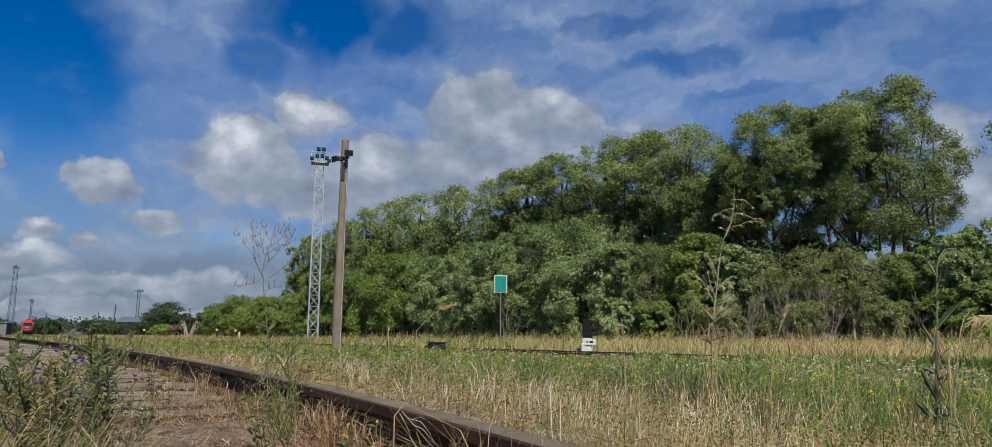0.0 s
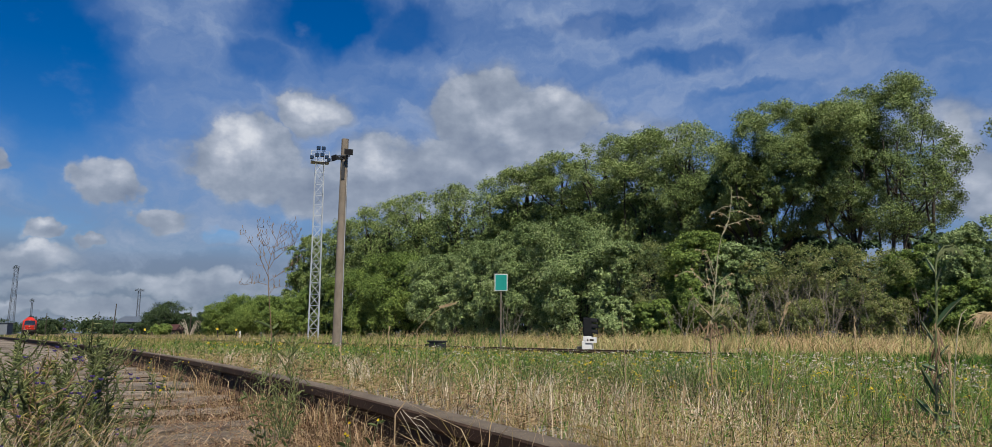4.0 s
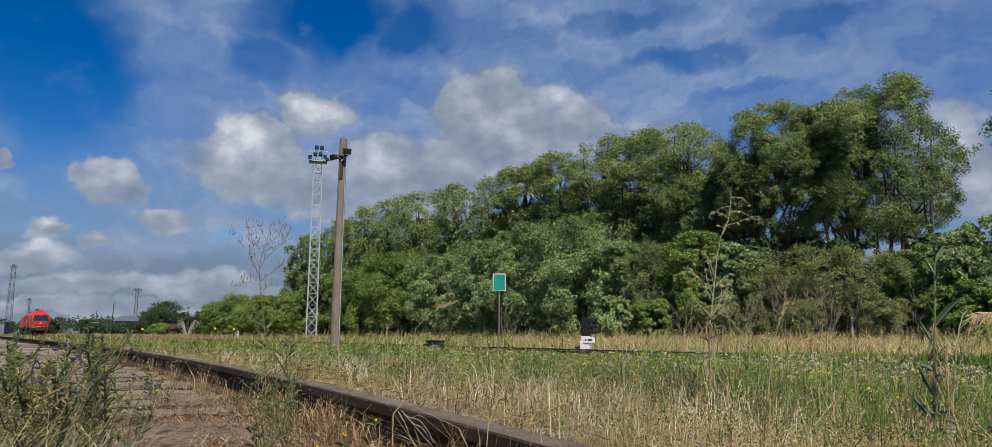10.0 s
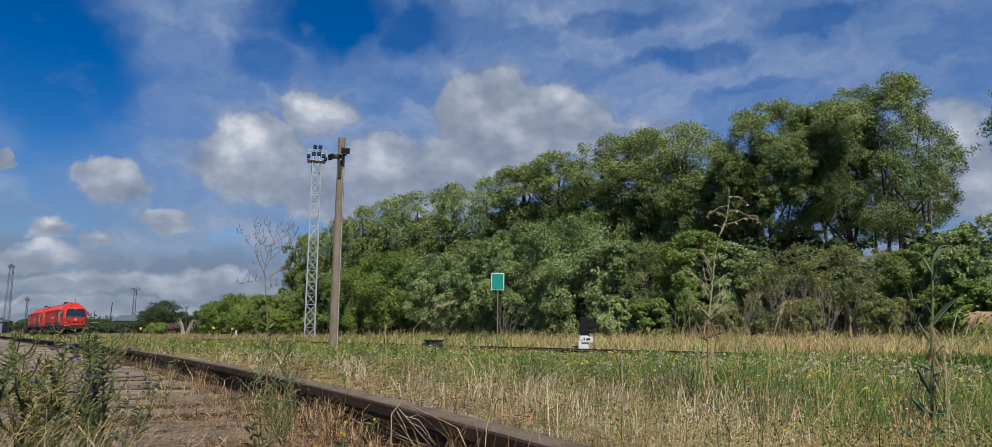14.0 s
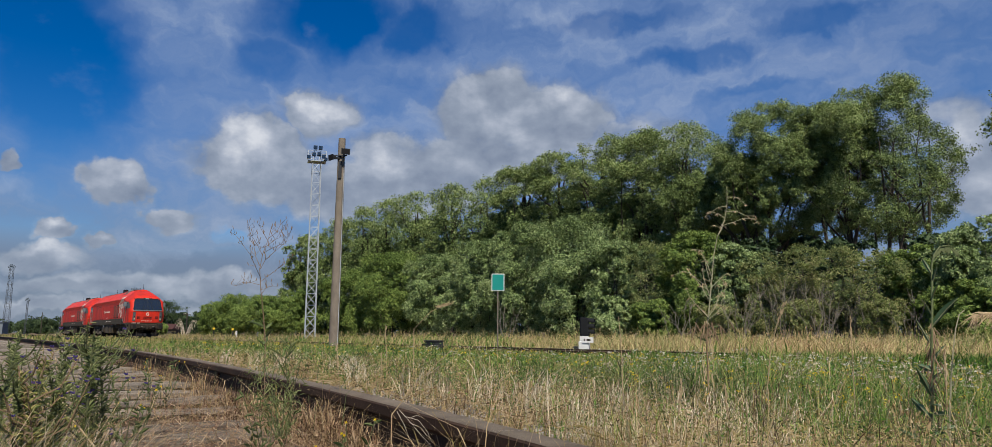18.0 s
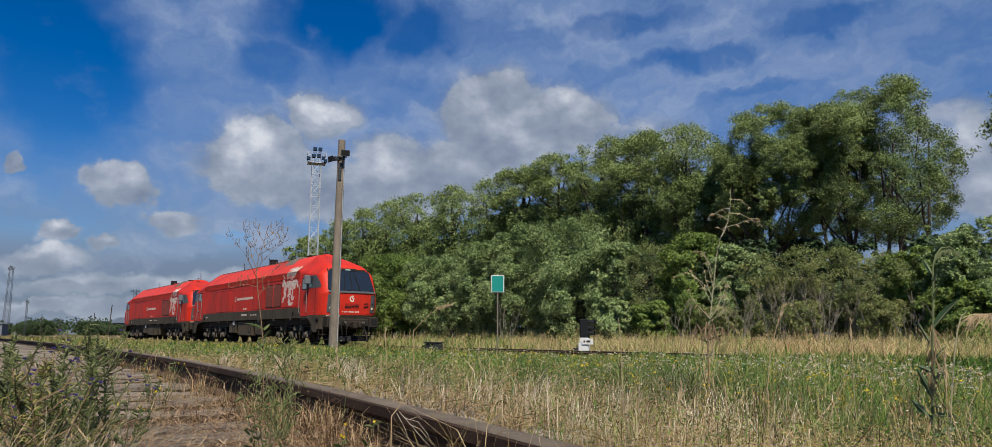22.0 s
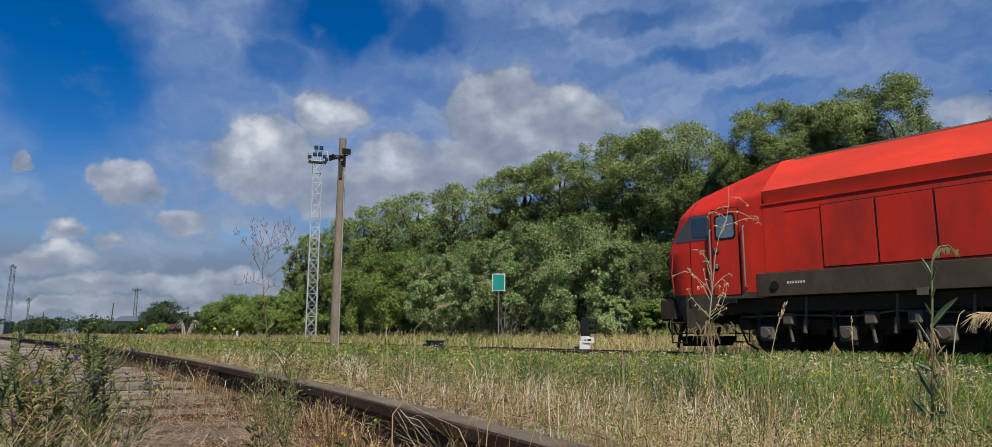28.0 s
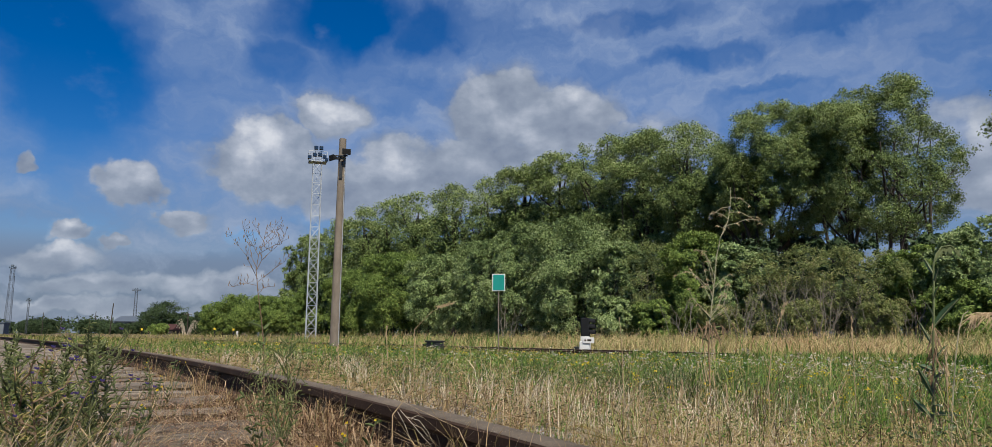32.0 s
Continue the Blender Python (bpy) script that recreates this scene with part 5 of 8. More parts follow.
def build_cab(loco, rear):
    """One driver's cab; the rear one is turned about."""
    q = 0.30 if rear else 0.0
    turn = pose(-22.65, 0, 0, 0, 0, 180) if rear else pose(-0.42, 0, 0)
    lv = [1.50, 1.7, 1.95, 2.2, 2.50, 2.60, 2.66, 3.0, 3.30, 3.45, 3.52, 3.60, 3.70, 3.78, 3.86, 3.92, 3.97, 4.02, 4.06, 4.12, 4.18, 4.24, 4.32, 4.40, 4.50, 4.60, 4.68, 4.72, 4.78, 4.82]
    cab = part("cab", cab_shell(lv), RED, loco, "red driver's cab with a sloping windscreen", 40, turn)
    part("cab_skirt", cab_shell([1.36, 1.43, 1.498], 0.004), SKIRT, cab, "grimy grey-brown lower front")
    part("nose_skirt", cab_shell([0.80, 0.92, 1.1, 1.25, 1.359], 0.004, -1.33), SKIRT, cab, "grimy lower nose")
    # windscreen in two panes, frame and wipers
    part("windscreen_frame", face_patch(-1.30, 1.30, 2.67, 3.84, 0.018, 14, 12, 0.13), BLACK, cab, "black windscreen surround", 60)
    for y0, y1 in ((-1.25, -0.03), (0.03, 1.25)):
        part("windscreen", face_patch(y0, y1, 2.73, 3.72, 0.028, 8, 12, 0.11), SCREEN, cab, "dark glass windscreen pane", 60)
        yw = y0 * 0.35 + y1 * 0.65 if y0 < 0 else y0 * 0.65 + y1 * 0.35
        part("wiper", Shape().tube([(face_x(yw, 2.70) + 0.06, yw, 2.70), (face_x(yw * 0.75, 3.20) + 0.06, yw * 0.75, 3.20), (face_x(yw * 0.55, 3.60) + 0.05, yw * 0.55, 3.60)], 0.018, 5), BLACK, cab)
    part("wiper_shelf", face_patch(-1.28, 1.28, 2.60, 2.70, 0.05, 12, 2), GREY, cab, "dark grille below the windscreen", 60)
    part("destination_box", face_patch(-0.40, 0.40, 3.735, 3.87, 0.040, 6, 4), BLACK, cab, "dark display above the windscreen", 60)
    part("display_lamp", face_patch(-0.20, 0.08, 3.765, 3.84, 0.050, 2, 2), DISPLAY, cab, "small lit display")
    # nose
    part("nose_panel", face_patch(-1.02, 1.02, 1.56, 2.55, 0.010, 10, 5), RED, cab, "", 60)
    for y0, y1, z0, z1 in ((-0.38, 0.38, 1.80, 2.06), (-0.94, -0.66, 1.82, 2.10), (0.66, 0.94, 1.82, 2.10)):
        v = part("nose_vent", face_patch(y0, y1, z0, z1, 0.014, 4, 2), BLACK, loco, "dark slatted vent", 35, turn)
        for k in range(4):
            z = z0 + (z1 - z0) * (k + 0.5) / 4
            part("slat", face_patch(y0, y1, z - 0.012, z + 0.012, 0.022, 4, 1), RED, v)
    part("badge", badge(0.16, lambda y, z: (face_x(y, 2.31 + z) + 0.018, y, 2.31 + z)), CREAM, cab, "round cream railway emblem")
    tagged(part("number_marks", Shape().strip([[(face_x(y, z) + 0.018, y, z) for y in (-0.52, -0.45)] for z in (1.625, 1.685)]).add(*marks([(-0.40, -0.33), (-0.30, -0.23), (-0.16, -0.10), (-0.08, -0.02), (0.0, 0.06), (0.08, 0.13), (0.2, 0.26), (0.28, 0.34), (0.36, 0.42)], 1.625, 1.685)), CREAM, cab, "cream number shown as plain bars"), kind="stuff")
    for y in (-1.0, 1.0):
        s = 1 if y > 0 else -1
        bez = part("lamp_bezel", face_patch(min(y + s * 0.05, y + s * 0.30), max(y + s * 0.05, y + s * 0.30), 1.62, 2.50, 0.022, 4, 4), GREY, loco, "dark grey headlamp bezel", 60, turn)
        part("headlamp", Shape().tube([(face_x(y, 2.05) - 0.06, y + s * 0.15, 1.84), (face_x(y, 2.05) + 0.0, y + s * 0.15, 1.84)], 0.055, 14), LAMP if not rear else SCREEN, bez, "round headlamp")
        part("tail_lamp", Shape().tube([(face_x(y, 2.3) - 0.06, y + s * 0.15, 2.06), (face_x(y, 2.3) - 0.01, y + s * 0.15, 2.06)], 0.06, 14), SCREEN, bez)
        part("corner_handrail", Shape().tube([(-0.44, s * 1.47, 1.6), (-0.41, s * 1.50, 2.1), (-0.47, s * 1.48, 2.62)], 0.02, 6), RED, cab)
        # cab side: grey window band, side window, door, rails, mirror
        o = s * 1.556
        e = s * 0.006
        rows = []
        for z in (2.86, 2.95, 3.05, 3.15, 3.25, 3.36, 3.44, 3.50):
            end = float(np.interp(z, [2.86, 3.1, 3.36, 3.5], [-0.54, -0.66, -0.92, -1.12]))
            rows.append([(x, s * (hull_y(x, z) + 0.008), z) for x in (q - 1.95 + (end - q + 1.95) * k / 12 for k in range(13))])
        part("window_band", Shape().strip(rows), GREY, cab, "dark grey window band", 60)
        part("cab_seam", Shape().strip([[(x, s * (hull_y(-1.06, z) + 0.005), z) for x in (-1.072, -1.048)] for z in (1.52, 2.0, 2.5, 3.0, 3.4, 3.5, 3.56, 3.7, 3.85, 4.0, 4.1)]), BLACK, cab, "dark joint between cab and nose", 60)
        part("side_window", Shape().prism(rounded(q - 1.88, 2.94, q - 1.45, 3.42, 0.05), min(o, o + 2 * e), max(o, o + 2 * e)), SCREEN, cab, "dark side window")
        door = part("cab_door", Shape().prism([(q - 2.74, 1.46), (q - 2.02, 1.46), (q - 2.02, 3.56), (q - 2.74, 3.56)], min(o, o + e * 1.2), max(o, o + e * 1.2)), RED, loco, "red cab door with a window", 35, turn)
        part("door_gap", Shape().prism([(q - 2.765, 1.44), (q - 1.995, 1.44), (q - 1.995, 3.58), (q - 2.765, 3.58)], min(o, o + e * 0.4), max(o, o + e * 0.4)), BLACK, door)
        part("window_rubber", Shape().prism(rounded(q - 2.68, 2.80, q - 2.10, 3.44, 0.09), min(o, o + 2.2 * e), max(o, o + 2.2 * e)), BLACK, door)
        part("door_window", Shape().prism(rounded(q - 2.63, 2.85, q - 2.15, 3.39, 0.07), min(o, o + 2.9 * e), max(o, o + 2.9 * e)), SIDEGLASS, door, "pale reflecting window")
        for z in (2.12, 2.52):
            part("handle_cup", Shape().tube([(q - 2.12, o + e, z), (q - 2.12, o + 2.3 * e, z)], 0.075, 12), BLACK, door)
            part("door_handle", Shape().box(q - 2.16, min(o + 2 * e, o + 6 * e), z - 0.01, q - 2.08, max(o + 2 * e, o + 6 * e), z + 0.10, 0.008), CHROME, door)
        for x in (q - 1.98, q - 2.90):
            part("handrail", Shape().tube([(x, o, 3.08), (x, o + s * 0.06, 3.05), (x, o + s * 0.06, 1.65), (x, o, 1.62)], 0.020, 7), CHROME, cab, "steel handrail")
        part("door_step", Shape().box(q - 2.62, min(o - s * 0.02, o + s * 0.02), 1.24, q - 2.14, max(o - s * 0.02, o + s * 0.02), 1.38, 0.03), BLACK, cab, "dark foothold under the door")
        if not rear:
            m = part("mirror", Shape().box(-1.74, min(o + s * 0.06, o + s * 0.34), 3.06, -1.58, max(o + s * 0.06, o + s * 0.34), 3.50, 0.03), MIRRORGREY, loco, "grey box mirror", 35, turn)
            part("mirror_arm", Shape().box(-1.68, min(o, o + s * 0.1), 3.25, -1.63, max(o, o + s * 0.1), 3.31), GREY, m)
        part("cab_letter", lettering("B" if rear else "A", 0.13), CREAM, cab, "", 0, pose(-1.22, o + e * 1.6, 1.62, 90, 0, 0) if s < 0 else pose(-1.22, o + e * 1.6, 1.62, 90, 0, 180))
        part("marker_lamp", Shape().tube([(-0.80, s * 1.52, 1.28), (-0.80, s * 1.585, 1.28)], 0.085, 14), BLACK, cab, "round side lamp")
        # steps and guards below the corner
        for z in (0.78, 0.52, 0.28):
            part("corner_step", Shape().box(-0.75, min(s * 1.1, s * 1.48), z, -0.34, max(s * 1.1, s * 1.48), z + 0.035, 0.008), GRIME, cab)
        for x in (-0.78, -0.34):
            part("step_side", Shape().box(x, min(s * 1.44, s * 1.47), 0.28, x + 0.03, max(s * 1.44, s * 1.47), 1.0), GRIME, cab)
        part("corner_box", Shape().box(-0.45, min(s * 0.88, s * 1.40), 0.86, 0.09, max(s * 0.88, s * 1.40), 1.42, 0.05), GRIME, cab, "square dark buffer-beam box")
        # flat black plate paints the shade of an opening in the box
        part("box_recess", Shape().box(0.092, min(s * 0.98, s * 1.30), 0.98, 0.096, max(s * 0.98, s * 1.30), 1.30), BLACK, cab)
    for s in (-1, 1):
        # side apron that deepens towards the nose, over the first axle
        part("apron", Shape().prism([(-3.0, 1.50), (-3.0, 1.36), (-2.10, 1.36), (-1.78, 1.28), (-1.54, 1.08), (-1.38, 0.78), (-1.33, 0.66), (-0.90, 0.66), (-0.86, 0.80), (-0.86, 1.50)], min(s * 1.505, s * 1.548), max(s * 1.505, s * 1.548)), SKIRT, cab, "grimy apron curving down over the wheels", 0)
        # another black plate, for the shade inside the apron's opening
        part("apron_recess", Shape().box(-1.20, min(s * 1.548, s * 1.552), 1.16, -0.95, max(s * 1.548, s * 1.552), 1.34), BLACK, cab)
        # the footholds are not cut: black patches paint their dark depth
        for z in (0.86, 1.12):
            part("step_recess", face_patch(min(s * 1.02, s * 1.36), max(s * 1.02, s * 1.36), z, z + 0.17, 0.02, 4, 2), BLACK, cab, "flat black patch for the shade in the corner foothold")
        part("guard_iron", Shape().tube([(-0.35, s * 0.85, 0.95), (-0.15, s * 0.86, 0.55), (-0.05, s * 0.86, 0.16)], [0.07, 0.06, 0.04], 5), GRIME, cab)
        part("jumper_cable", Shape().tube([(0.08, s * 0.62, 1.25), (0.28, s * 0.6, 1.1), (0.30, s * 0.45, 0.85), (0.12, s * 0.34, 0.95)], 0.03, 6), BLACK, cab)
        part("cock", Shape().box(0.08, min(s * 0.42, s * 0.58), 1.06, 0.2, max(s * 0.42, s * 0.58), 1.16, 0.02), DUSTY, cab)
    # buffer beam, coupler, plough, hoses
    part("buffer_beam", Shape().box(-0.65, -1.36, 0.92, -0.04, 1.36, 1.32, 0.05), GRIME, cab, "dark buffer beam")
    cp = part("coupler", Shape().box(-0.5, -0.16, 0.86, 0.30, 0.16, 1.16, 0.05).box(0.25, -0.22, 0.82, 0.56, 0.02, 1.20, 0.05).box(0.25, 0.08, 0.86, 0.52, 0.26, 1.16, 0.05), GRIME, cab, "heavy automatic coupler")
    part("plough", Shape().add([(-0.45, -1.25, 0.46), (-0.15, 0, 0.46), (-0.45, 1.25, 0.46), (-0.38, -1.1, 0.20), (-0.05, 0, 0.20), (-0.38, 1.1, 0.20), (-0.51, -1.25, 0.46), (-0.51, 1.25, 0.46), (-0.44, -1.1, 0.20), (-0.44, 1.1, 0.20)],
                               [(0, 1, 4, 3), (1, 2, 5, 4), (6, 7, 9, 8), (0, 3, 8, 6), (2, 7, 9, 5), (3, 4, 5, 9, 8), (0, 6, 7, 2, 1)]), BLACK, cab, "black snow plough", 0)
    for y in (-0.75, -0.5, 0.5, 0.75):
        part("air_hose", Shape().tube([(0.05, y, 1.05), (0.26, y, 0.98), (0.33, y * 0.98, 0.72), (0.25, y * 0.92, 0.50), (0.18, y * 0.86, 0.55)], 0.026, 6), BLACK, cab)
    tagged(part("type_mark", Shape().add(*marks([(-1.30, -1.23), (-1.21, -1.14), (-1.12, -1.05), (-1.03, -0.96), (-0.88, -0.81), (-0.79, -0.72), (-0.70, -0.63)], 1.40, 1.49, 0.03)), CREAM, cab, "pale type number shown as plain bars"), kind="stuff")
    return cab


def rounded(x0, z0, x1, z1, r):
    pts = []
    for cx, cz, a0 in ((x1 - r, z0 + r, -90), (x1 - r, z1 - r, 0), (x0 + r, z1 - r, 90), (x0 + r, z0 + r, 180)):
        pts += [(cx + r * math.cos(radians(a0 + k * 30)), cz + r * math.sin(radians(a0 + k * 30))) for k in range(4)]
    return pts


def marks(spans, z0, z1, out=0.018):
    v, f = [], []
    for a, b in spans:
        k = len(v)
        v += [(face_x(a, z0) + out, a, z0), (face_x(b, z0) + out, b, z0), (face_x(b, z1) + out, b, z1), (face_x(a, z1) + out, a, z1)]
        f.append((k, k + 1, k + 2, k + 3))
    return v, f


def badge(r, place):
    """The round emblem: an open ring with a slanted bolt."""
    s = Shape()
    a = [radians(60 + k * 15) for k in range(18)]
    s.strip([[place(math.cos(q) * r, math.sin(q) * r) for q in a], [place(math.cos(q) * r * 0.62, math.sin(q) * r * 0.62) for q in a]])
    for pts in (((0.15, 0.95), (0.5, 0.95), (0.05, 0.05), (-0.3, 0.05)), ((-0.05, 0.15), (0.75, 0.15), (0.68, -0.15), (-0.12, -0.15)), ((0.3, 0.0), (0.62, 0.0), (0.15, -0.95), (-0.15, -0.95))):
        s.add([place(y * r, z * r) for y, z in pts], [(0, 1, 2, 3)])
    return s


def lettering(text, size):
    c = bpy.data.curves.new("lettering", "FONT")
    c.body, c.size, c.extrude = text, size, 0.001
    ob = bpy.data.objects.new("lettering", c)
    scene.collection.objects.link(ob)
    dg = bpy.context.evaluated_depsgraph_get()
    me = bpy.data.meshes.new_from_object(ob.evaluated_get(dg))
    bpy.data.objects.remove(ob)
    me.materials.clear()
    me.materials.append(CREAM)
    return me


def slanted(shape, x, z, w, h, o, e):
    shape.prism([(x, z), (x + w, z), (x + w + h * 0.25, z + h), (x + h * 0.25, z + h)], min(o, o + e), max(o, o + e))


def build_loco():
    L = thing("locomotive", Matrix(), "large red diesel locomotive, grimy dark frame, white rider emblem", "locomotive", "coupled locomotives")
    x0, x1 = -19.55, -3.52
    # hood: sides, roof edge, roof
    for s in (-1, 1):
        part("body_side", Shape().box(x0, min(s * 1.50, s * 1.55), 1.92, x1, max(s * 1.50, s * 1.55), 3.50, 0.006), RED, L, "red body side")
        part("cornice", Shape().prism([(x0, 3.50), (x1, 3.50), (x1, 3.535), (x0, 3.535)], min(s * 1.47, s * 1.575), max(s * 1.47, s * 1.575)), RED, L, "raised lip under the roof")
        part("frame_skirt", Shape().box(-19.80, min(s * 1.49, s * 1.558), 1.38, -3.30, max(s * 1.49, s * 1.556), 1.918, 0.01), SKIRT, L, "grimy grey-brown frame side")
    prof = [(3.53, 1.48), (3.84, 1.55), (4.26, 1.085), (4.68, 0.62), (4.75, 0.48), (4.80, 0.25), (4.82, 0.0)]
    ring = [(-w, z) for z, w in prof] + [(w, z) for z, w in reversed(prof[:-1])]
    part("roof", Shape().strip([[(x, y, z) for y, z in ring] for x in (x0, -15.0, -11.0, -7.6, -5.2, x1)]), ROOF_RED, L, "red sloping roof with soot along the top", 30)
    for x in (x0 - 0.01, x1 + 0.01):
        part("roof_end", Shape().add([(x, y * 1.0, z) for y, z in ring], [tuple(range(len(ring)))]), ROOF_RED, L, "", 0)
    part("soot_band", Shape().strip([[(x, y * 1.003, z + 0.009) for y, z in ring[3:6]] for x in (-19.2, -15.0, -11.0, -7.6)]), SOOT, L, "soot along the roof's ridge", 30)
    for x in (-11.75, -7.6):
        part("roof_seam", Shape().strip([[(x - 0.02, y * 1.004, z + 0.006) for y, z in ring], [(x + 0.02, y * 1.004, z + 0.006) for y, z in ring]]), BLACK, L)
    part("underframe", Shape().box(-22.0, -1.30, 1.02, -0.9, 1.30, 1.38, 0.03), GRIME, L, "dark underframe")
    for s in (-1, 1):
        o, e = s * 1.556, s * 0.006
        lo = lambda k: min(o, o + k * e)
        hi = lambda k: max(o, o + k * e)
        # louvred grille in two halves
        g = part("grille_frame", Shape().prism([(-8.13, 2.02), (-5.88, 2.02), (-5.88, 3.30), (-8.13, 3.30)], lo(0.8), hi(0.8)), BLACK, L, "dark louvred air intake")
        slat = Shape().box(0, lo(4), 2.06, 0.026, hi(4), 3.26).mesh("slat", LOUVRE)
        for a in (-8.08, -6.94):
            for k in range(15):
                part("slat", slat, None, g, at=pose(a + 0.02 + k * 0.070, 0, 0))
        part("grille_bar", Shape().box(-7.02, lo(5), 2.03, -6.94, hi(5), 3.29), RED, g)
        # access panels: a dark gap with a plate standing in it
        for a, b, z0, z1 in ((-18.17, -17.06, 1.97, 3.32), (-17.02, -15.96, 1.97, 3.32), (-15.92, -14.81, 1.97, 3.32), (-14.77, -13.69, 1.97, 3.32), (-5.72, -3.74, 1.98, 3.22), (-10.2, -8.36, 1.98, 3.18)):
            gap = part("panel_gap", Shape().prism([(a - 0.018, z0 - 0.018), (b + 0.018, z0 - 0.018), (b + 0.018, z1 + 0.018), (a - 0.018, z1 + 0.018)], lo(0.3), hi(0.3)), BLACK, L)
            part("access_panel", Shape().box(a, lo(1.3), z0, b, hi(1.3), z1, 0.004), RED, gap)
        part("crease", Shape().prism([(-19.0, 3.30), (-8.15, 3.30), (-8.15, 3.31), (-19.0, 3.31)], lo(1.0), hi(1.0)), RED, L)
        # emblem and word marks
        if s < 0:
            part("rider_emblem", emblem(), CREAM, L, "worn white rider emblem", 0)
        w = Shape()
        for k in range(8):
            slanted(w, -13.0 + 0.12 + k * 0.125, 2.62, 0.085, 0.15 if k else 0.19, o, 1.0 * e)
        for k in range(13):
            slanted(w, -11.80 + k * 0.128, 2.62, 0.088, 0.15 if k else 0.19, o, 1.0 * e)
        if s < 0:
            tagged(part("word_mark", w, CREAM, L, "cream company lettering as plain bars", 0), kind="stuff")
            part("badge", badge(0.17, lambda y, z: (-13.15 + y, o + e, 2.72 + z)), CREAM, L, "round cream railway emblem", 0)
            n = Shape()
            for k in (0, 1, 2, 3, 5, 6, 7):
                slanted(n, -11.73 + k * 0.069, 2.02, 0.048, 0.085, o, e)
            for k in (0, 1, 3, 4, 6, 7, 8, 9, 11, 12, 13, 15):
                slanted(n, -11.99 + k * 0.058, 1.66, 0.042, 0.095, o + e * 0.5, e)
            for k in range(7):
                slanted(n, -19.05 + k * 0.062, 1.645, 0.035, 0.055, o + e * 0.5, e)
            tagged(part("number_marks", n, CREAM, L, "pale numbers shown as plain bars", 0), kind="stuff")
            for word, x in (("Vmax", -10.51), ("120", -10.08), ("km/h", -9.77)):
                part("speed_lettering", lettering(word, 0.15), CREAM, L, "small pale speed lettering", 0, pose(x, o + e * 0.9, 1.64, 90, 0, 0))
        # fittings on the frame
        for x in (-4.15, -19.34):
            part("filler_ring", Shape().tube([(x, o, 1.62), (x, o + s * 0.03, 1.62)], 0.10, 16), BLACK, L, "round filler opening")
        for x in (-4.6, -6.9, -9.2, -14.6, -16.4):
            part("bracket", Shape().box(x, lo(1), 1.28, x + 0.22, hi(6), 1.42, 0.01), DUSTY, L)
        # tanks and boxes under the middle
        for a, b, z0 in ((-14.42, -12.95, 0.62), (-12.75, -10.15, 0.48), (-9.88, -8.65, 0.52)):
            box = Shape().prism([(a, 1.30), (a + 0.03, z0 + 0.05), (b - 0.25, z0), (b - 0.03, 1.30)], min(s * 0.9, s * 1.46), max(s * 0.9, s * 1.46))
            tank = part("equipment_box", box, BOXPAINT, L, "dusty grey equipment box", 0)
            part("lid_ring", Shape().tube([(b - 0.6 + 0.22 * math.cos(k * 0.3491), s * 1.468, 0.88 + 0.22 * math.sin(k * 0.3491)) for k in range(19)], 0.012, 5), BLACK, tank)
            part("hinge", Shape().box(a + 0.2, min(s * 1.45, s * 1.50), 1.18, a + 0.35, max(s * 1.45, s * 1.50), 1.24).box(b - 0.5, min(s * 1.45, s * 1.50), 1.18, b - 0.35, max(s * 1.45, s * 1.50), 1.24), GRIME, tank)
        part("marker_plate", Shape().box(-13.65, min(s * 1.47, s * 1.50), 1.12, -13.35, max(s * 1.47, s * 1.50), 1.34), WHITEPAINT, L, "small pale data plate")
        part("cable", Shape().tube([(-14.3, s * 1.3, 0.8), (-14.5, s * 1.32, 0.45), (-14.9, s * 1.3, 0.38), (-15.2, s * 1.25, 0.6)], 0.03, 6), BLACK, L)
    part("tank", Shape().box(-14.1, -0.95, 0.42, -8.7, 0.95, 1.1, 0.1), GRIME, L, "dark fuel tank")
    # roof gear
    st = part("exhaust_stack", Shape().tube([(-11.2, 0, 4.74), (-11.2, 0, 5.12)], [0.27, 0.24], 20), BLACK, L, "black exhaust stack")
    part("stack_rim", Shape().tube([(-11.2, 0, 5.12), (-11.2, 0, 5.15)], 0.26, 20), GRIME, st)
    part("roof_fan", Shape().tube([(-5.0, 0, 4.79), (-5.0, 0, 4.85)], 0.5, 24), GRIME, L, "round cooling fan housing")
    dome = []
    for k in range(13):
        u = k / 12
        dome.append([(-7.2 + 1.35 * u, y, z + 0.004 + 0.11 * math.sin(math.pi * u) ** 0.8 * (1 - (y / 0.95) ** 2)) for y, z in ((-0.95, 4.383), (-0.78, 4.536), (-0.62, 4.68), (-0.3, 4.79), (0, 4.82), (0.3, 4.79), (0.62, 4.68), (0.78, 4.536), (0.95, 4.383))])
    part("roof_mesh", Shape().strip(dome), MESH, L, "pale dusty radiator mesh bulging from the roof", 50)
    for x, r in ((-7.35, 0.12), (-5.6, 0.22)):
        part("soot_smear", Shape().strip([[(x + q, y * 1.002, z + 0.008) for y, z in ring[3:6]] for q in (-r, 0.0, r)]), SOOT, L, "soot smeared beside the mesh", 30)
    for x, r in ((-12.6, 0), (-4.4, 6), (-17.2, -5)):
        part("antenna", Shape().tube([(x, 0.3, 4.78), (x - 0.05, 0.3, 5.15), (x - 0.16, 0.3, 5.42)], [0.035, 0.022, 0.012], 6), BLACK, L)
    part("horn", Shape().tube([(-3.5, -0.3, 4.84), (-3.05, -0.3, 4.86), (-2.9, -0.3, 4.86)], [0.02, 0.025, 0.05], 10), GREY, L)
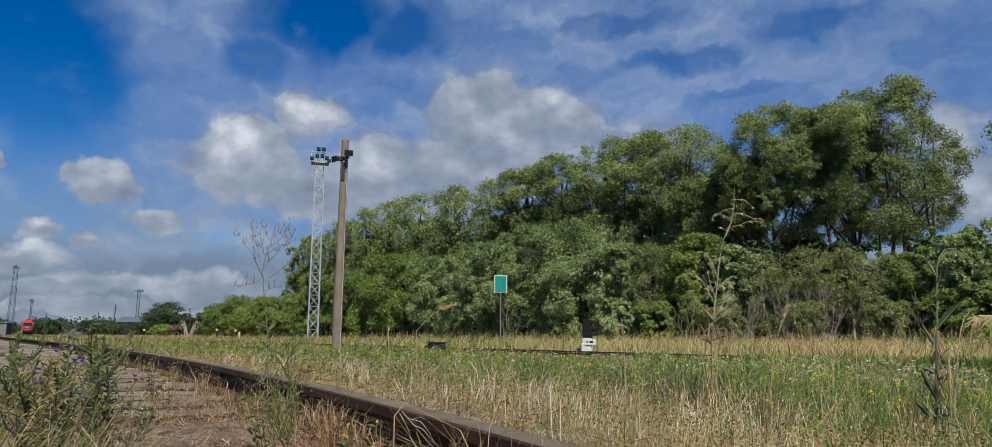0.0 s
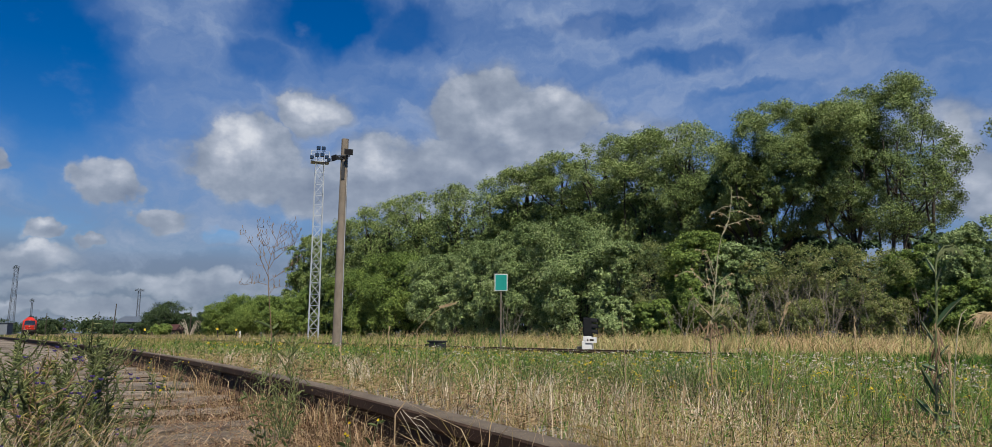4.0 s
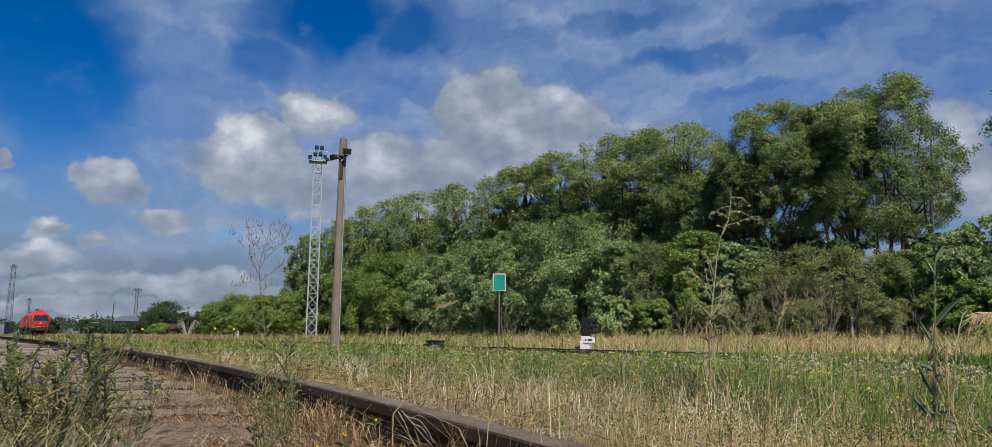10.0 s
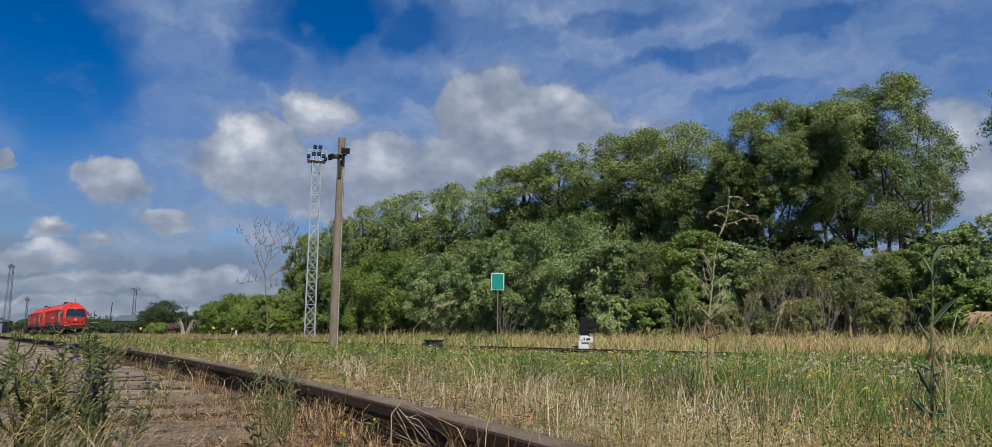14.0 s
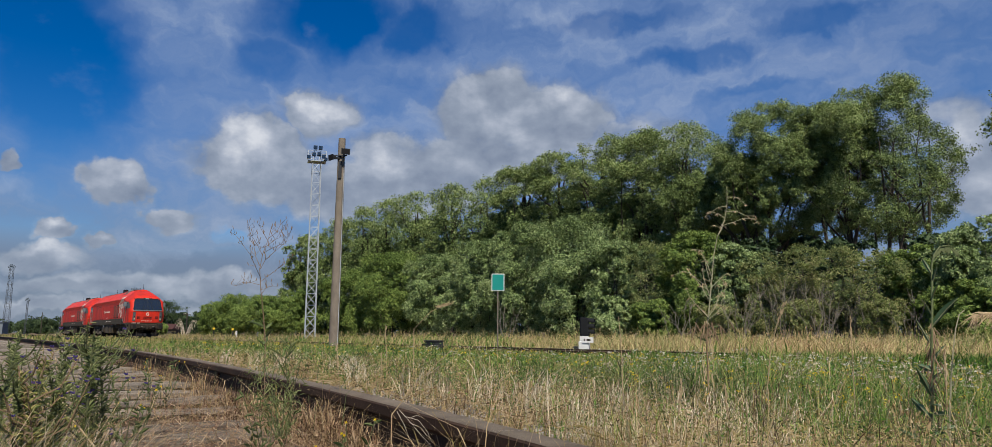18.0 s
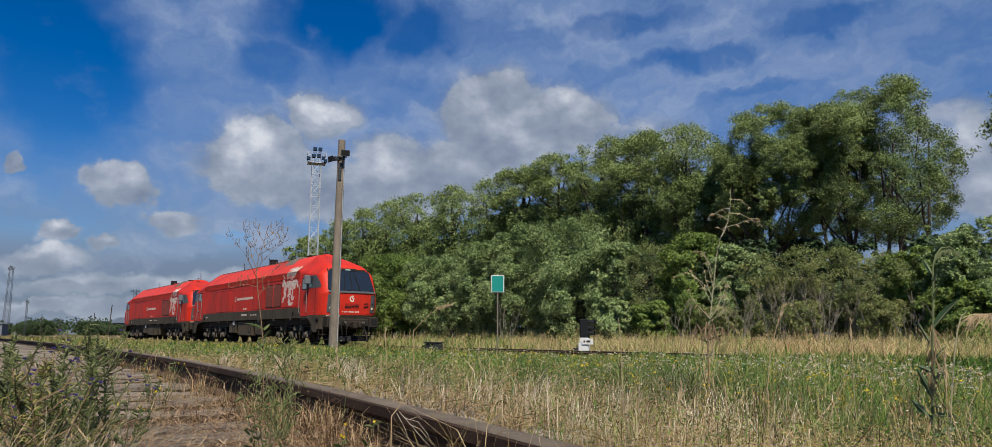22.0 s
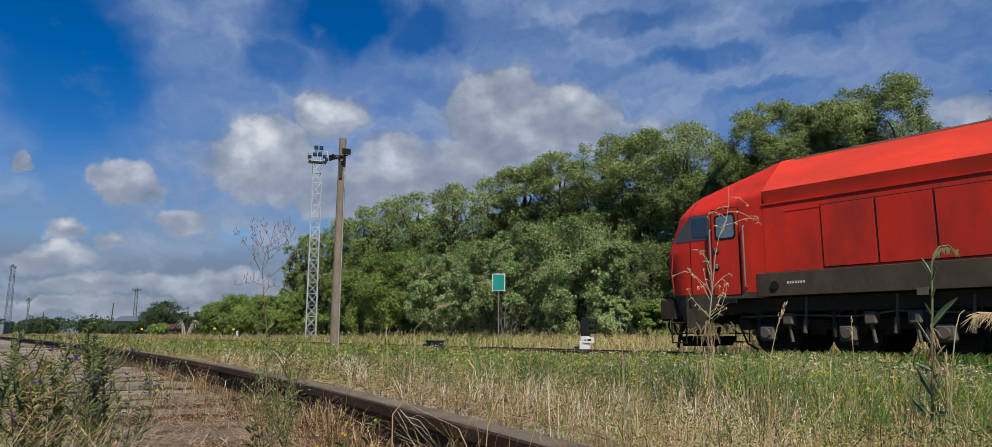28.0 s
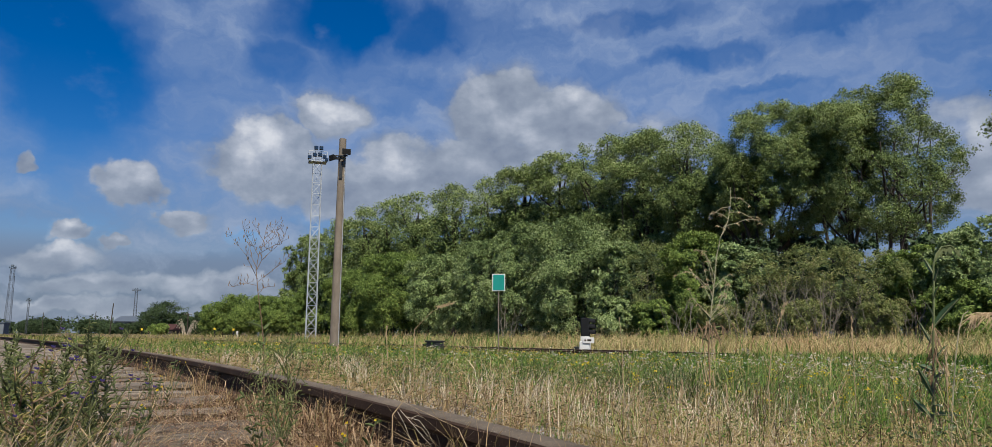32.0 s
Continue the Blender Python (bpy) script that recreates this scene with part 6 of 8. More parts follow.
    part("hatch", Shape().box(-9.5, -0.4, 4.77, -8.2, 0.4, 4.825, 0.02), ROOF_RED, L)
    build_cab(L, False)
    build_cab(L, True)
    part("bulkhead", Shape().box(-4.0, -1.48, 1.9, -3.9, 1.48, 3.5), GREY, L)
    part("bulkhead", Shape().box(-19.15, -1.48, 1.9, -19.05, 1.48, 3.5), GREY, L)
    part("cab_floor", Shape().box(-22.1, -1.40, 1.84, -0.8, 1.40, 1.90), GREY, L)
    for seat_x, seat_y in ((-2.15, -0.6), (-2.15, 0.6)):
        part("driver_seat", Shape().box(seat_x - 0.25, seat_y - 0.25, 2.25, seat_x + 0.25, seat_y + 0.25, 2.40, 0.04).box(seat_x - 0.32, seat_y - 0.24, 2.40, seat_x - 0.2, seat_y + 0.24, 3.0, 0.04).tube([(seat_x, seat_y, 1.9), (seat_x, seat_y, 2.26)], 0.06, 8), GREY, L, "dark empty driver's seat")
    part("control_desk", Shape().box(-1.47, -1.15, 1.9, -0.97, 1.15, 2.62, 0.04), GREY, L, "dark control desk")
    build_bogie(L, -4.8, "three-axle bogie caked in brown grime")
    build_bogie(L, -17.9, "three-axle bogie caked in brown grime")
    return L


leading = build_loco()
trailing = copy_thing(leading, Matrix())


# ---- grass and weeds ----
swaying = []  # plants that rock in the wind


def blades(name, xy, height, width, mat, rng, lean=0.45, label="", category="grass", lift=0.0, curl=0.5, dirs=None):
    """Many bent blades: each a narrow strip that tapers to a tip."""
    m = len(xy)
    x, y = xy[:, 0], xy[:, 1]
    z = ground_z(x, y) - 0.01 + lift
    a = rng.uniform(0, 2 * np.pi, m) if dirs is None else dirs + rng.normal(0, 0.7, m)
    h = height * rng.uniform(0.35, 1.35, m)
    w = width * rng.uniform(0.6, 1.4, m)
    k = lean * rng.random(m) ** 1.2 * h
    wind = 0.10 * h
    dx, dy = np.cos(a) * k + wind, np.sin(a) * k
    b = rng.uniform(0, np.pi, m)
    ux, uy = np.cos(b) * w / 2, np.sin(b) * w / 2
    base, mid, tip = np.stack([x, y, z], -1), np.stack([x + dx * 0.35, y + dy * 0.35, z + h * 0.58], -1), np.stack([x + dx * (1 + curl * 0.4), y + dy * (1 + curl * 0.4), z + h * (1 - curl * 0.25)], -1)
    u = np.stack([ux, uy, np.zeros(m)], -1)
    v = np.stack([base - u, base + u, mid - u * 0.8, mid + u * 0.8, tip - u * 0.15, tip + u * 0.15], 1).reshape(-1, 3)
    i = np.arange(m)[:, None] * 6
    f = np.concatenate([i + np.array([[0, 1, 3, 2]]), i + np.array([[2, 3, 5, 4]])], 0)
    me = quick(name, v, f, mat)
    return tagged(new(name, me), label, category, kind="stuff")


def scatter(n, r0, r1, rng, az=(-46, 44), power=1.0):
    """Places in a fan to the north, thinning out with distance."""
    r = r0 * (r1 / r0) ** (rng.random(n) ** power)
    a = np.radians(rng.uniform(az[0], az[1], n))
    return np.stack([r * np.sin(a), r * np.cos(a)], -1)


def across(p):
    return p[:, 0] * BESIDE.x + p[:, 1] * BESIDE.y - bend(p[:, 0] * AHEAD.x + p[:, 1] * AHEAD.y)


def field(n, rng, r0, r1, keep, height, width, mat, name, label, **more):
    p = scatter(n, r0, r1, rng)
    p = p[keep(p)]
    r = np.hypot(p[:, 0], p[:, 1])
    h = height(p, r)
    w = width * np.clip(r / 3.0, 0.7, 9)
    return blades(name, p, h, w, mat, rng, label=label, **more)


def tufted(n, per, rng, r0, r1, keep, height, spread, width, mat, name, label, lean=1.2, curl=0.9):
    """Grass in tufts: the blades of each lean one way and share a height."""
    c = scatter(n, r0, r1, rng)
    c = c[keep(c)]
    r = np.hypot(c[:, 0], c[:, 1])
    m = len(c)
    h = height(c) * rng.uniform(0.55, 1.3, m)
    way = rng.uniform(0, 2 * np.pi, m)
    wide = spread * rng.uniform(0.6, 1.6, m) * np.clip(r / 4, 0.8, 3)
    p = np.repeat(c, per, 0) + rng.normal(0, 1, (m * per, 2)) * np.repeat(wide, per)[:, None]
    return blades(name, p, np.repeat(h, per), np.repeat(width * np.clip(r / 3.0, 0.75, 6), per), mat, rng, lean, label, curl=curl, dirs=np.repeat(way, per))


def patch(p, s, seed):
    return ripple(p[:, 0] + seed, p[:, 1] - seed, s)


def build_grass():
    rng = np.random.default_rng(21)
    d = lambda p: off_rail(p[:, 0], p[:, 1])
    on_meadow = lambda p: (d(p) > 0.12) & (across(p) < 15.1)
    # dry matted tufts beside the siding, thinning out into the meadow
    chance = lambda p, xs, ys: rng.random(len(p)) < np.interp(d(p) + 0.5 * patch(p, 0.8, 1), xs, ys)
    open_side = lambda p: np.interp(p[:, 0] - 0.1 * p[:, 1], [0.2, 1.0], [1.0, 0.28])
    tufted(3400, 17, rng, 1.25, 11, lambda p: on_meadow(p) & chance(p, [0.1, 0.45, 1.8, 3.6], [0.25, 1, 0.8, 0.05]) & (rng.random(len(p)) < open_side(p)),
           lambda p: 0.105 + 0.03 * patch(p, 0.7, 3), 0.030, 0.0024, STRAW, "dry_grass", "matted dry straw-coloured grass beside the siding", 1.9, 1.3)
    tufted(1800, 15, rng, 1.3, 11, lambda p: on_meadow(p) & chance(p, [0.2, 0.6, 2.4, 4.2], [0.3, 1, 0.7, 0.05]) & (patch(p, 1.4, 8) > -0.2) & (rng.random(len(p)) < open_side(p)),
           lambda p: 0.135 + 0.04 * patch(p, 0.9, 5), 0.022, 0.0020, HUSK, "bleached_grass", "bleached fine grass gone to seed", 1.5, 1.5)
    tufted(3000, 14, rng, 1.3, 30, lambda p: on_meadow(p) & chance(p, [0.2, 1.0, 3.2, 6.0], [0.25, 0.8, 0.8, 0.25]) & (rng.random(len(p)) < 0.25 + 0.75 * open_side(p)),
           lambda p: 0.115 + 0.03 * patch(p, 0.5, 7), 0.034, 0.0028, MIXED, "half_dry_grass", "half-dry meadow grass", 1.3, 0.8)
    tufted(2300, 16, rng, 1.5, 12, lambda p: on_meadow(p) & chance(p, [0.4, 1.2, 3.0, 8.0], [0.1, 0.5, 0.9, 1.0]) & (patch(p, 0.9, 12) > -0.45),
           lambda p: 0.125 + 0.03 * patch(p, 0.6, 4), 0.040, 0.0030, MEADOW, "green_tufts", "green grass tufts in the dry meadow", 0.9, 0.7)
    # tall dry growth on the open side
    tufted(300, 22, rng, 1.8, 5.2, lambda p: (d(p) > 1.0) & (p[:, 0] > 0.35) & (patch(p, 1.1, 5) > -0.35), lambda p: 0.20 + 0.05 * patch(p, 1.0, 2), 0.040, 0.0022, STRAW, "tall_dry_grass", "tall dry grass leaning in the meadow", 1.1, 1.2)
    tufted(640, 20, rng, 1.8, 6.0, lambda p: (d(p) > 1.0) & (p[:, 0] > 0.2), lambda p: 0.19 + 0.04 * patch(p, 1.2, 6), 0.045, 0.0028, MEADOW, "tall_green_grass", "tall green grass in the meadow", 0.8, 0.7)
    tufted(1700, 18, rng, 1.6, 5.5, lambda p: (d(p) > 0.9) & (p[:, 0] > 0.25), lambda p: 0.15 + 0.04 * patch(p, 1.3, 9), 0.050, 0.0034, WEED, "dark_grass", "dark green grass and herbs low in the meadow", 1.0, 0.8)
    # lush green band across the meadow
    green = lambda p: on_meadow(p) & (rng.random(len(p)) < np.interp(d(p) + 1.2 * patch(p, 0.4, 9), [0.9, 2.4, 4.5, 14], [0.05, 0.45, 1, 1]) * np.maximum(np.interp(p[:, 0] - 0.12 * p[:, 1], [-9, -3, 0.3, 1.2], [0.1, 0.2, 0.7, 1.0]), np.interp(p[:, 1], [6, 11], [0, 0.32])))
    field(112000, rng, 2.8, 32, green, lambda p, r: 0.14 + 0.04 * patch(p, 0.6, 11), 0.0042, MEADOW, "green_grass", "lush green grass across the meadow", lean=0.9)
    # far along, and beyond the main track
    field(44000, rng, 18, 210, lambda p: on_meadow(p) & (p[:, 0] < 2), lambda p, r: 0.20 + 0.08 * patch(p, 0.3, 4), 0.0032, MIXED, "half_dry_grass", "half-dry grass along the line", lean=0.6)
    field(9000, rng, 12, 210, lambda p: on_meadow(p) & (p[:, 0] < 0), lambda p, r: 0.19 + 0.08 * patch(p, 0.3, 7), 0.0032, MEADOW, "green_grass", "green grass along the line", lean=0.7)
    behind = lambda p: (across(p) > 18.2) & (across(p) < 34)
    field(120000, rng, 16, 230, lambda p: behind(p) & (rng.random(len(p)) < np.interp(p[:, 0], [-24, 0, 4], [0.2, 0.5, 1])), lambda p, r: 0.46 + 0.14 * patch(p, 0.35, 6) + 0.1 * patch(p, 1.3, 8), 0.0026, TAN, "tan_grass", "tall tan seeding grass beyond the main track", lean=1.7)
    field(60000, rng, 16, 230, behind, lambda p, r: 0.34 + 0.12 * patch(p, 0.4, 2), 0.0034, MIXED, "half_dry_grass", "green and dry grass beyond the main track", lean=1.1)
    field(22000, rng, 16, 60, lambda p: behind(p) & ((patch(p, 0.5, 3) > 0.25) | (p[:, 0] < 1.5)), lambda p, r: 0.42 + 0.2 * patch(p, 0.9, 2), 0.0040, MEADOW, "green_weeds", "tufts of green weeds beyond the main track", lean=0.6)
    field(26000, rng, 15, 200, lambda p: (across(p) > 15.0) & (across(p) < 18.3) & (np.abs(np.abs(across(p) - MAIN) - 0.8) > 0.13), lambda p, r: 0.09 + 0.04 * patch(p, 0.8, 2), 0.0042, MIXED, "track_grass", "short grass growing between the main rails", lean=0.6)
    # ragged fringes that hide most of the near main rail
    for n, a0, a1, mat, h, label in ((11000, -12.5, 9.0, MEADOW, 0.27, "green grass hiding the main rails"), (9000, -12.5, 9.0, MIXED, 0.25, "ragged grass along the main rails"), (15000, -110.0, -20.5, MIXED, 0.25, "ragged grass along the main rails"), (3500, -20.5, -12.5, MIXED, 0.11, "short grass before the bare rail")):
        a, b = rng.uniform(a0, a1, n), 14.95 + rng.normal(0, 0.3, n)
        p = np.stack([AHEAD.x * a + BESIDE.x * b, AHEAD.y * a + BESIDE.y * b], -1)
        blades("track_grass", p, h + 0.07 * patch(p, 0.5, 1), 0.0042 * np.clip(np.hypot(p[:, 0], p[:, 1]) / 3, 1, 9), mat, rng, 0.7, label)
    # tussocks that stand out of the sward
    for n, mat, h, lo, hi, label in ((22, HUSK, 0.17, 0.3, 2.0, "bleached straw tussocks in the meadow"), (40, MEADOW, 0.19, 0.8, 6.0, "green grass tussocks in the meadow"), (30, WEED, 0.15, 0.4, 5.0, "dark weedy tussocks in the meadow"), (26, BROWNSTEM, 0.22, 0.4, 4.5, "brown dead stalks in clumps in the meadow")):
        c = scatter(n * 12, 1.9, 8, rng)
        c = c[(d(c) > lo) & (d(c) < hi)][:n]
        p = np.repeat(c, 46, 0) + rng.normal(0, 0.035, (len(c) * 46, 2))
        blades("tussocks", p, h * np.repeat(rng.uniform(0.6, 1.15, len(c)), 46), 0.0030 * np.clip(np.hypot(p[:, 0], p[:, 1]) / 3, 0.8, 3), mat, rng, 0.75, label)
    # thinner growth on the other sides
    for n, mat, h in ((11000, MIXED, 0.10), (7000, STRAW, 0.08), (5000, MEADOW, 0.11)):
        p = scatter(n, 1.0, 30, rng, az=(44, 314))
        p = p[(d(p) > 0.15) | (d(p) < -2.5)]
        blades("meadow_grass", p, h + 0.04 * patch(p, 0.7, 3), 0.004 * np.clip(np.hypot(p[:, 0], p[:, 1]) / 3, 0.8, 6), mat, rng, 1.0, "rough meadow grass round the siding")
    # in the siding
    inside_track = lambda p: (d(p) < -0.06) & (d(p) > -2.2)
    tuft = lambda p, k: patch(p, 1.7, 4) + patch(p, 4.3, 2) * 0.7 + rng.normal(0, 0.45, len(p)) > k
    field(42000, rng, 0.9, 30, lambda p: inside_track(p) & tuft(p, 0.55), lambda p, r: 0.100 + 0.04 * patch(p, 1.6, 3), 0.0022, STRAW, "dry_grass", "thin dry grass between the sleepers", lean=1.5)
    field(46000, rng, 0.9, 20, lambda p: (d(p) < -0.05) & (d(p) > -0.45) & (patch(p, 2.3, 1) + rng.normal(0, 0.5, len(p)) > 0.05), lambda p, r: 0.19 + 0.08 * patch(p, 1.6, 3), 0.0024, STRAW, "dry_grass", "dry grass along the rail's foot", lean=1.2)
    field(16000, rng, 1.2, 5, lambda p: (d(p) < -0.04) & (d(p) > -0.75) & (patch(p, 3.1, 6) + rng.normal(0, 0.6, len(p)) > 0.0), lambda p, r: 0.21 + 0.06 * patch(p, 2.6, 3), 0.0026, LITTER, "dead_stalks", "curled reddish-brown dead stalks along the rail", lean=2.2, curl=1.6)
    for n, mat, h, w, label in ((3200, LITTER, 0.15, 0.0030, "curled reddish-brown dead stalks along the rail"), (1500, STRAW, 0.15, 0.0026, "pale dry straws against the rail"), (500, BROWNSTEM, 0.20, 0.0022, "dark dead stems against the rail")):
        y = 1.3 + 3.2 * rng.random(n) ** 1.3
        p = np.stack([siding_x(y) - 0.06 - np.abs(rng.normal(0.03, 0.16, n)), y], -1)
        p = p[patch(p, 2.4, 7) + rng.normal(0, 0.5, n) > -0.3]
        blades("dead_stalks", p, np.full(len(p), h), np.full(len(p), w), mat, rng, 1.8, label, curl=1.4)
    field(9000, rng, 0.9, 14, lambda p: inside_track(p) & tuft(p, 0.5), lambda p, r: 0.065 + 0.03 * patch(p, 1.6, 3), 0.0050, WEED, "small_weeds", "small green weeds between the sleepers", lean=0.8)
    field(5000, rng, 1.2, 9, lambda p: (d(p) > 0.15) & (d(p) < 4.5) & (rng.random(len(p)) < np.interp(p[:, 0], [0, 1.5], [0.4, 1])), lambda p, r: 0.17 + 0.06 * patch(p, 0.9, 3), 0.0022, BROWNSTEM, "brown_stems", "thin brown dead stems in the meadow", lean=0.8)
    field(1300, rng, 1.2, 8, lambda p: (d(p) > 0.3) & (d(p) < 4.5) & (patch(p, 1.3, 4) > 0), lambda p, r: 0.21 + 0.05 * patch(p, 0.9, 3), 0.0026, STRAW, "straw_stems", "long pale straws standing above the meadow", lean=1.0)
    field(1400, rng, 1.0, 8, inside_track, lambda p, r: 0.12 + 0.05 * patch(p, 0.9, 3), 0.0022, BROWNSTEM, "brown_stems", "thin brown dead stems between the sleepers", lean=0.9)
    # thin stems leaning against the rail's web
    for n, mat, label in ((900, STRAW, "thin straws leaning on the rail"), (700, LITTER, "withered stalks leaning on the rail"), (260, WEED, "green sprigs against the rail")):
        y = 1.7 + 9.0 * rng.random(n)
        p = np.stack([siding_x(y) - 0.10 - np.abs(rng.normal(0, 0.04, n)), y], -1)
        p = p[patch(p, 2.9, 4) + rng.normal(0, 0.4, n) > 0.0]
        blades("leaning_stems", p, rng.uniform(0.20, 0.34, len(p)), np.full(len(p), 0.0022), mat, rng, 0.7, label, curl=1.0)
    # dry tufts that rise over the sleepers
    clump = lambda p, k: inside_track(p) & (patch(p, 1.9, 6) + 0.6 * patch(p, 4.7, 3) + rng.normal(0, 0.35, len(p)) > k)
    tufted(4200, 14, rng, 1.5, 14, lambda p: clump(p, 0.1), lambda p: 0.205 + 0.03 * patch(p, 2.0, 3), 0.022, 0.0013, STRAW, "dry_tufts", "thin dry tufts growing up between the sleepers", 1.3, 1.3)
    tufted(4600, 13, rng, 1.5, 14, lambda p: clump(p, -0.1), lambda p: 0.195 + 0.03 * patch(p, 2.4, 5), 0.026, 0.0014, LITTER, "dead_stalks", "reddish-brown withered stalks between the sleepers", 1.6, 1.5)
    tufted(700, 12, rng, 1.2, 9, lambda p: clump(p, 0.4), lambda p: 0.165 + 0.03 * patch(p, 2.4, 7), 0.018, 0.0018, MIXED, "small_weeds", "olive half-dry weeds between the sleepers", 1.0, 0.9)
    # litter on the bed: short straws lying flat on soil and sleepers
    p = scatter(120000, 0.9, 16, rng)
    p = p[(d(p) < -0.04) & (d(p) > -2.2)]
    m = len(p)
    a = rng.uniform(0, np.pi, m)
    L = rng.uniform(0.008, 0.045, m)[:, None]
    u = np.stack([np.cos(a), np.sin(a), rng.normal(0, 0.18, m)], -1) * L
    w = np.stack([-np.sin(a), np.cos(a), np.zeros(m)], -1) * rng.uniform(0.0010, 0.0024, m)[:, None]
    g = ground_z(p[:, 0], p[:, 1])
    c = np.stack([p[:, 0], p[:, 1], np.where(rng.random(m) < 0.5, 0.312, g + 0.012) + 0.014 * rng.random(m)], -1)
    v = np.stack([c - u - w, c - u + w, c + u + w, c + u - w], 1).reshape(-1, 3)
    tagged(new("straw_litter", quick("straw_litter", v, np.arange(m * 4).reshape(-1, 4), LITTER)), "brown straw and leaf litter on the track bed", "litter", kind="stuff")
    # straws lying matted in the dry sward
    p = scatter(16000, 1.25, 9, rng)
    p = p[on_meadow(p) & (rng.random(len(p)) < np.interp(d(p) + 0.5 * patch(p, 0.8, 1), [0.05, 0.3, 2.0, 4.0], [0.6, 1, 0.7, 0.05]))]
    m = len(p)
    a = rng.uniform(0, np.pi, m)
    L = rng.uniform(0.012, 0.05, m)[:, None] * np.clip(np.hypot(p[:, 0], p[:, 1]) / 3, 0.8, 2)[:, None]
    u = np.stack([np.cos(a), np.sin(a), rng.normal(0, 0.35, m)], -1) * L
    w = np.stack([0 * a, 0 * a, np.ones(m)], -1) * (rng.uniform(0.0008, 0.0016, m) * np.clip(np.hypot(p[:, 0], p[:, 1]) / 3, 0.8, 2.5))[:, None]
    c = np.stack([p[:, 0], p[:, 1], ground_z(p[:, 0], p[:, 1]) + 0.01 + 0.06 * rng.random(m) ** 1.3], -1)
    v = np.stack([c - u - w, c - u + w, c + u + w, c + u - w], 1).reshape(-1, 3)
    tagged(new("straw_mat", quick("straw_mat", v, np.arange(m * 4).reshape(-1, 4), STRAW)), "broken straws lying matted in the dry grass", "straw", kind="stuff")
    # reddish litter heaped under the near rail
    n = 15000
    p = np.stack([np.zeros(n), rng.uniform(1.1, 5.0, n)], -1)
    p[:, 0] = siding_x(p[:, 1]) - np.abs(rng.normal(0.05, 0.24, n)) / 0.83 - 0.05
    c = np.stack([p[:, 0], p[:, 1], ground_z(p[:, 0], p[:, 1]) + 0.012 + 0.045 * rng.random(n) ** 2], -1)
    v = (c[:, None, :] + rng.normal(0, 0.0075, (n, 4, 3)) * np.array([1.3, 1.3, 0.8]))
    tagged(new("leaf_litter", quick("leaf_litter", v.reshape(-1, 3), np.arange(n * 4).reshape(-1, 4), LITTER)), "reddish brown dead leaves heaped along the rail", "litter", kind="stuff")


def flecks(name, n, rng, keep, r0, r1, height, size, mat, label):
    """Small leaves of herbs and grass husks at all heights of the sward."""
    p = scatter(n, r0, r1, rng)
    p = p[keep(p)]
    m = len(p)
    r = np.hypot(p[:, 0], p[:, 1])
    c = np.stack([p[:, 0], p[:, 1], ground_z(p[:, 0], p[:, 1]) + height * rng.random(m) ** 0.8 * (1 + 0.5 * patch(p, 0.8, 2))], -1)
    s = (size * np.clip(r / 3, 0.7, 1.4 + 0.07 * r) * rng.uniform(0.5, 1.5, m))[:, None]
    u = rng.normal(size=(m, 3))
    u /= np.linalg.norm(u, axis=1, keepdims=True)
    w = np.cross(u, rng.normal(size=(m, 3)))
    w /= np.linalg.norm(w, axis=1, keepdims=True) + 1e-9
    v = np.stack([c - u * s, c + w * s * 0.34, c + u * s, c - w * s * 0.34], 1).reshape(-1, 3)
    tagged(new(name, quick(name, v, np.arange(m * 4).reshape(-1, 4), mat)), label, "herbs", kind="stuff")


def heads(name, n, rng, keep, r0, r1, stem, size, mat, label, per=6, flat=0.4, category="flowers", droop=0.0, tall=1.0):
    """Scattered flower or seed heads on thin stems."""
    p = scatter(n, r0, r1, rng)
    p = p[keep(p)]
    m = len(p)
    h = stem * rng.uniform(0.6, 1.25, m)
    r = np.hypot(p[:, 0], p[:, 1])
    z = ground_z(p[:, 0], p[:, 1])
    top = np.stack([p[:, 0] + rng.normal(0, 0.28, m) * h, p[:, 1] + rng.normal(0, 0.28, m) * h, z + h], -1)
    s = size * np.clip(r / 5, 0.8, 2.0)[:, None, None] * rng.uniform(0.7, 1.3, (m, 1, 1))
    c = np.repeat(top[:, None, :], per, 1) + rng.normal(0, 1, (m, per, 3)) * s * np.array([1, 1, flat * tall])
    q = rng.normal(0, 0.55, (m, per, 4, 3)) * s[..., None] * np.array([1, 1, max(flat, 0.5)])
    v = (c[:, :, None, :] + q).reshape(-1, 3)
    tagged(new(name, quick(name, v, np.arange(len(v)).reshape(-1, 4), mat)), label, category, kind="stuff")
    w = 0.0011 * np.clip(r / 3, 1, 6)[:, None]
    b = np.stack([p[:, 0], p[:, 1], z], -1)
    u = np.stack([w[:, 0], 0 * w[:, 0], 0 * w[:, 0]], -1)
    v = np.stack([b - u, b + u, top + u * 0.7, top - u * 0.7], 1).reshape(-1, 3)
    tagged(new(name + "_stems", quick(name + "_stems", v, np.arange(m * 4).reshape(-1, 4), MIXED)), "thin stems of " + label, "stems", kind="stuff")


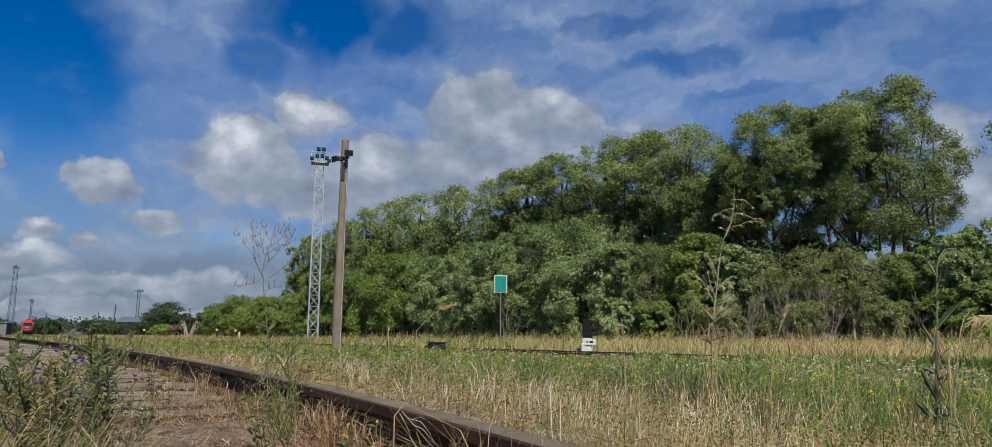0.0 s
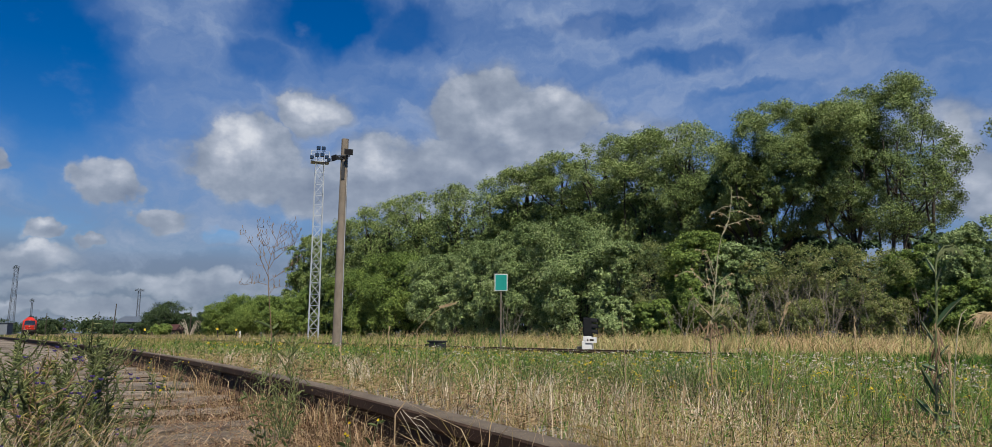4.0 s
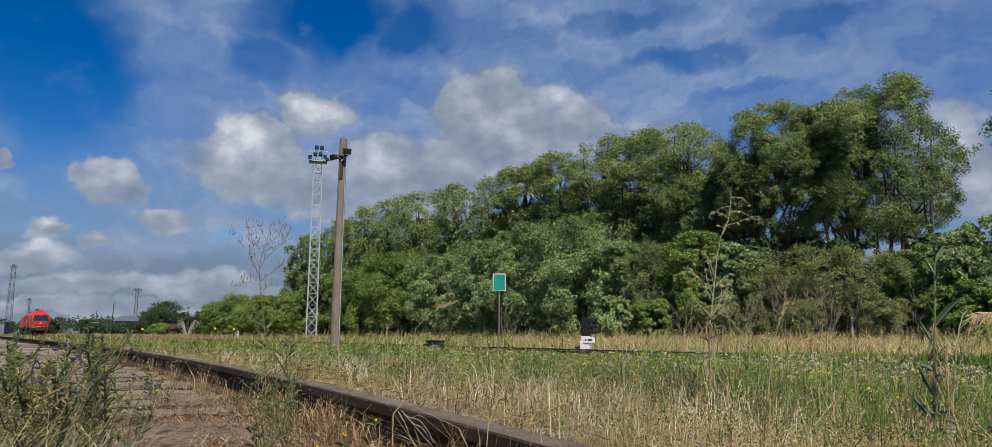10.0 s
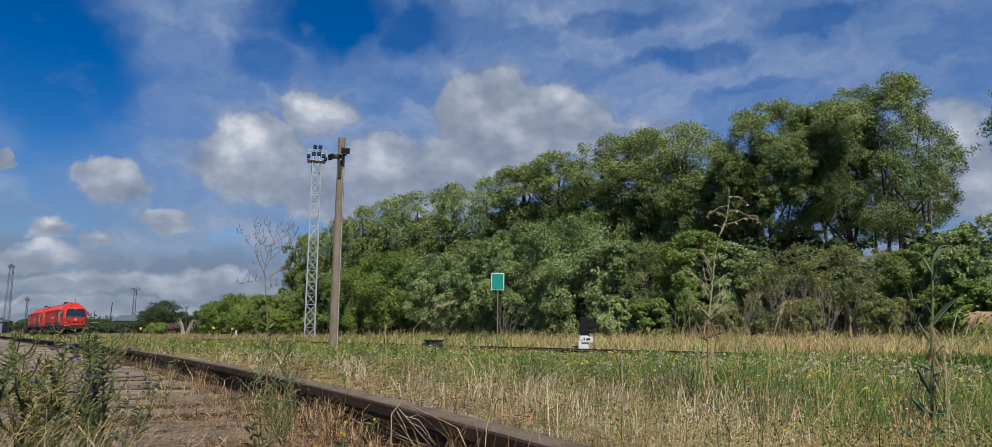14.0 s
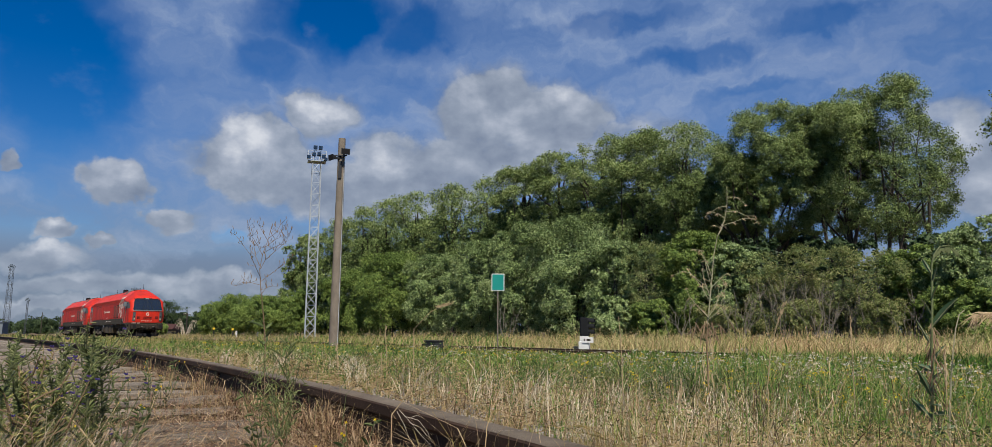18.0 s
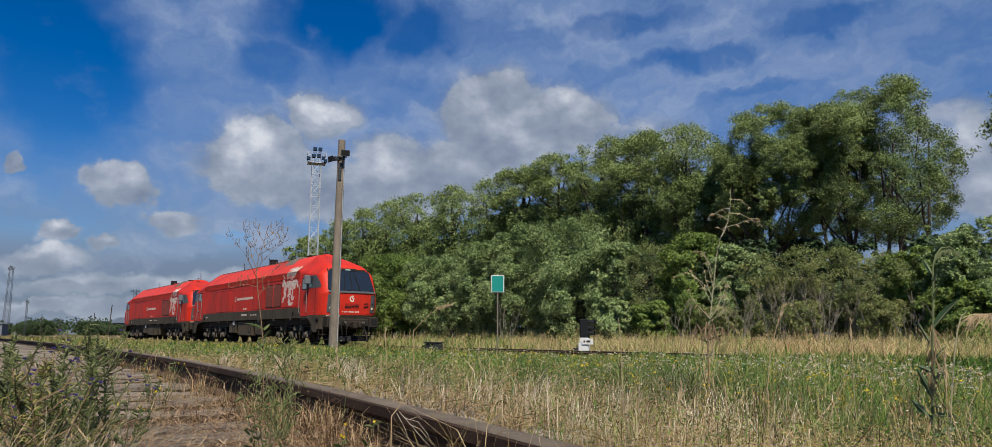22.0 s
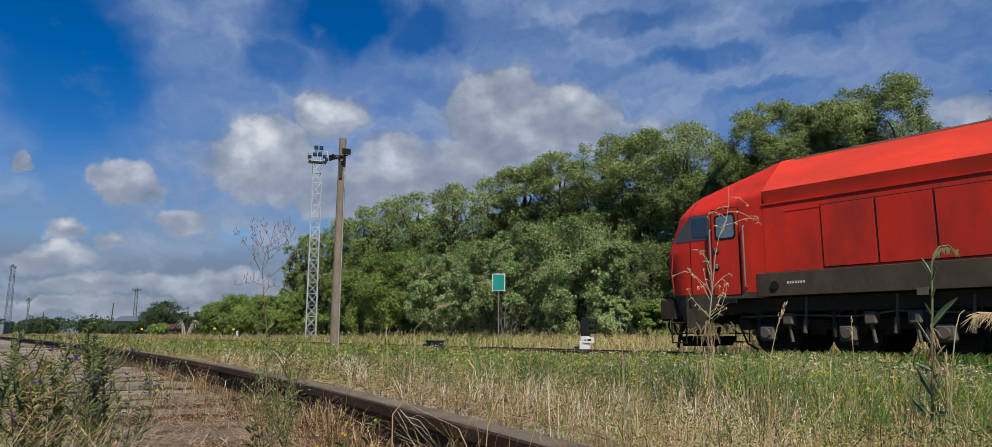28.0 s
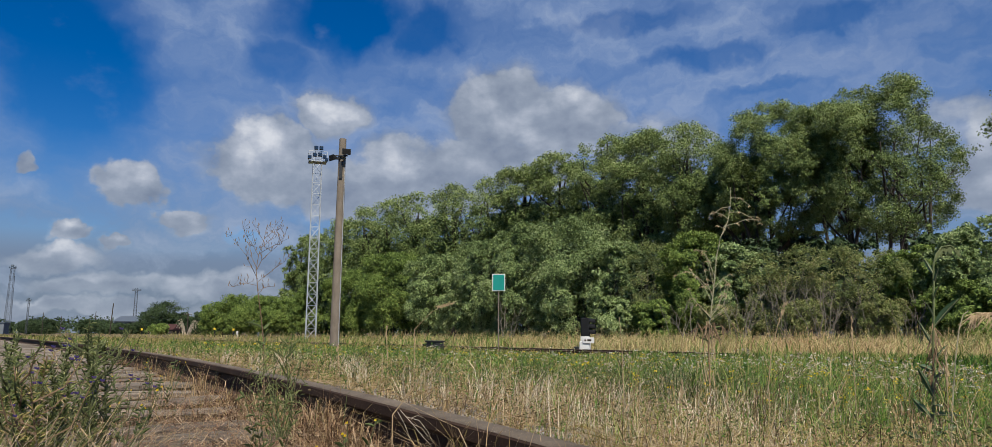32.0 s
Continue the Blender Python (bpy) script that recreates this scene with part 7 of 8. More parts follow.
def build_flowers():
    rng = np.random.default_rng(33)
    d = lambda p: off_rail(p[:, 0], p[:, 1])
    meadow = lambda p: (d(p) > 0.8) & (across(p) < 14.8)
    near = lambda p: (d(p) > 0.1) & (across(p) < 15)
    flecks("meadow_herbs", 62000, rng, lambda p: near(p) & (rng.random(len(p)) < np.interp(d(p), [0.1, 1.5, 4], [0.2, 0.7, 1])), 1.2, 30, 0.18, 0.0060, MEADOW, "small green herb leaves in the sward")
    flecks("dry_husks", 30000, rng, lambda p: near(p) & (rng.random(len(p)) < np.interp(d(p), [0.1, 2, 4.5], [1, 0.6, 0.10]) * np.interp(p[:, 0], [0.3, 1.3], [1, 0.12])), 1.2, 22, 0.13, 0.0040, STRAW, "pale dry husks and leaves in the sward")
    flecks("mixed_herbs", 52000, rng, lambda p: near(p) & (rng.random(len(p)) < np.interp(d(p), [3, 5.5], [1, 0.35])), 1.2, 26, 0.15, 0.0050, MIXED, "yellow-green herb leaves in the sward")
    flecks("far_herbs", 50000, rng, lambda p: (across(p) > 18.3) & (across(p) < 33), 17, 120, 0.5, 0.0055, MIXED, "herb leaves among the far grass")
    flecks("far_seed_heads", 46000, rng, lambda p: (across(p) > 18.6) & (across(p) < 33) & (rng.random(len(p)) < np.interp(p[:, 0], [-6, 3], [0.15, 1])), 17, 70, 0.62, 0.0045, TAN, "tan and rosy seed heads of the far grass")
    flecks("silvery_herbs", 16000, rng, lambda p: (across(p) > 18.4) & (across(p) < 30) & (p[:, 0] < 3) & (p[:, 0] > -16), 17, 60, 0.6, 0.0052, SAGE, "silvery green herbs beyond the main track")
    flecks("track_husks", 20000, rng, lambda p: (d(p) < -0.03) & (d(p) > -2.3), 0.9, 12, 0.06, 0.0042, LITTER, "dry husks and leaves between the sleepers")
    flecks("rail_husks", 9000, rng, lambda p: (d(p) < -0.04) & (d(p) > -0.35), 1.1, 8, 0.17, 0.0042, STRAW, "dry husks along the foot of the rail")
    flecks("dark_herbs", 95000, rng, lambda p: near(p) & (rng.random(len(p)) < np.interp(d(p), [0.5, 1.5], [0.4, 0.9]) * np.interp(p[:, 0], [0.2, 1.2], [0.45, 1.1])), 1.2, 22, 0.15, 0.0062, WEED, "dark low herb leaves between the grass")
    flecks("dead_leaves", 7000, rng, lambda p: near(p) & (d(p) < 4), 1.2, 12, 0.12, 0.0056, BROWNSTEM, "brown dead leaves between the grass")
    flecks("pale_husks", 16000, rng, lambda p: near(p) & (rng.random(len(p)) < np.interp(d(p), [0.1, 2.0, 4.0], [1, 0.6, 0.10]) * np.interp(p[:, 0], [0.3, 1.3], [1, 0.12])), 1.2, 20, 0.19, 0.0034, HUSK, "bright dry husks on the grass tips")
    heads("white_flowers", 2600, rng, lambda p: meadow(p) & (d(p) > 1.6) & (p[:, 0] > -1.5), 2.4, 8, 0.20, 0.0052, WHITE, "small white umbel flowers in the meadow", 7, 0.3)
    heads("yellow_flowers", 1700, rng, lambda p: meadow(p) & (patch(p, 0.6, 5) > -0.1), 1.8, 12, 0.17, 0.007, YELLOW, "small yellow meadow flowers", 6, 0.6)
    heads("seed_fluff", 1150, rng, lambda p: meadow(p) & (p[:, 0] > 0.6) & (d(p) < 6.5) & (patch(p, 0.9, 3) > -0.3), 2.4, 5.2, 0.20, 0.0085, PINK, "faded pinkish clover heads", 8, 0.8)
    heads("grass_seed_heads", 600, rng, lambda p: (d(p) > 0.15) & (d(p) < 5.5), 1.2, 8, 0.135, 0.0032, STRAW, "straw-coloured seed heads", 9, 3.0, "seed heads")
    heads("far_seed_heads", 7000, rng, lambda p: (across(p) > 18.5) & (across(p) < 33), 18, 120, 0.62, 0.006, TAN, "tan seed heads beyond the track", 5, 4, "seed heads")


def place(b, e, r):
    """A place r metres off, at a bearing b and height e (both as slopes)."""
    return Vector((b * r, r, EYE[2] + e * r))


def ray_stem(points, r, radius, sh, taper=0.35, seg=5):
    """A stem in the upright plane r metres off, through places given as slopes."""
    pts = [place(b, e, r) for b, e in points]
    n = len(pts)
    sh.tube(pts, [radius * (1 - (1 - taper) * i / (n - 1)) for i in range(n)], seg)
    return pts


def leaf_blade(sh, root, tip, width, bend=0.2, lobes=0, rnd=None):
    """One leaf with a fold and, where asked, a lobed edge."""
    root, tip = Vector(root), Vector(tip)
    d = tip - root
    side = d.cross(Vector((0, 1, 0.25))).normalized()
    up = side.cross(d).normalized()
    n = 9 if lobes or width > 0.004 else 4
    mid, left, right = [], [], []
    for i in range(n):
        t = i / (n - 1)
        w = width * math.sin(math.pi * min(1, 0.08 + 0.92 * t)) ** 0.8 * (1 - 0.35 * t)
        if lobes:
            w *= 0.55 + 0.45 * abs(math.sin(t * lobes * math.pi)) + (rnd.uniform(-0.08, 0.08) if rnd else 0)
        c = root + d * t - Vector((0, 0, bend * d.length * t * t)) + up * 0.02 * d.length * math.sin(3 * t)
        mid.append(c)
        left.append(c + side * w + up * w * 0.35)
        right.append(c - side * w + up * w * 0.35)
    sh.strip([left, mid, right])


def px(x, y):
    """Slopes of a sight line across and up, from the plan's thousandths."""
    c, s = math.cos(radians(8.9)), math.sin(radians(8.9))
    u, v = x - 784, 353 - y
    k = 1100 * c - v * s
    return u / k, (1100 * s + v * c) / k


def rooted(first, r):
    """The foot of a plant that stands r metres off on a bearing."""
    b = first
    return b, (float(ground_z(b * r, r)) - 0.02 - EYE[2]) / r


def build_tall_weeds():
    rnd = random.Random(11)
    # the dry branching stalk this side of the meadow
    r = 3.3
    b, e = rooted(px(424, 560)[0], r)
    t = thing("dry_stalk", pose(b * r, r, EYE[2] + e * r), "tall dry branching weed gone to seed", "weed")
    swaying.append((t, 1.6))
    base = Vector((b * r, r, EYE[2] + e * r))

    def local(sh):
        sh.v = [tuple(Vector(p) - base) for p in sh.v]
        return sh
    s = Shape()
    main = [(b, e), px(420, 540), px(417, 500), px(413, 460), px(411, 425), px(416, 400), px(424, 380), px(430, 356)]
    ray_stem(main, r, 0.0030, s, 0.25)
    tips = []
    for pts in (((413, 440), (404, 420), (396, 402), (384, 386), (372, 370)), ((412, 425), (420, 410), (436, 396), (452, 382), (458, 372)), ((412, 445), (425, 435), (440, 424), (455, 414)),
                ((411, 450), (396, 446), (384, 446), (374, 451)), ((413, 465), (421, 455), (429, 452)), ((415, 402), (408, 388), (398, 372), (392, 360)), ((420, 390), (436, 378), (446, 364)),
                ((424, 380), (416, 366), (410, 356)), ((416, 400), (430, 392), (444, 386), (454, 376)), ((425, 376), (438, 366), (444, 354)), ((411, 420), (404, 404), (402, 388), (396, 378))):
        q = ray_stem([px(*p) for p in pts], r + rnd.uniform(-0.05, 0.05), 0.0015, s, 0.4, 4)
        tips += q[1:]
    part("stem", local(s), DRYBROWN, t)
    s = Shape()
    for p in tips:
        for k in range(4):
            q = p + Vector((rnd.uniform(-0.03, 0.03), rnd.uniform(-0.03, 0.03), rnd.uniform(-0.01, 0.04)))
            s.tube([p, q], [0.0008, 0.0006], 3)
            s.tube([q, q + Vector((rnd.uniform(-0.006, 0.006), 0, 0.014))], [0.0019, 0.0009], 4)
    tagged(part("seed_pods", local(s), DRYBROWN, t), kind="stuff")
    s = Shape()
    for k in range(10):
        a = rnd.choice(main[:2])
        p = place(a[0], a[1] + rnd.uniform(-0.02, 0.02), r)
        leaf_blade(s, p, p + Vector((rnd.uniform(-0.10, 0.10), rnd.uniform(-0.05, 0.05), rnd.uniform(-0.02, 0.08))), 0.008, 0.2)
    part("leaves", local(s), WEED, t)

    # the pale dry weed with arching side shoots
    r = 2.5

    def sl(x, y):
        return px(x + 7, y)

    b, e = rooted(sl(1113, 600)[0], r)
    base = Vector((b * r, r, EYE[2] + e * r))
    t = thing("pale_weed", pose(*base), "tall pale half-dead weed with arching shoots", "weed")
    swaying.append((t, 0.7))
    s = Shape()
    ray_stem([sl(1113, 512), sl(1115, 498), sl(1118, 470), sl(1121, 440), sl(1124, 405), sl(1130, 375), sl(1142, 348), sl(1146, 320), sl(1146, 295)], r, 0.0023, s, 0.4)
    shoots = (((1122, 440), (1112, 412), (1104, 396), (1092, 394)), ((1116, 475), (1104, 452), (1088, 432), (1076, 428), (1062, 434)), ((1116, 500), (1100, 486), (1086, 470), (1080, 455)), ((1120, 455), (1134, 440), (1146, 432)),
              ((1133, 370), (1140, 356), (1155, 352), (1170, 346), (1186, 346), (1194, 352)), ((1143, 346), (1132, 338), (1118, 334), (1112, 342)), ((1146, 326), (1132, 328), (1120, 336)), ((1144, 335), (1160, 334), (1176, 342), (1190, 342)), ((1146, 312), (1160, 312), (1176, 324)),
              ((1116, 495), (1128, 480), (1136, 462), (1140, 445)), ((1115, 505), (1128, 495), (1142, 486)), ((1142, 350), (1134, 360), (1126, 356)), ((1118, 470), (1108, 440), (1106, 424)),
              ((1117, 462), (1106, 448), (1092, 436), (1080, 424)), ((1119, 450), (1114, 430), (1110, 412), (1104, 400)), ((1116, 500), (1126, 486), (1132, 466), (1130, 450)), ((1115, 502), (1104, 490), (1094, 480)), ((1128, 500), (1134, 484), (1140, 466), (1143, 448)))
    ends = []
    for k, pts in enumerate(shoots):
        ends += ray_stem([sl(*p) for p in pts], r + rnd.uniform(-0.06, 0.06), 0.0015, s, 0.45, 4)[1:]
    part("stem", local(s), PALEDRY, t)
    s = Shape()
    ray_stem([(b, e), sl(1112, 550), sl(1113, 512)], r, 0.0026, s, 0.85)
    for k in range(22):
        x0 = rnd.gauss(1114, 12)
        p = place(*sl(x0, rnd.uniform(505, 530)), r + rnd.uniform(-0.08, 0.08))
        leaf_blade(s, p, p + Vector((rnd.uniform(-0.035, 0.035), 0, -rnd.uniform(0.01, 0.05))), 0.0032, 0.3)
    part("stem_foot", local(s), DRYBROWN, t, "brown stem foot with shrivelled leaves")
    s = Shape()
    for p in ends:
        for k in range(3):
            q = p + Vector((rnd.uniform(-0.018, 0.018), rnd.uniform(-0.01, 0.01), -rnd.uniform(0.003, 0.012)))
            leaf_blade(s, p, q, 0.0016, 0.1)
    tagged(part("buds", local(s), STRAWSTEM, t), kind="stuff")
    s = Shape()
    for x0, y0, x1, y1, w in ((1116, 510, 1140, 490, .004), (1114, 520, 1138, 512, .005), (1116, 505, 1096, 480, .004), (1113, 520, 1098, 504, .004), (1116, 500, 1146, 474, .003), (1114, 540, 1096, 530, .005), (1112, 535, 1138, 524, .005), (1120, 470, 1136, 450, .003)):
        leaf_blade(s, place(*sl(x0, y0), r), place(*sl(x1, y1), r - rnd.uniform(-0.06, 0.06)), w, 0.1, 3, rnd)
    part("leaves", local(s), WEED, t)
    s = Shape()
    for k in range(40):
        x0 = rnd.gauss(1112, 8)
        p = place(*sl(x0, rnd.uniform(500, 600)), r + rnd.uniform(-0.06, 0.06))
        s.tube([p, p + Vector((rnd.uniform(-0.02, 0.02), rnd.uniform(-0.02, 0.02), -rnd.uniform(0.03, 0.09)))], [0.0012, 0.0006], 3)
    part("withered_leaves", local(s), STRAWSTEM, t, "hanging withered leaves")

    # the tall lettuce-like weed with broad leaves
    r = 1.75
    b, e = rooted(px(1478, 706)[0], r)
    base = Vector((b * r, r, EYE[2] + e * r))
    t = thing("wild_lettuce", pose(*base), "tall green prickly lettuce with lobed blue-green leaves", "weed")
    swaying.append((t, 1.0))
    s = Shape()
    ray_stem([(b, e), px(1476, 690), px(1474, 640), px(1475, 590), px(1473, 540), px(1474, 490), px(1474, 450), px(1473, 420), px(1477, 402), px(1486, 390), px(1500, 388), px(1512, 398)], r, 0.0044, s, 0.3, 7)
    part("stem", local(s), GREENSTEM, t)
    s, ribs = Shape(), Shape()
    for x0, y0, x1, y1, w, lob in ((1475, 515, 1516, 462, .013, 0), (1473, 432, 1457, 404, .008, 0), (1475, 445, 1482, 418, .006, 0), (1473, 545, 1448, 500, .007, 2), (1474, 500, 1462, 474, .005, 0), (1474, 470, 1484, 444, .005, 0), (1475, 570, 1496, 540, .006, 2),
                                   (1474, 585, 1450, 574, .013, 2), (1476, 628, 1448, 572, .012, 3), (1473, 662, 1440, 624, .014, 3), (1478, 655, 1516, 652, .014, 3), (1476, 690, 1514, 668, .016, 3), (1466, 706, 1424, 672, .014, 3), (1478, 706, 1512, 690, .015, 3),
                                   (1475, 600, 1488, 586, .008, 2), (1474, 640, 1490, 640, .009, 2), (1472, 700, 1446, 700, .013, 2)):
        p, q = place(*px(x0, y0), r), place(*px(x1, y1), r - rnd.uniform(-0.02, 0.06))
        leaf_blade(s, p, q, w * 0.8, 0.10, lob, rnd)
        ribs.tube([p, p + (q - p) * 0.5 - Vector((0, 0, 0.024 * (q - p).length)), p + (q - p) * 0.92 - Vector((0, 0, 0.083 * (q - p).length))], [0.0017, 0.0012, 0.0006], 4)
    part("leaves", local(s), LETTUCE, t, "broad lobed leaves")
    part("midribs", local(ribs), PALESTEM, t, "pale green leaf midribs")
    s = Shape()
    for k in range(34):
        p = place(*px(rnd.gauss(1474, 5), rnd.uniform(500, 600)), r + rnd.uniform(-0.03, 0.03))
        leaf_blade(s, p, p + Vector((rnd.uniform(-0.02, 0.02), rnd.uniform(-0.02, 0.02), -rnd.uniform(0.015, 0.05))), 0.0024, 0.2)
    part("withered_leaves", local(s), DRYBROWN, t, "withered brown leaves hanging on the stem")
    s = Shape()
    for k in range(60):
        q = rnd.random()
        p = place(*px(1477 + 36 * q, 402 - 30 * q + 26 * q * q), r)
        s.tube([p, p + Vector((rnd.uniform(-0.010, 0.010), 0, -rnd.uniform(-0.006, 0.018)))], [0.0022, 0.0007], 4)
    tagged(part("buds", local(s), GREENSTEM, t), kind="stuff")

    # the bleached grass stalk with its nodding head beside it
    r = 1.7
    b, e = rooted(px(1502, 706)[0], r)
    base = Vector((b * r, r, EYE[2] + e * r))
    t = thing("bleached_stalk", pose(*base), "single bleached grass stalk bent at the tip", "grass")
    swaying.append((t, 0.8))
    s = Shape()
    ray_stem([(b, e), px(1502, 690), px(1503, 640), px(1505, 600), px(1508, 555), px(1512, 520), px(1518, 497), px(1526, 490)], r, 0.0021, s, 0.5)
    part("stem", local(s), PALEDRY, t)
    r = 1.6
    b, e = rooted(px(1600, 700)[0], r)
    base = Vector((b * r, r, EYE[2] + e * r))
    t = thing("nodding_grass", pose(*base), "tall dry grass with a heavy drooping seed head", "grass")
    swaying.append((t, 0.8))
    s = Shape()
    ray_stem([(b, e), px(1604, 640), px(1606, 570), px(1596, 510), px(1576, 494), px(1556, 494)], r, 0.0017, s, 0.5)
    part("stem", local(s), STRAWSTEM, t)
    s = Shape()
    for k in range(110):
        q = rnd.random()
        p = place(*px(1596 - 58 * q, 504 - 10 * math.sin(2.6 * q)), r + rnd.uniform(-0.02, 0.02))
        d = Vector((-rnd.uniform(0.006, 0.040), rnd.uniform(-0.01, 0.01), -rnd.uniform(-0.003, 0.034)))
        s.tube([p, p + d * 0.5, p + d - Vector((0, 0, 0.006))], [0.0007, 0.0009, 0.0004], 3)
    tagged(part("seed_head", local(s), STRAWSTEM, t), kind="stuff")

    # weed leaning against the near rail
    r = 2.05
    b, e = rooted(px(452, 690)[0], r)
    base = Vector((b * r, r, EYE[2] + e * r))
    t = thing("leafy_weed", pose(*base), "bushy grey-green weed beside the near rail", "weed")
    swaying.append((t, 0.6))
    s = Shape()
    stems = []
    for pts in (((446, 690), (450, 640), (455, 600), (452, 566), (456, 548)), ((444, 690), (436, 640), (424, 600), (416, 566)), ((450, 680), (460, 640), (468, 600), (478, 562)), ((440, 690), (428, 650), (408, 612), (404, 590)), ((452, 690), (460, 650), (464, 622)), ((438, 690), (420, 655), (398, 640)), ((442, 690), (434, 630), (438, 590))):
        stems += ray_stem([px(*p) for p in pts], r, 0.0021, s, 0.4)
    part("stem", local(s), OLIVESTEM, t)
    s = Shape()
    for p in stems[:5]:
        for k in range(3):
            leaf_blade(s, p, p + Vector((rnd.uniform(-0.06, 0.05), rnd.uniform(-0.04, 0.04), rnd.uniform(0.02, 0.10))), 0.0026, 0.05)
    for k in range(520):
        i = rnd.randrange(len(stems) - 1)
        p = stems[i].lerp(stems[i + 1], rnd.random() if (stems[i] - stems[i + 1]).length < 0.14 else 0.0) + Vector((rnd.gauss(0, 0.018), rnd.gauss(0, 0.02), rnd.gauss(0, 0.02)))
        leaf_blade(s, p, p + Vector((rnd.uniform(-0.022, 0.022), rnd.uniform(-0.02, 0.02), rnd.uniform(-0.01, 0.035))), 0.0017, 0.25)
    part("leaves", local(s), BRISTLE, t)

    # single grass stems
    for i, (pts, r, thick, head) in enumerate(((((620, 655), (655, 610), (690, 575), (720, 548)), 2.2, 0.0022, 0.0), (((655, 520), (680, 494), (696, 484), (716, 479)), 3.0, 0.0016, 0.006), (((1214, 610), (1218, 560), (1228, 515), (1240, 478)), 2.2, 0.0018, 0.004),
                                              (((985, 640), (984, 580), (981, 530), (978, 500)), 2.0, 0.0016, 0.0), (((1015, 620), (1026, 660), (1040, 706)), 1.5, 0.0016, 0.0), (((1352, 640), (1348, 560), (1344, 500)), 2.1, 0.0016, 0.002), (((1500, 706), (1498, 640), (1494, 560)), 1.6, 0.0016, 0.0015),
                                              (((40, 618), (80, 640), (120, 668), (150, 706)), 1.25, 0.0022, 0.0), (((80, 616), (100, 636), (118, 650)), 1.3, 0.0014, 0.0), (((612, 560), (610, 530), (611, 515)), 4.0, 0.003, 0.004), (((1300, 700), (1318, 640), (1336, 600)), 1.8, 0.0016, 0.0), (((1160, 706), (1150, 650), (1146, 610)), 1.8, 0.0016, 0.002),
                                              (((540, 640), (536, 590), (533, 548)), 2.8, 0.0016, 0.003), (((596, 640), (602, 600), (604, 560)), 3.0, 0.0016, 0.003), (((1064, 700), (1074, 650), (1078, 600)), 1.7, 0.0016, 0.003))):
        s = Shape()
        low = max(pts, key=lambda q: q[1])
        bb = px(*low)
        chain = sorted(pts, key=lambda q: -q[1])
        foot = (bb[0], (float(ground_z(bb[0] * r, r)) - 0.01 - EYE[2]) / r)
        line = [px(*q) for q in chain]
        if foot[1] < line[0][1]:
            line = [foot] + line
        base = place(*line[0], r)
        q = ray_stem(line, r, thick, s, 0.5, 5)
        t = thing("grass_stem", pose(*base), "long dry grass stem bent by the wind" if not head else "long grass stem with a pale seed head", "grass stem", "grass stems")
        part("stem", local(s), STRAWSTEM, t)
        if head:
            s = Shape()
            p, o = q[-1], q[-2]
            axis = (p - o).normalized()
            for k in range(70 if r == 3.0 and head == 0.006 else 22):
                c = p - axis * rnd.uniform(0, 0.075) + Vector((rnd.gauss(0, head * 0.6), rnd.gauss(0, head * 0.6), rnd.gauss(0, head * 0.6)))
                s.tube([c, c + axis * 0.012 + Vector((rnd.uniform(-0.003, 0.003), 0, rnd.uniform(-0.003, 0.003)))], [0.0016, 0.0006], 4)
            part("seed_head", local(s), STRAWSTEM, t)

    # pale dead twigs hanging over the near rail
    r = 1.72
    base = place(*px(640, 640), r)
    t = thing("dead_twigs", pose(*base), "pale curled dead twigs lying on the near rail", "twigs")
    for pts in (((632, 648), (650, 668), (668, 690), (682, 704)), ((640, 658), (662, 664), (676, 682), (684, 700)), ((628, 650), (640, 672), (648, 694)), ((648, 668), (666, 676), (676, 690)), ((650, 660), (660, 656), (668, 660))):
        s = Shape()
        ray_stem([px(*q) for q in pts], r + rnd.uniform(-0.02, 0.06), 0.0008, s, 0.5, 4)
        part("twig", local(s), ASH, t)


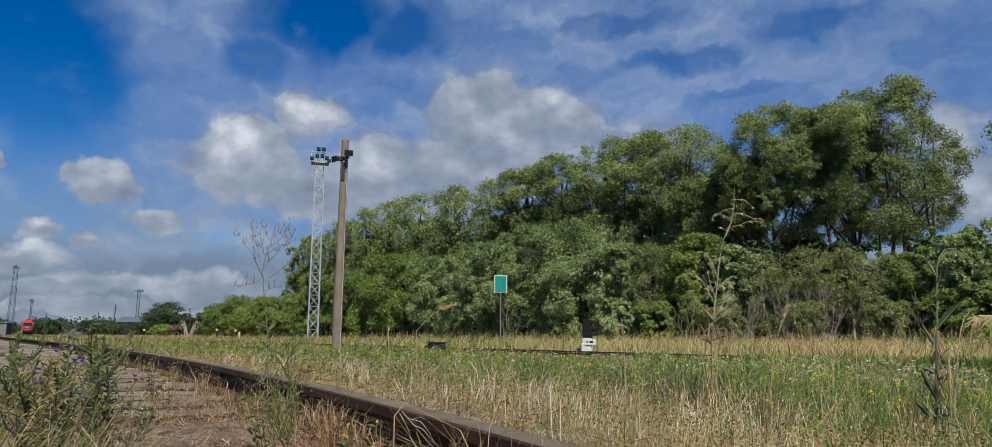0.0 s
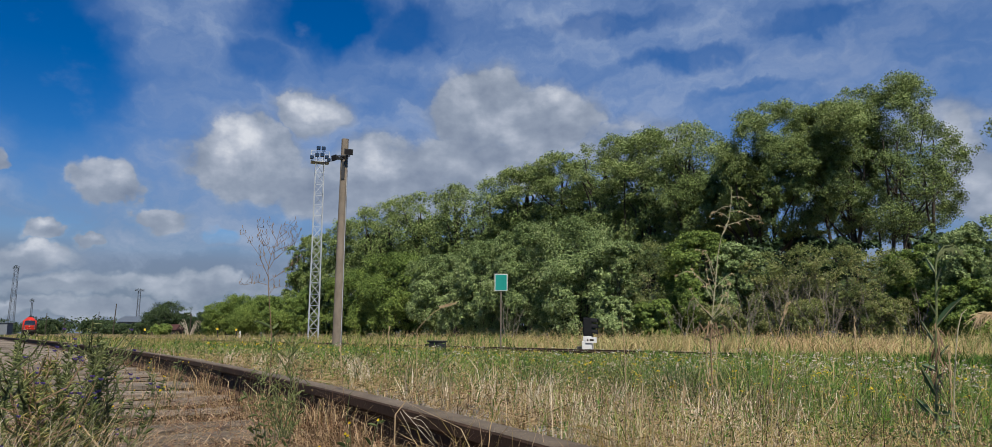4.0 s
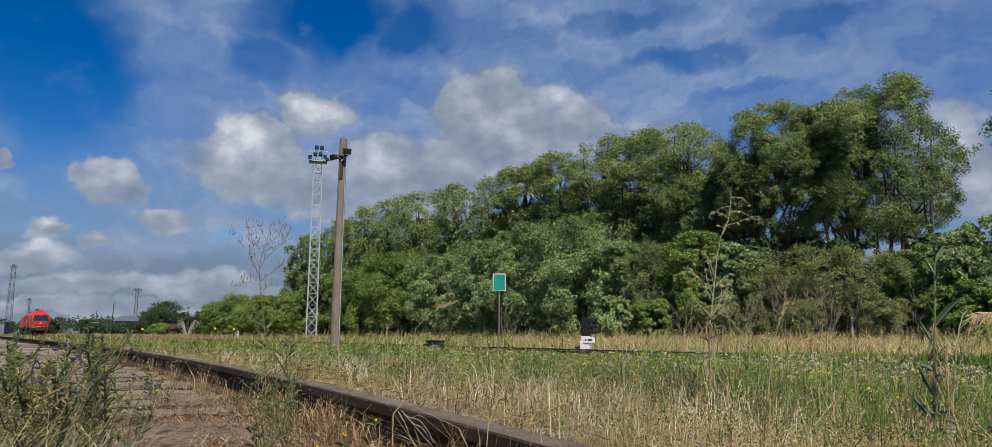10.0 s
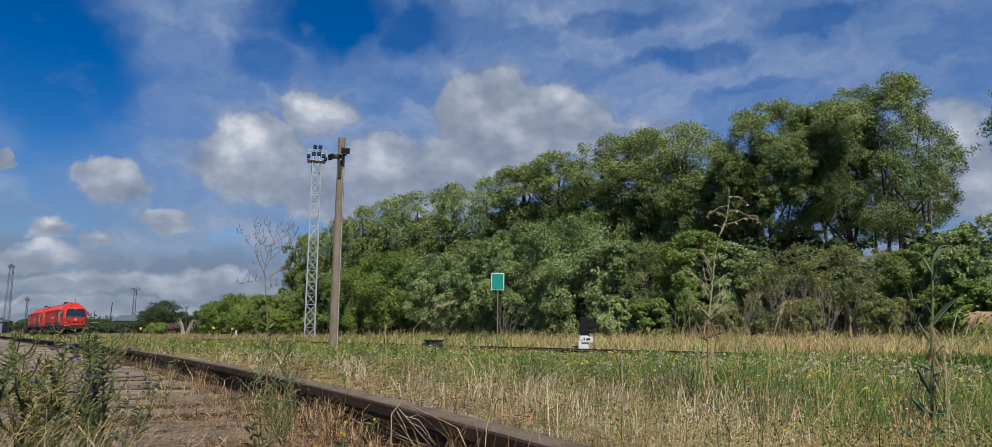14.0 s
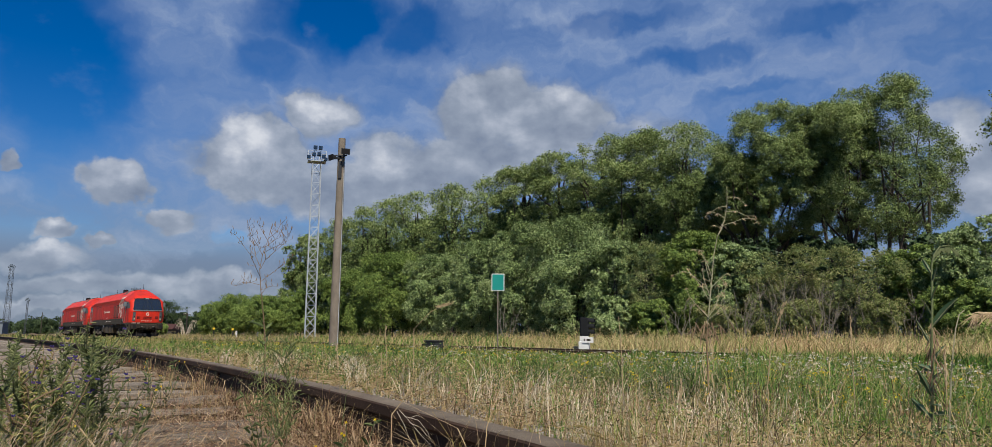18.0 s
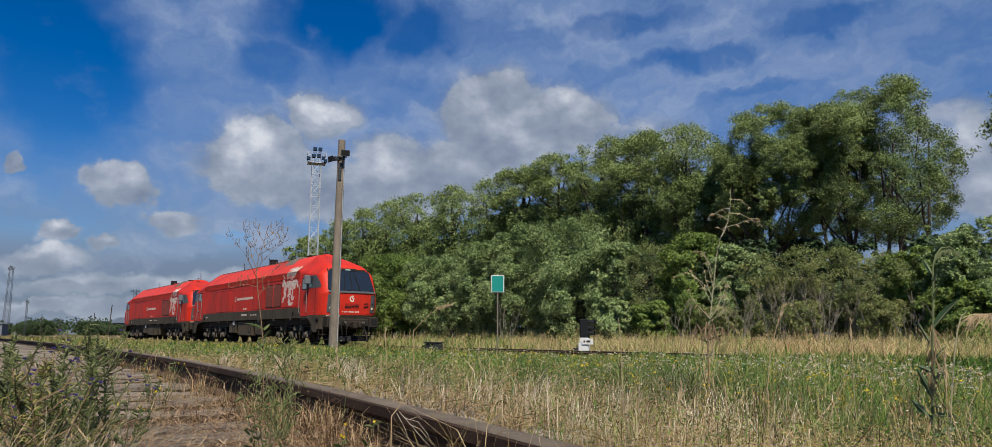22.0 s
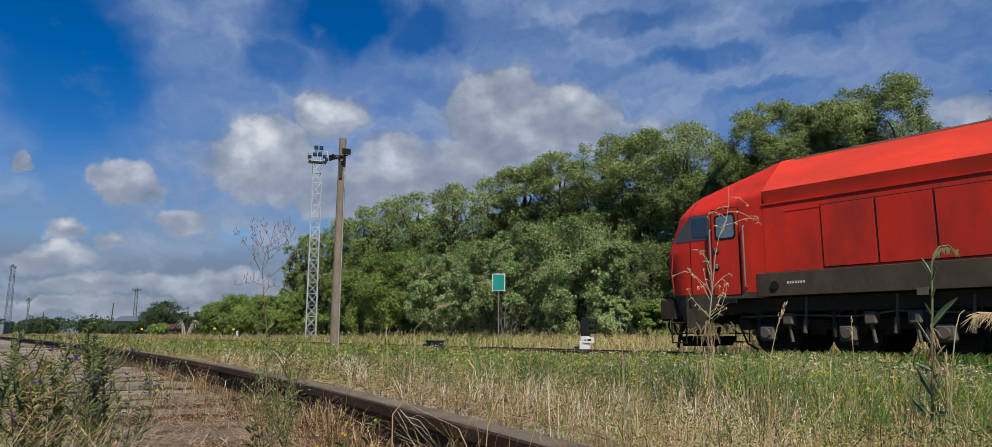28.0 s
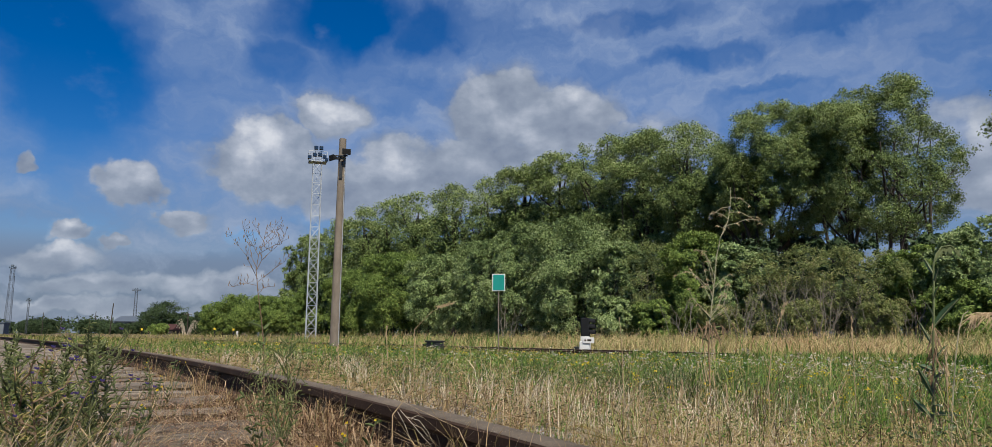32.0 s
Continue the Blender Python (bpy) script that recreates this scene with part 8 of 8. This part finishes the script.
def build_bugloss():
    """Viper's bugloss: bristly leafy stems with blue flowers, at the edge of the track bed."""
    rnd = random.Random(17)
    for i, (x, y, top, r, n, lean) in enumerate(((116, 690, 510, 1.35, 1, 26), (128, 660, 524, 1.42, 1, 38), (100, 700, 545, 1.3, 1, -6), (40, 706, 532, 1.2, 1, 4), (12, 706, 508, 1.25, 1, 14), (76, 706, 566, 1.15, 1, 16), (-12, 700, 520, 1.3, 1, 10), (60, 700, 585, 1.1, 1, -10), (30, 700, 575, 1.15, 1, 18), (105, 690, 585, 1.2, 1, 20), (136, 690, 532, 1.45, 1, 20), (88, 700, 524, 1.4, 1, 14), (20, 700, 560, 1.1, 1, -12), (64, 700, 555, 1.3, 1, 12), (130, 690, 514, 1.38, 1, 16), (140, 690, 508, 1.36, 1, 30))):
        b, _ = px(x, y)
        g = float(ground_z(b * r, r))
        base = Vector((b * r, r, g))
        t = thing("bugloss_plant", pose(*base), "bristly flowering weed with violet-blue blooms", "flower", "flowering weeds")
        swaying.append((t, 0.7))
        st, lf, fl, bd = Shape(), Shape(), Shape(), Shape()
        tip = place(*px(x + lean, top), r) - base
        sway = rnd.uniform(-0.03, 0.03)

        def along(q):
            return tip * q + Vector((sway * math.sin(q * 3.1), 0.03 * math.sin(q * 2.5 + i), -0.02 + 0.03 * math.sin(q * 3.1)))
        shoots = []
        st.tube([along(q) for q in (0, 0.2, 0.4, 0.6, 0.8, 1.0)], [0.0032, 0.003, 0.0026, 0.0022, 0.0018, 0.0012], 6)
        for k in range(19):
            q = 0.10 + 0.84 * (k + rnd.random()) / 19
            p = along(q)
            a = rnd.uniform(0, 6.28)
            L = (0.035 + 0.065 * rnd.random()) * (1.25 - 0.6 * q)
            m = p + Vector((math.cos(a) * L * 0.65, math.sin(a) * L * 0.65, L * 0.35))
            e = p + Vector((math.cos(a) * L, math.sin(a) * L, L * rnd.uniform(0.7, 1.3)))
            st.tube([p, m, e], [0.0016, 0.0014, 0.0008], 4)
            shoots.append((p, m, e))
            for j in range(16):
                c = (m.lerp(e, rnd.random()) if rnd.random() < 0.65 else p.lerp(m, rnd.random()))
                d = Vector((rnd.gauss(0, 1), rnd.gauss(0, 1), rnd.gauss(0.9, 0.6))).normalized()
                leaf_blade(bd, c, c + d * rnd.uniform(0.007, 0.018), 0.0012, 0.15)
            if rnd.random() < 0.17:
                for j in range(rnd.randint(1, 3)):
                    c = e + Vector((rnd.gauss(0, 0.008), rnd.gauss(0, 0.008), rnd.gauss(0.0, 0.008)))
                    for pet in range(5):
                        w = pet * 1.256
                        leaf_blade(fl, c, c + Vector((math.cos(w) * 0.0040, math.sin(w) * 0.0040 - 0.002, 0.003)), 0.0019, -0.2)
        for k in range(330):
            q = rnd.random() ** 0.9 * 0.98
            p = along(q)
            a = rnd.uniform(0, 6.28)
            L = rnd.uniform(0.008, 0.022) * (1.25 - 0.6 * q)
            leaf_blade(lf, p, p + Vector((math.cos(a) * L, math.sin(a) * L, L * rnd.uniform(0.1, 1.5))), 0.0019, 0.25)
        old = i % 5 == 2
        part("stem", st, DRYBROWN if old else OLIVESTEM, t)
        tagged(part("leaf_tuft", lf, MIXED if old else BRISTLE, t), kind="stuff")
        tagged(part("bract", bd, MIXED if old else BRISTLE, t), kind="stuff")
        if fl.v:
            tagged(part("inflorescence", fl, BLUE, t, "small violet-blue flowers"), kind="stuff")
    # the pale tufts of grass before them
    rng = np.random.default_rng(4)
    for n, mat, x, y, h, label in ((600, HUSK, -0.73, 1.07, 0.395, "bleached drooping grass tuft at the edge of the track bed"), (620, STRAW, -0.79, 1.12, 0.40, "dense dry grass tuft at the edge of the track bed"), (420, MIXED, -0.72, 1.10, 0.39, "half-green leaves in the dry tuft"), (80, STRAW, -0.67, 1.12, 0.36, "thin dry straws beside the tuft")):
        a = rng.normal(0, 1, (n, 2)) * np.array([0.060, 0.06]) + np.array([x, y])
        blades("grass_tuft", a, np.full(n, h), np.full(n, 0.0015), mat, rng, 0.30, label, curl=0.8, dirs=rng.uniform(0, 6.28, n))


def build_small_weeds():
    rnd = random.Random(23)
    for x, y, top, r, c in ((170, 690, 625, 1.9, YELLOW), (200, 640, 600, 2.6, YELLOW), (255, 590, 565, 4.2, YELLOW), (196, 608, 590, 3.4, YELLOW), (160, 706, 660, 1.6, None), (548, 690, 660, 1.9, YELLOW), (420, 690, 610, 2.2, None), (238, 585, 566, 4.4, YELLOW)):
        b, _ = px(x, y)
        base = Vector((b * r, r, float(ground_z(b * r, r))))
        t = thing("small_weed", pose(*base), "small green weed growing between the sleepers", "weed", "small weeds")
        tip = place(*px(x + 4, top), r) - base
        st, lf, fl = Shape(), Shape(), Shape()
        for k in range(5):
            e = tip * rnd.uniform(0.7, 1.05) + Vector((rnd.uniform(-0.3, 0.3), rnd.uniform(-0.2, 0.2), 0)) * tip.length
            st.tube([(0, 0, -0.01), e * 0.5 + Vector((0.01, 0, 0.01)), e], [0.002, 0.0016, 0.001], 4)
            for j in range(10):
                p = e * rnd.uniform(0.2, 1.0)
                leaf_blade(lf, p, p + Vector((rnd.uniform(-0.03, 0.03), rnd.uniform(-0.02, 0.02), rnd.uniform(-0.01, 0.03))), 0.005, 0.15)
            if c:
                for j in range(5):
                    w = j * 1.256
                    leaf_blade(fl, e, e + Vector((math.cos(w) * 0.0045, -0.002 + math.sin(w) * 0.002, 0.004 * math.sin(w) + 0.002)), 0.0020, 0)
        part("stem", st, OLIVESTEM, t)
        part("leaves", lf, WEED, t)
        if fl.v:
            tagged(part("flowers", fl, YELLOW, t, "yellow flowers"), kind="stuff")




build_grass()
build_flowers()
build_tall_weeds()
build_bugloss()
build_small_weeds()


# ---- what moves ----
RUN = ((0.0, -264.5), (1.0, -253.9), (3.0, -232.7), (5.0, -211.4), (7.0, -190.2), (9.0, -169.0), (11.0, -147.7), (13.0, -126.4), (15.0, -105.2),
       (17.0, -84.0), (18.0, -73.6), (19.0, -63.15), (20.0, -52.65), (21.0, -42.05), (22.0, -31.4), (23.0, -20.6), (24.0, -9.8), (24.5, -4.45), (25.0, 1.0), (25.5, 6.45), (26.5, 17.3), (27.5, 28.2), (28.0, 33.79), (28.5, 39.4), (29.0, 44.9), (30.0, 55.7), (31.0, 66.7), (32.0, 77.7))
COUPLED = 22.85


def motions():
    """The two coupled locomotives run along the main track, their wheels roll, and the clouds drift."""
    for loco, back in ((leading, 0.0), (trailing, COUPLED)):
        rows = []
        for t, a in RUN:
            c, go, turn = on_track(a - back - 11.3)
            c = c + go * 11.3
            rows.append((t, pose(c.x, c.y, RAILTOP_MAIN, 0, 0, -51.06 - turn)))
        walk(loco, rows)
        times, places = [q[0] for q in RUN], [q[1] for q in RUN]
        steps = [places[0]]
        while steps[-1] < places[-1] - 0.7:
            steps.append(steps[-1] + 0.70)
        steps.append(places[-1])
        turns = [(float(np.interp(a, places, times)), (a - places[0]) / 0.545) for a in steps]
        for ob in loco.children_recursive:
            if ob.name.startswith("wheelset"):
                x = ob.location.x
                walk(ob, [(t, pose(x, 0, 0.545, 0, math.degrees(w) % 360, 0)) for t, w in turns])
    # plants rock in the wind, each in its own time
    for i, (plant, k) in enumerate(swaying):
        m = plant.matrix_basis.copy()
        walk(plant, [(t, m @ pose(0, 0, 0, 0.4 * k * math.sin(1.3 * t + 2 * i), k * (0.6 * math.sin(0.55 * t + i) + 0.5 * math.sin(1.9 * t + 3.1 * i)), 0)) for t in np.arange(0, 32.01, 0.4).tolist()])
    walk(backdrop, [(0.0, pose(0, 0, EYE[2], 0, 0, 1.0)), (16.0, pose(0, 0, EYE[2], 0, 0, 0.0)), (32.0, pose(0, 0, EYE[2], 0, 0, -1.0))])


motions()
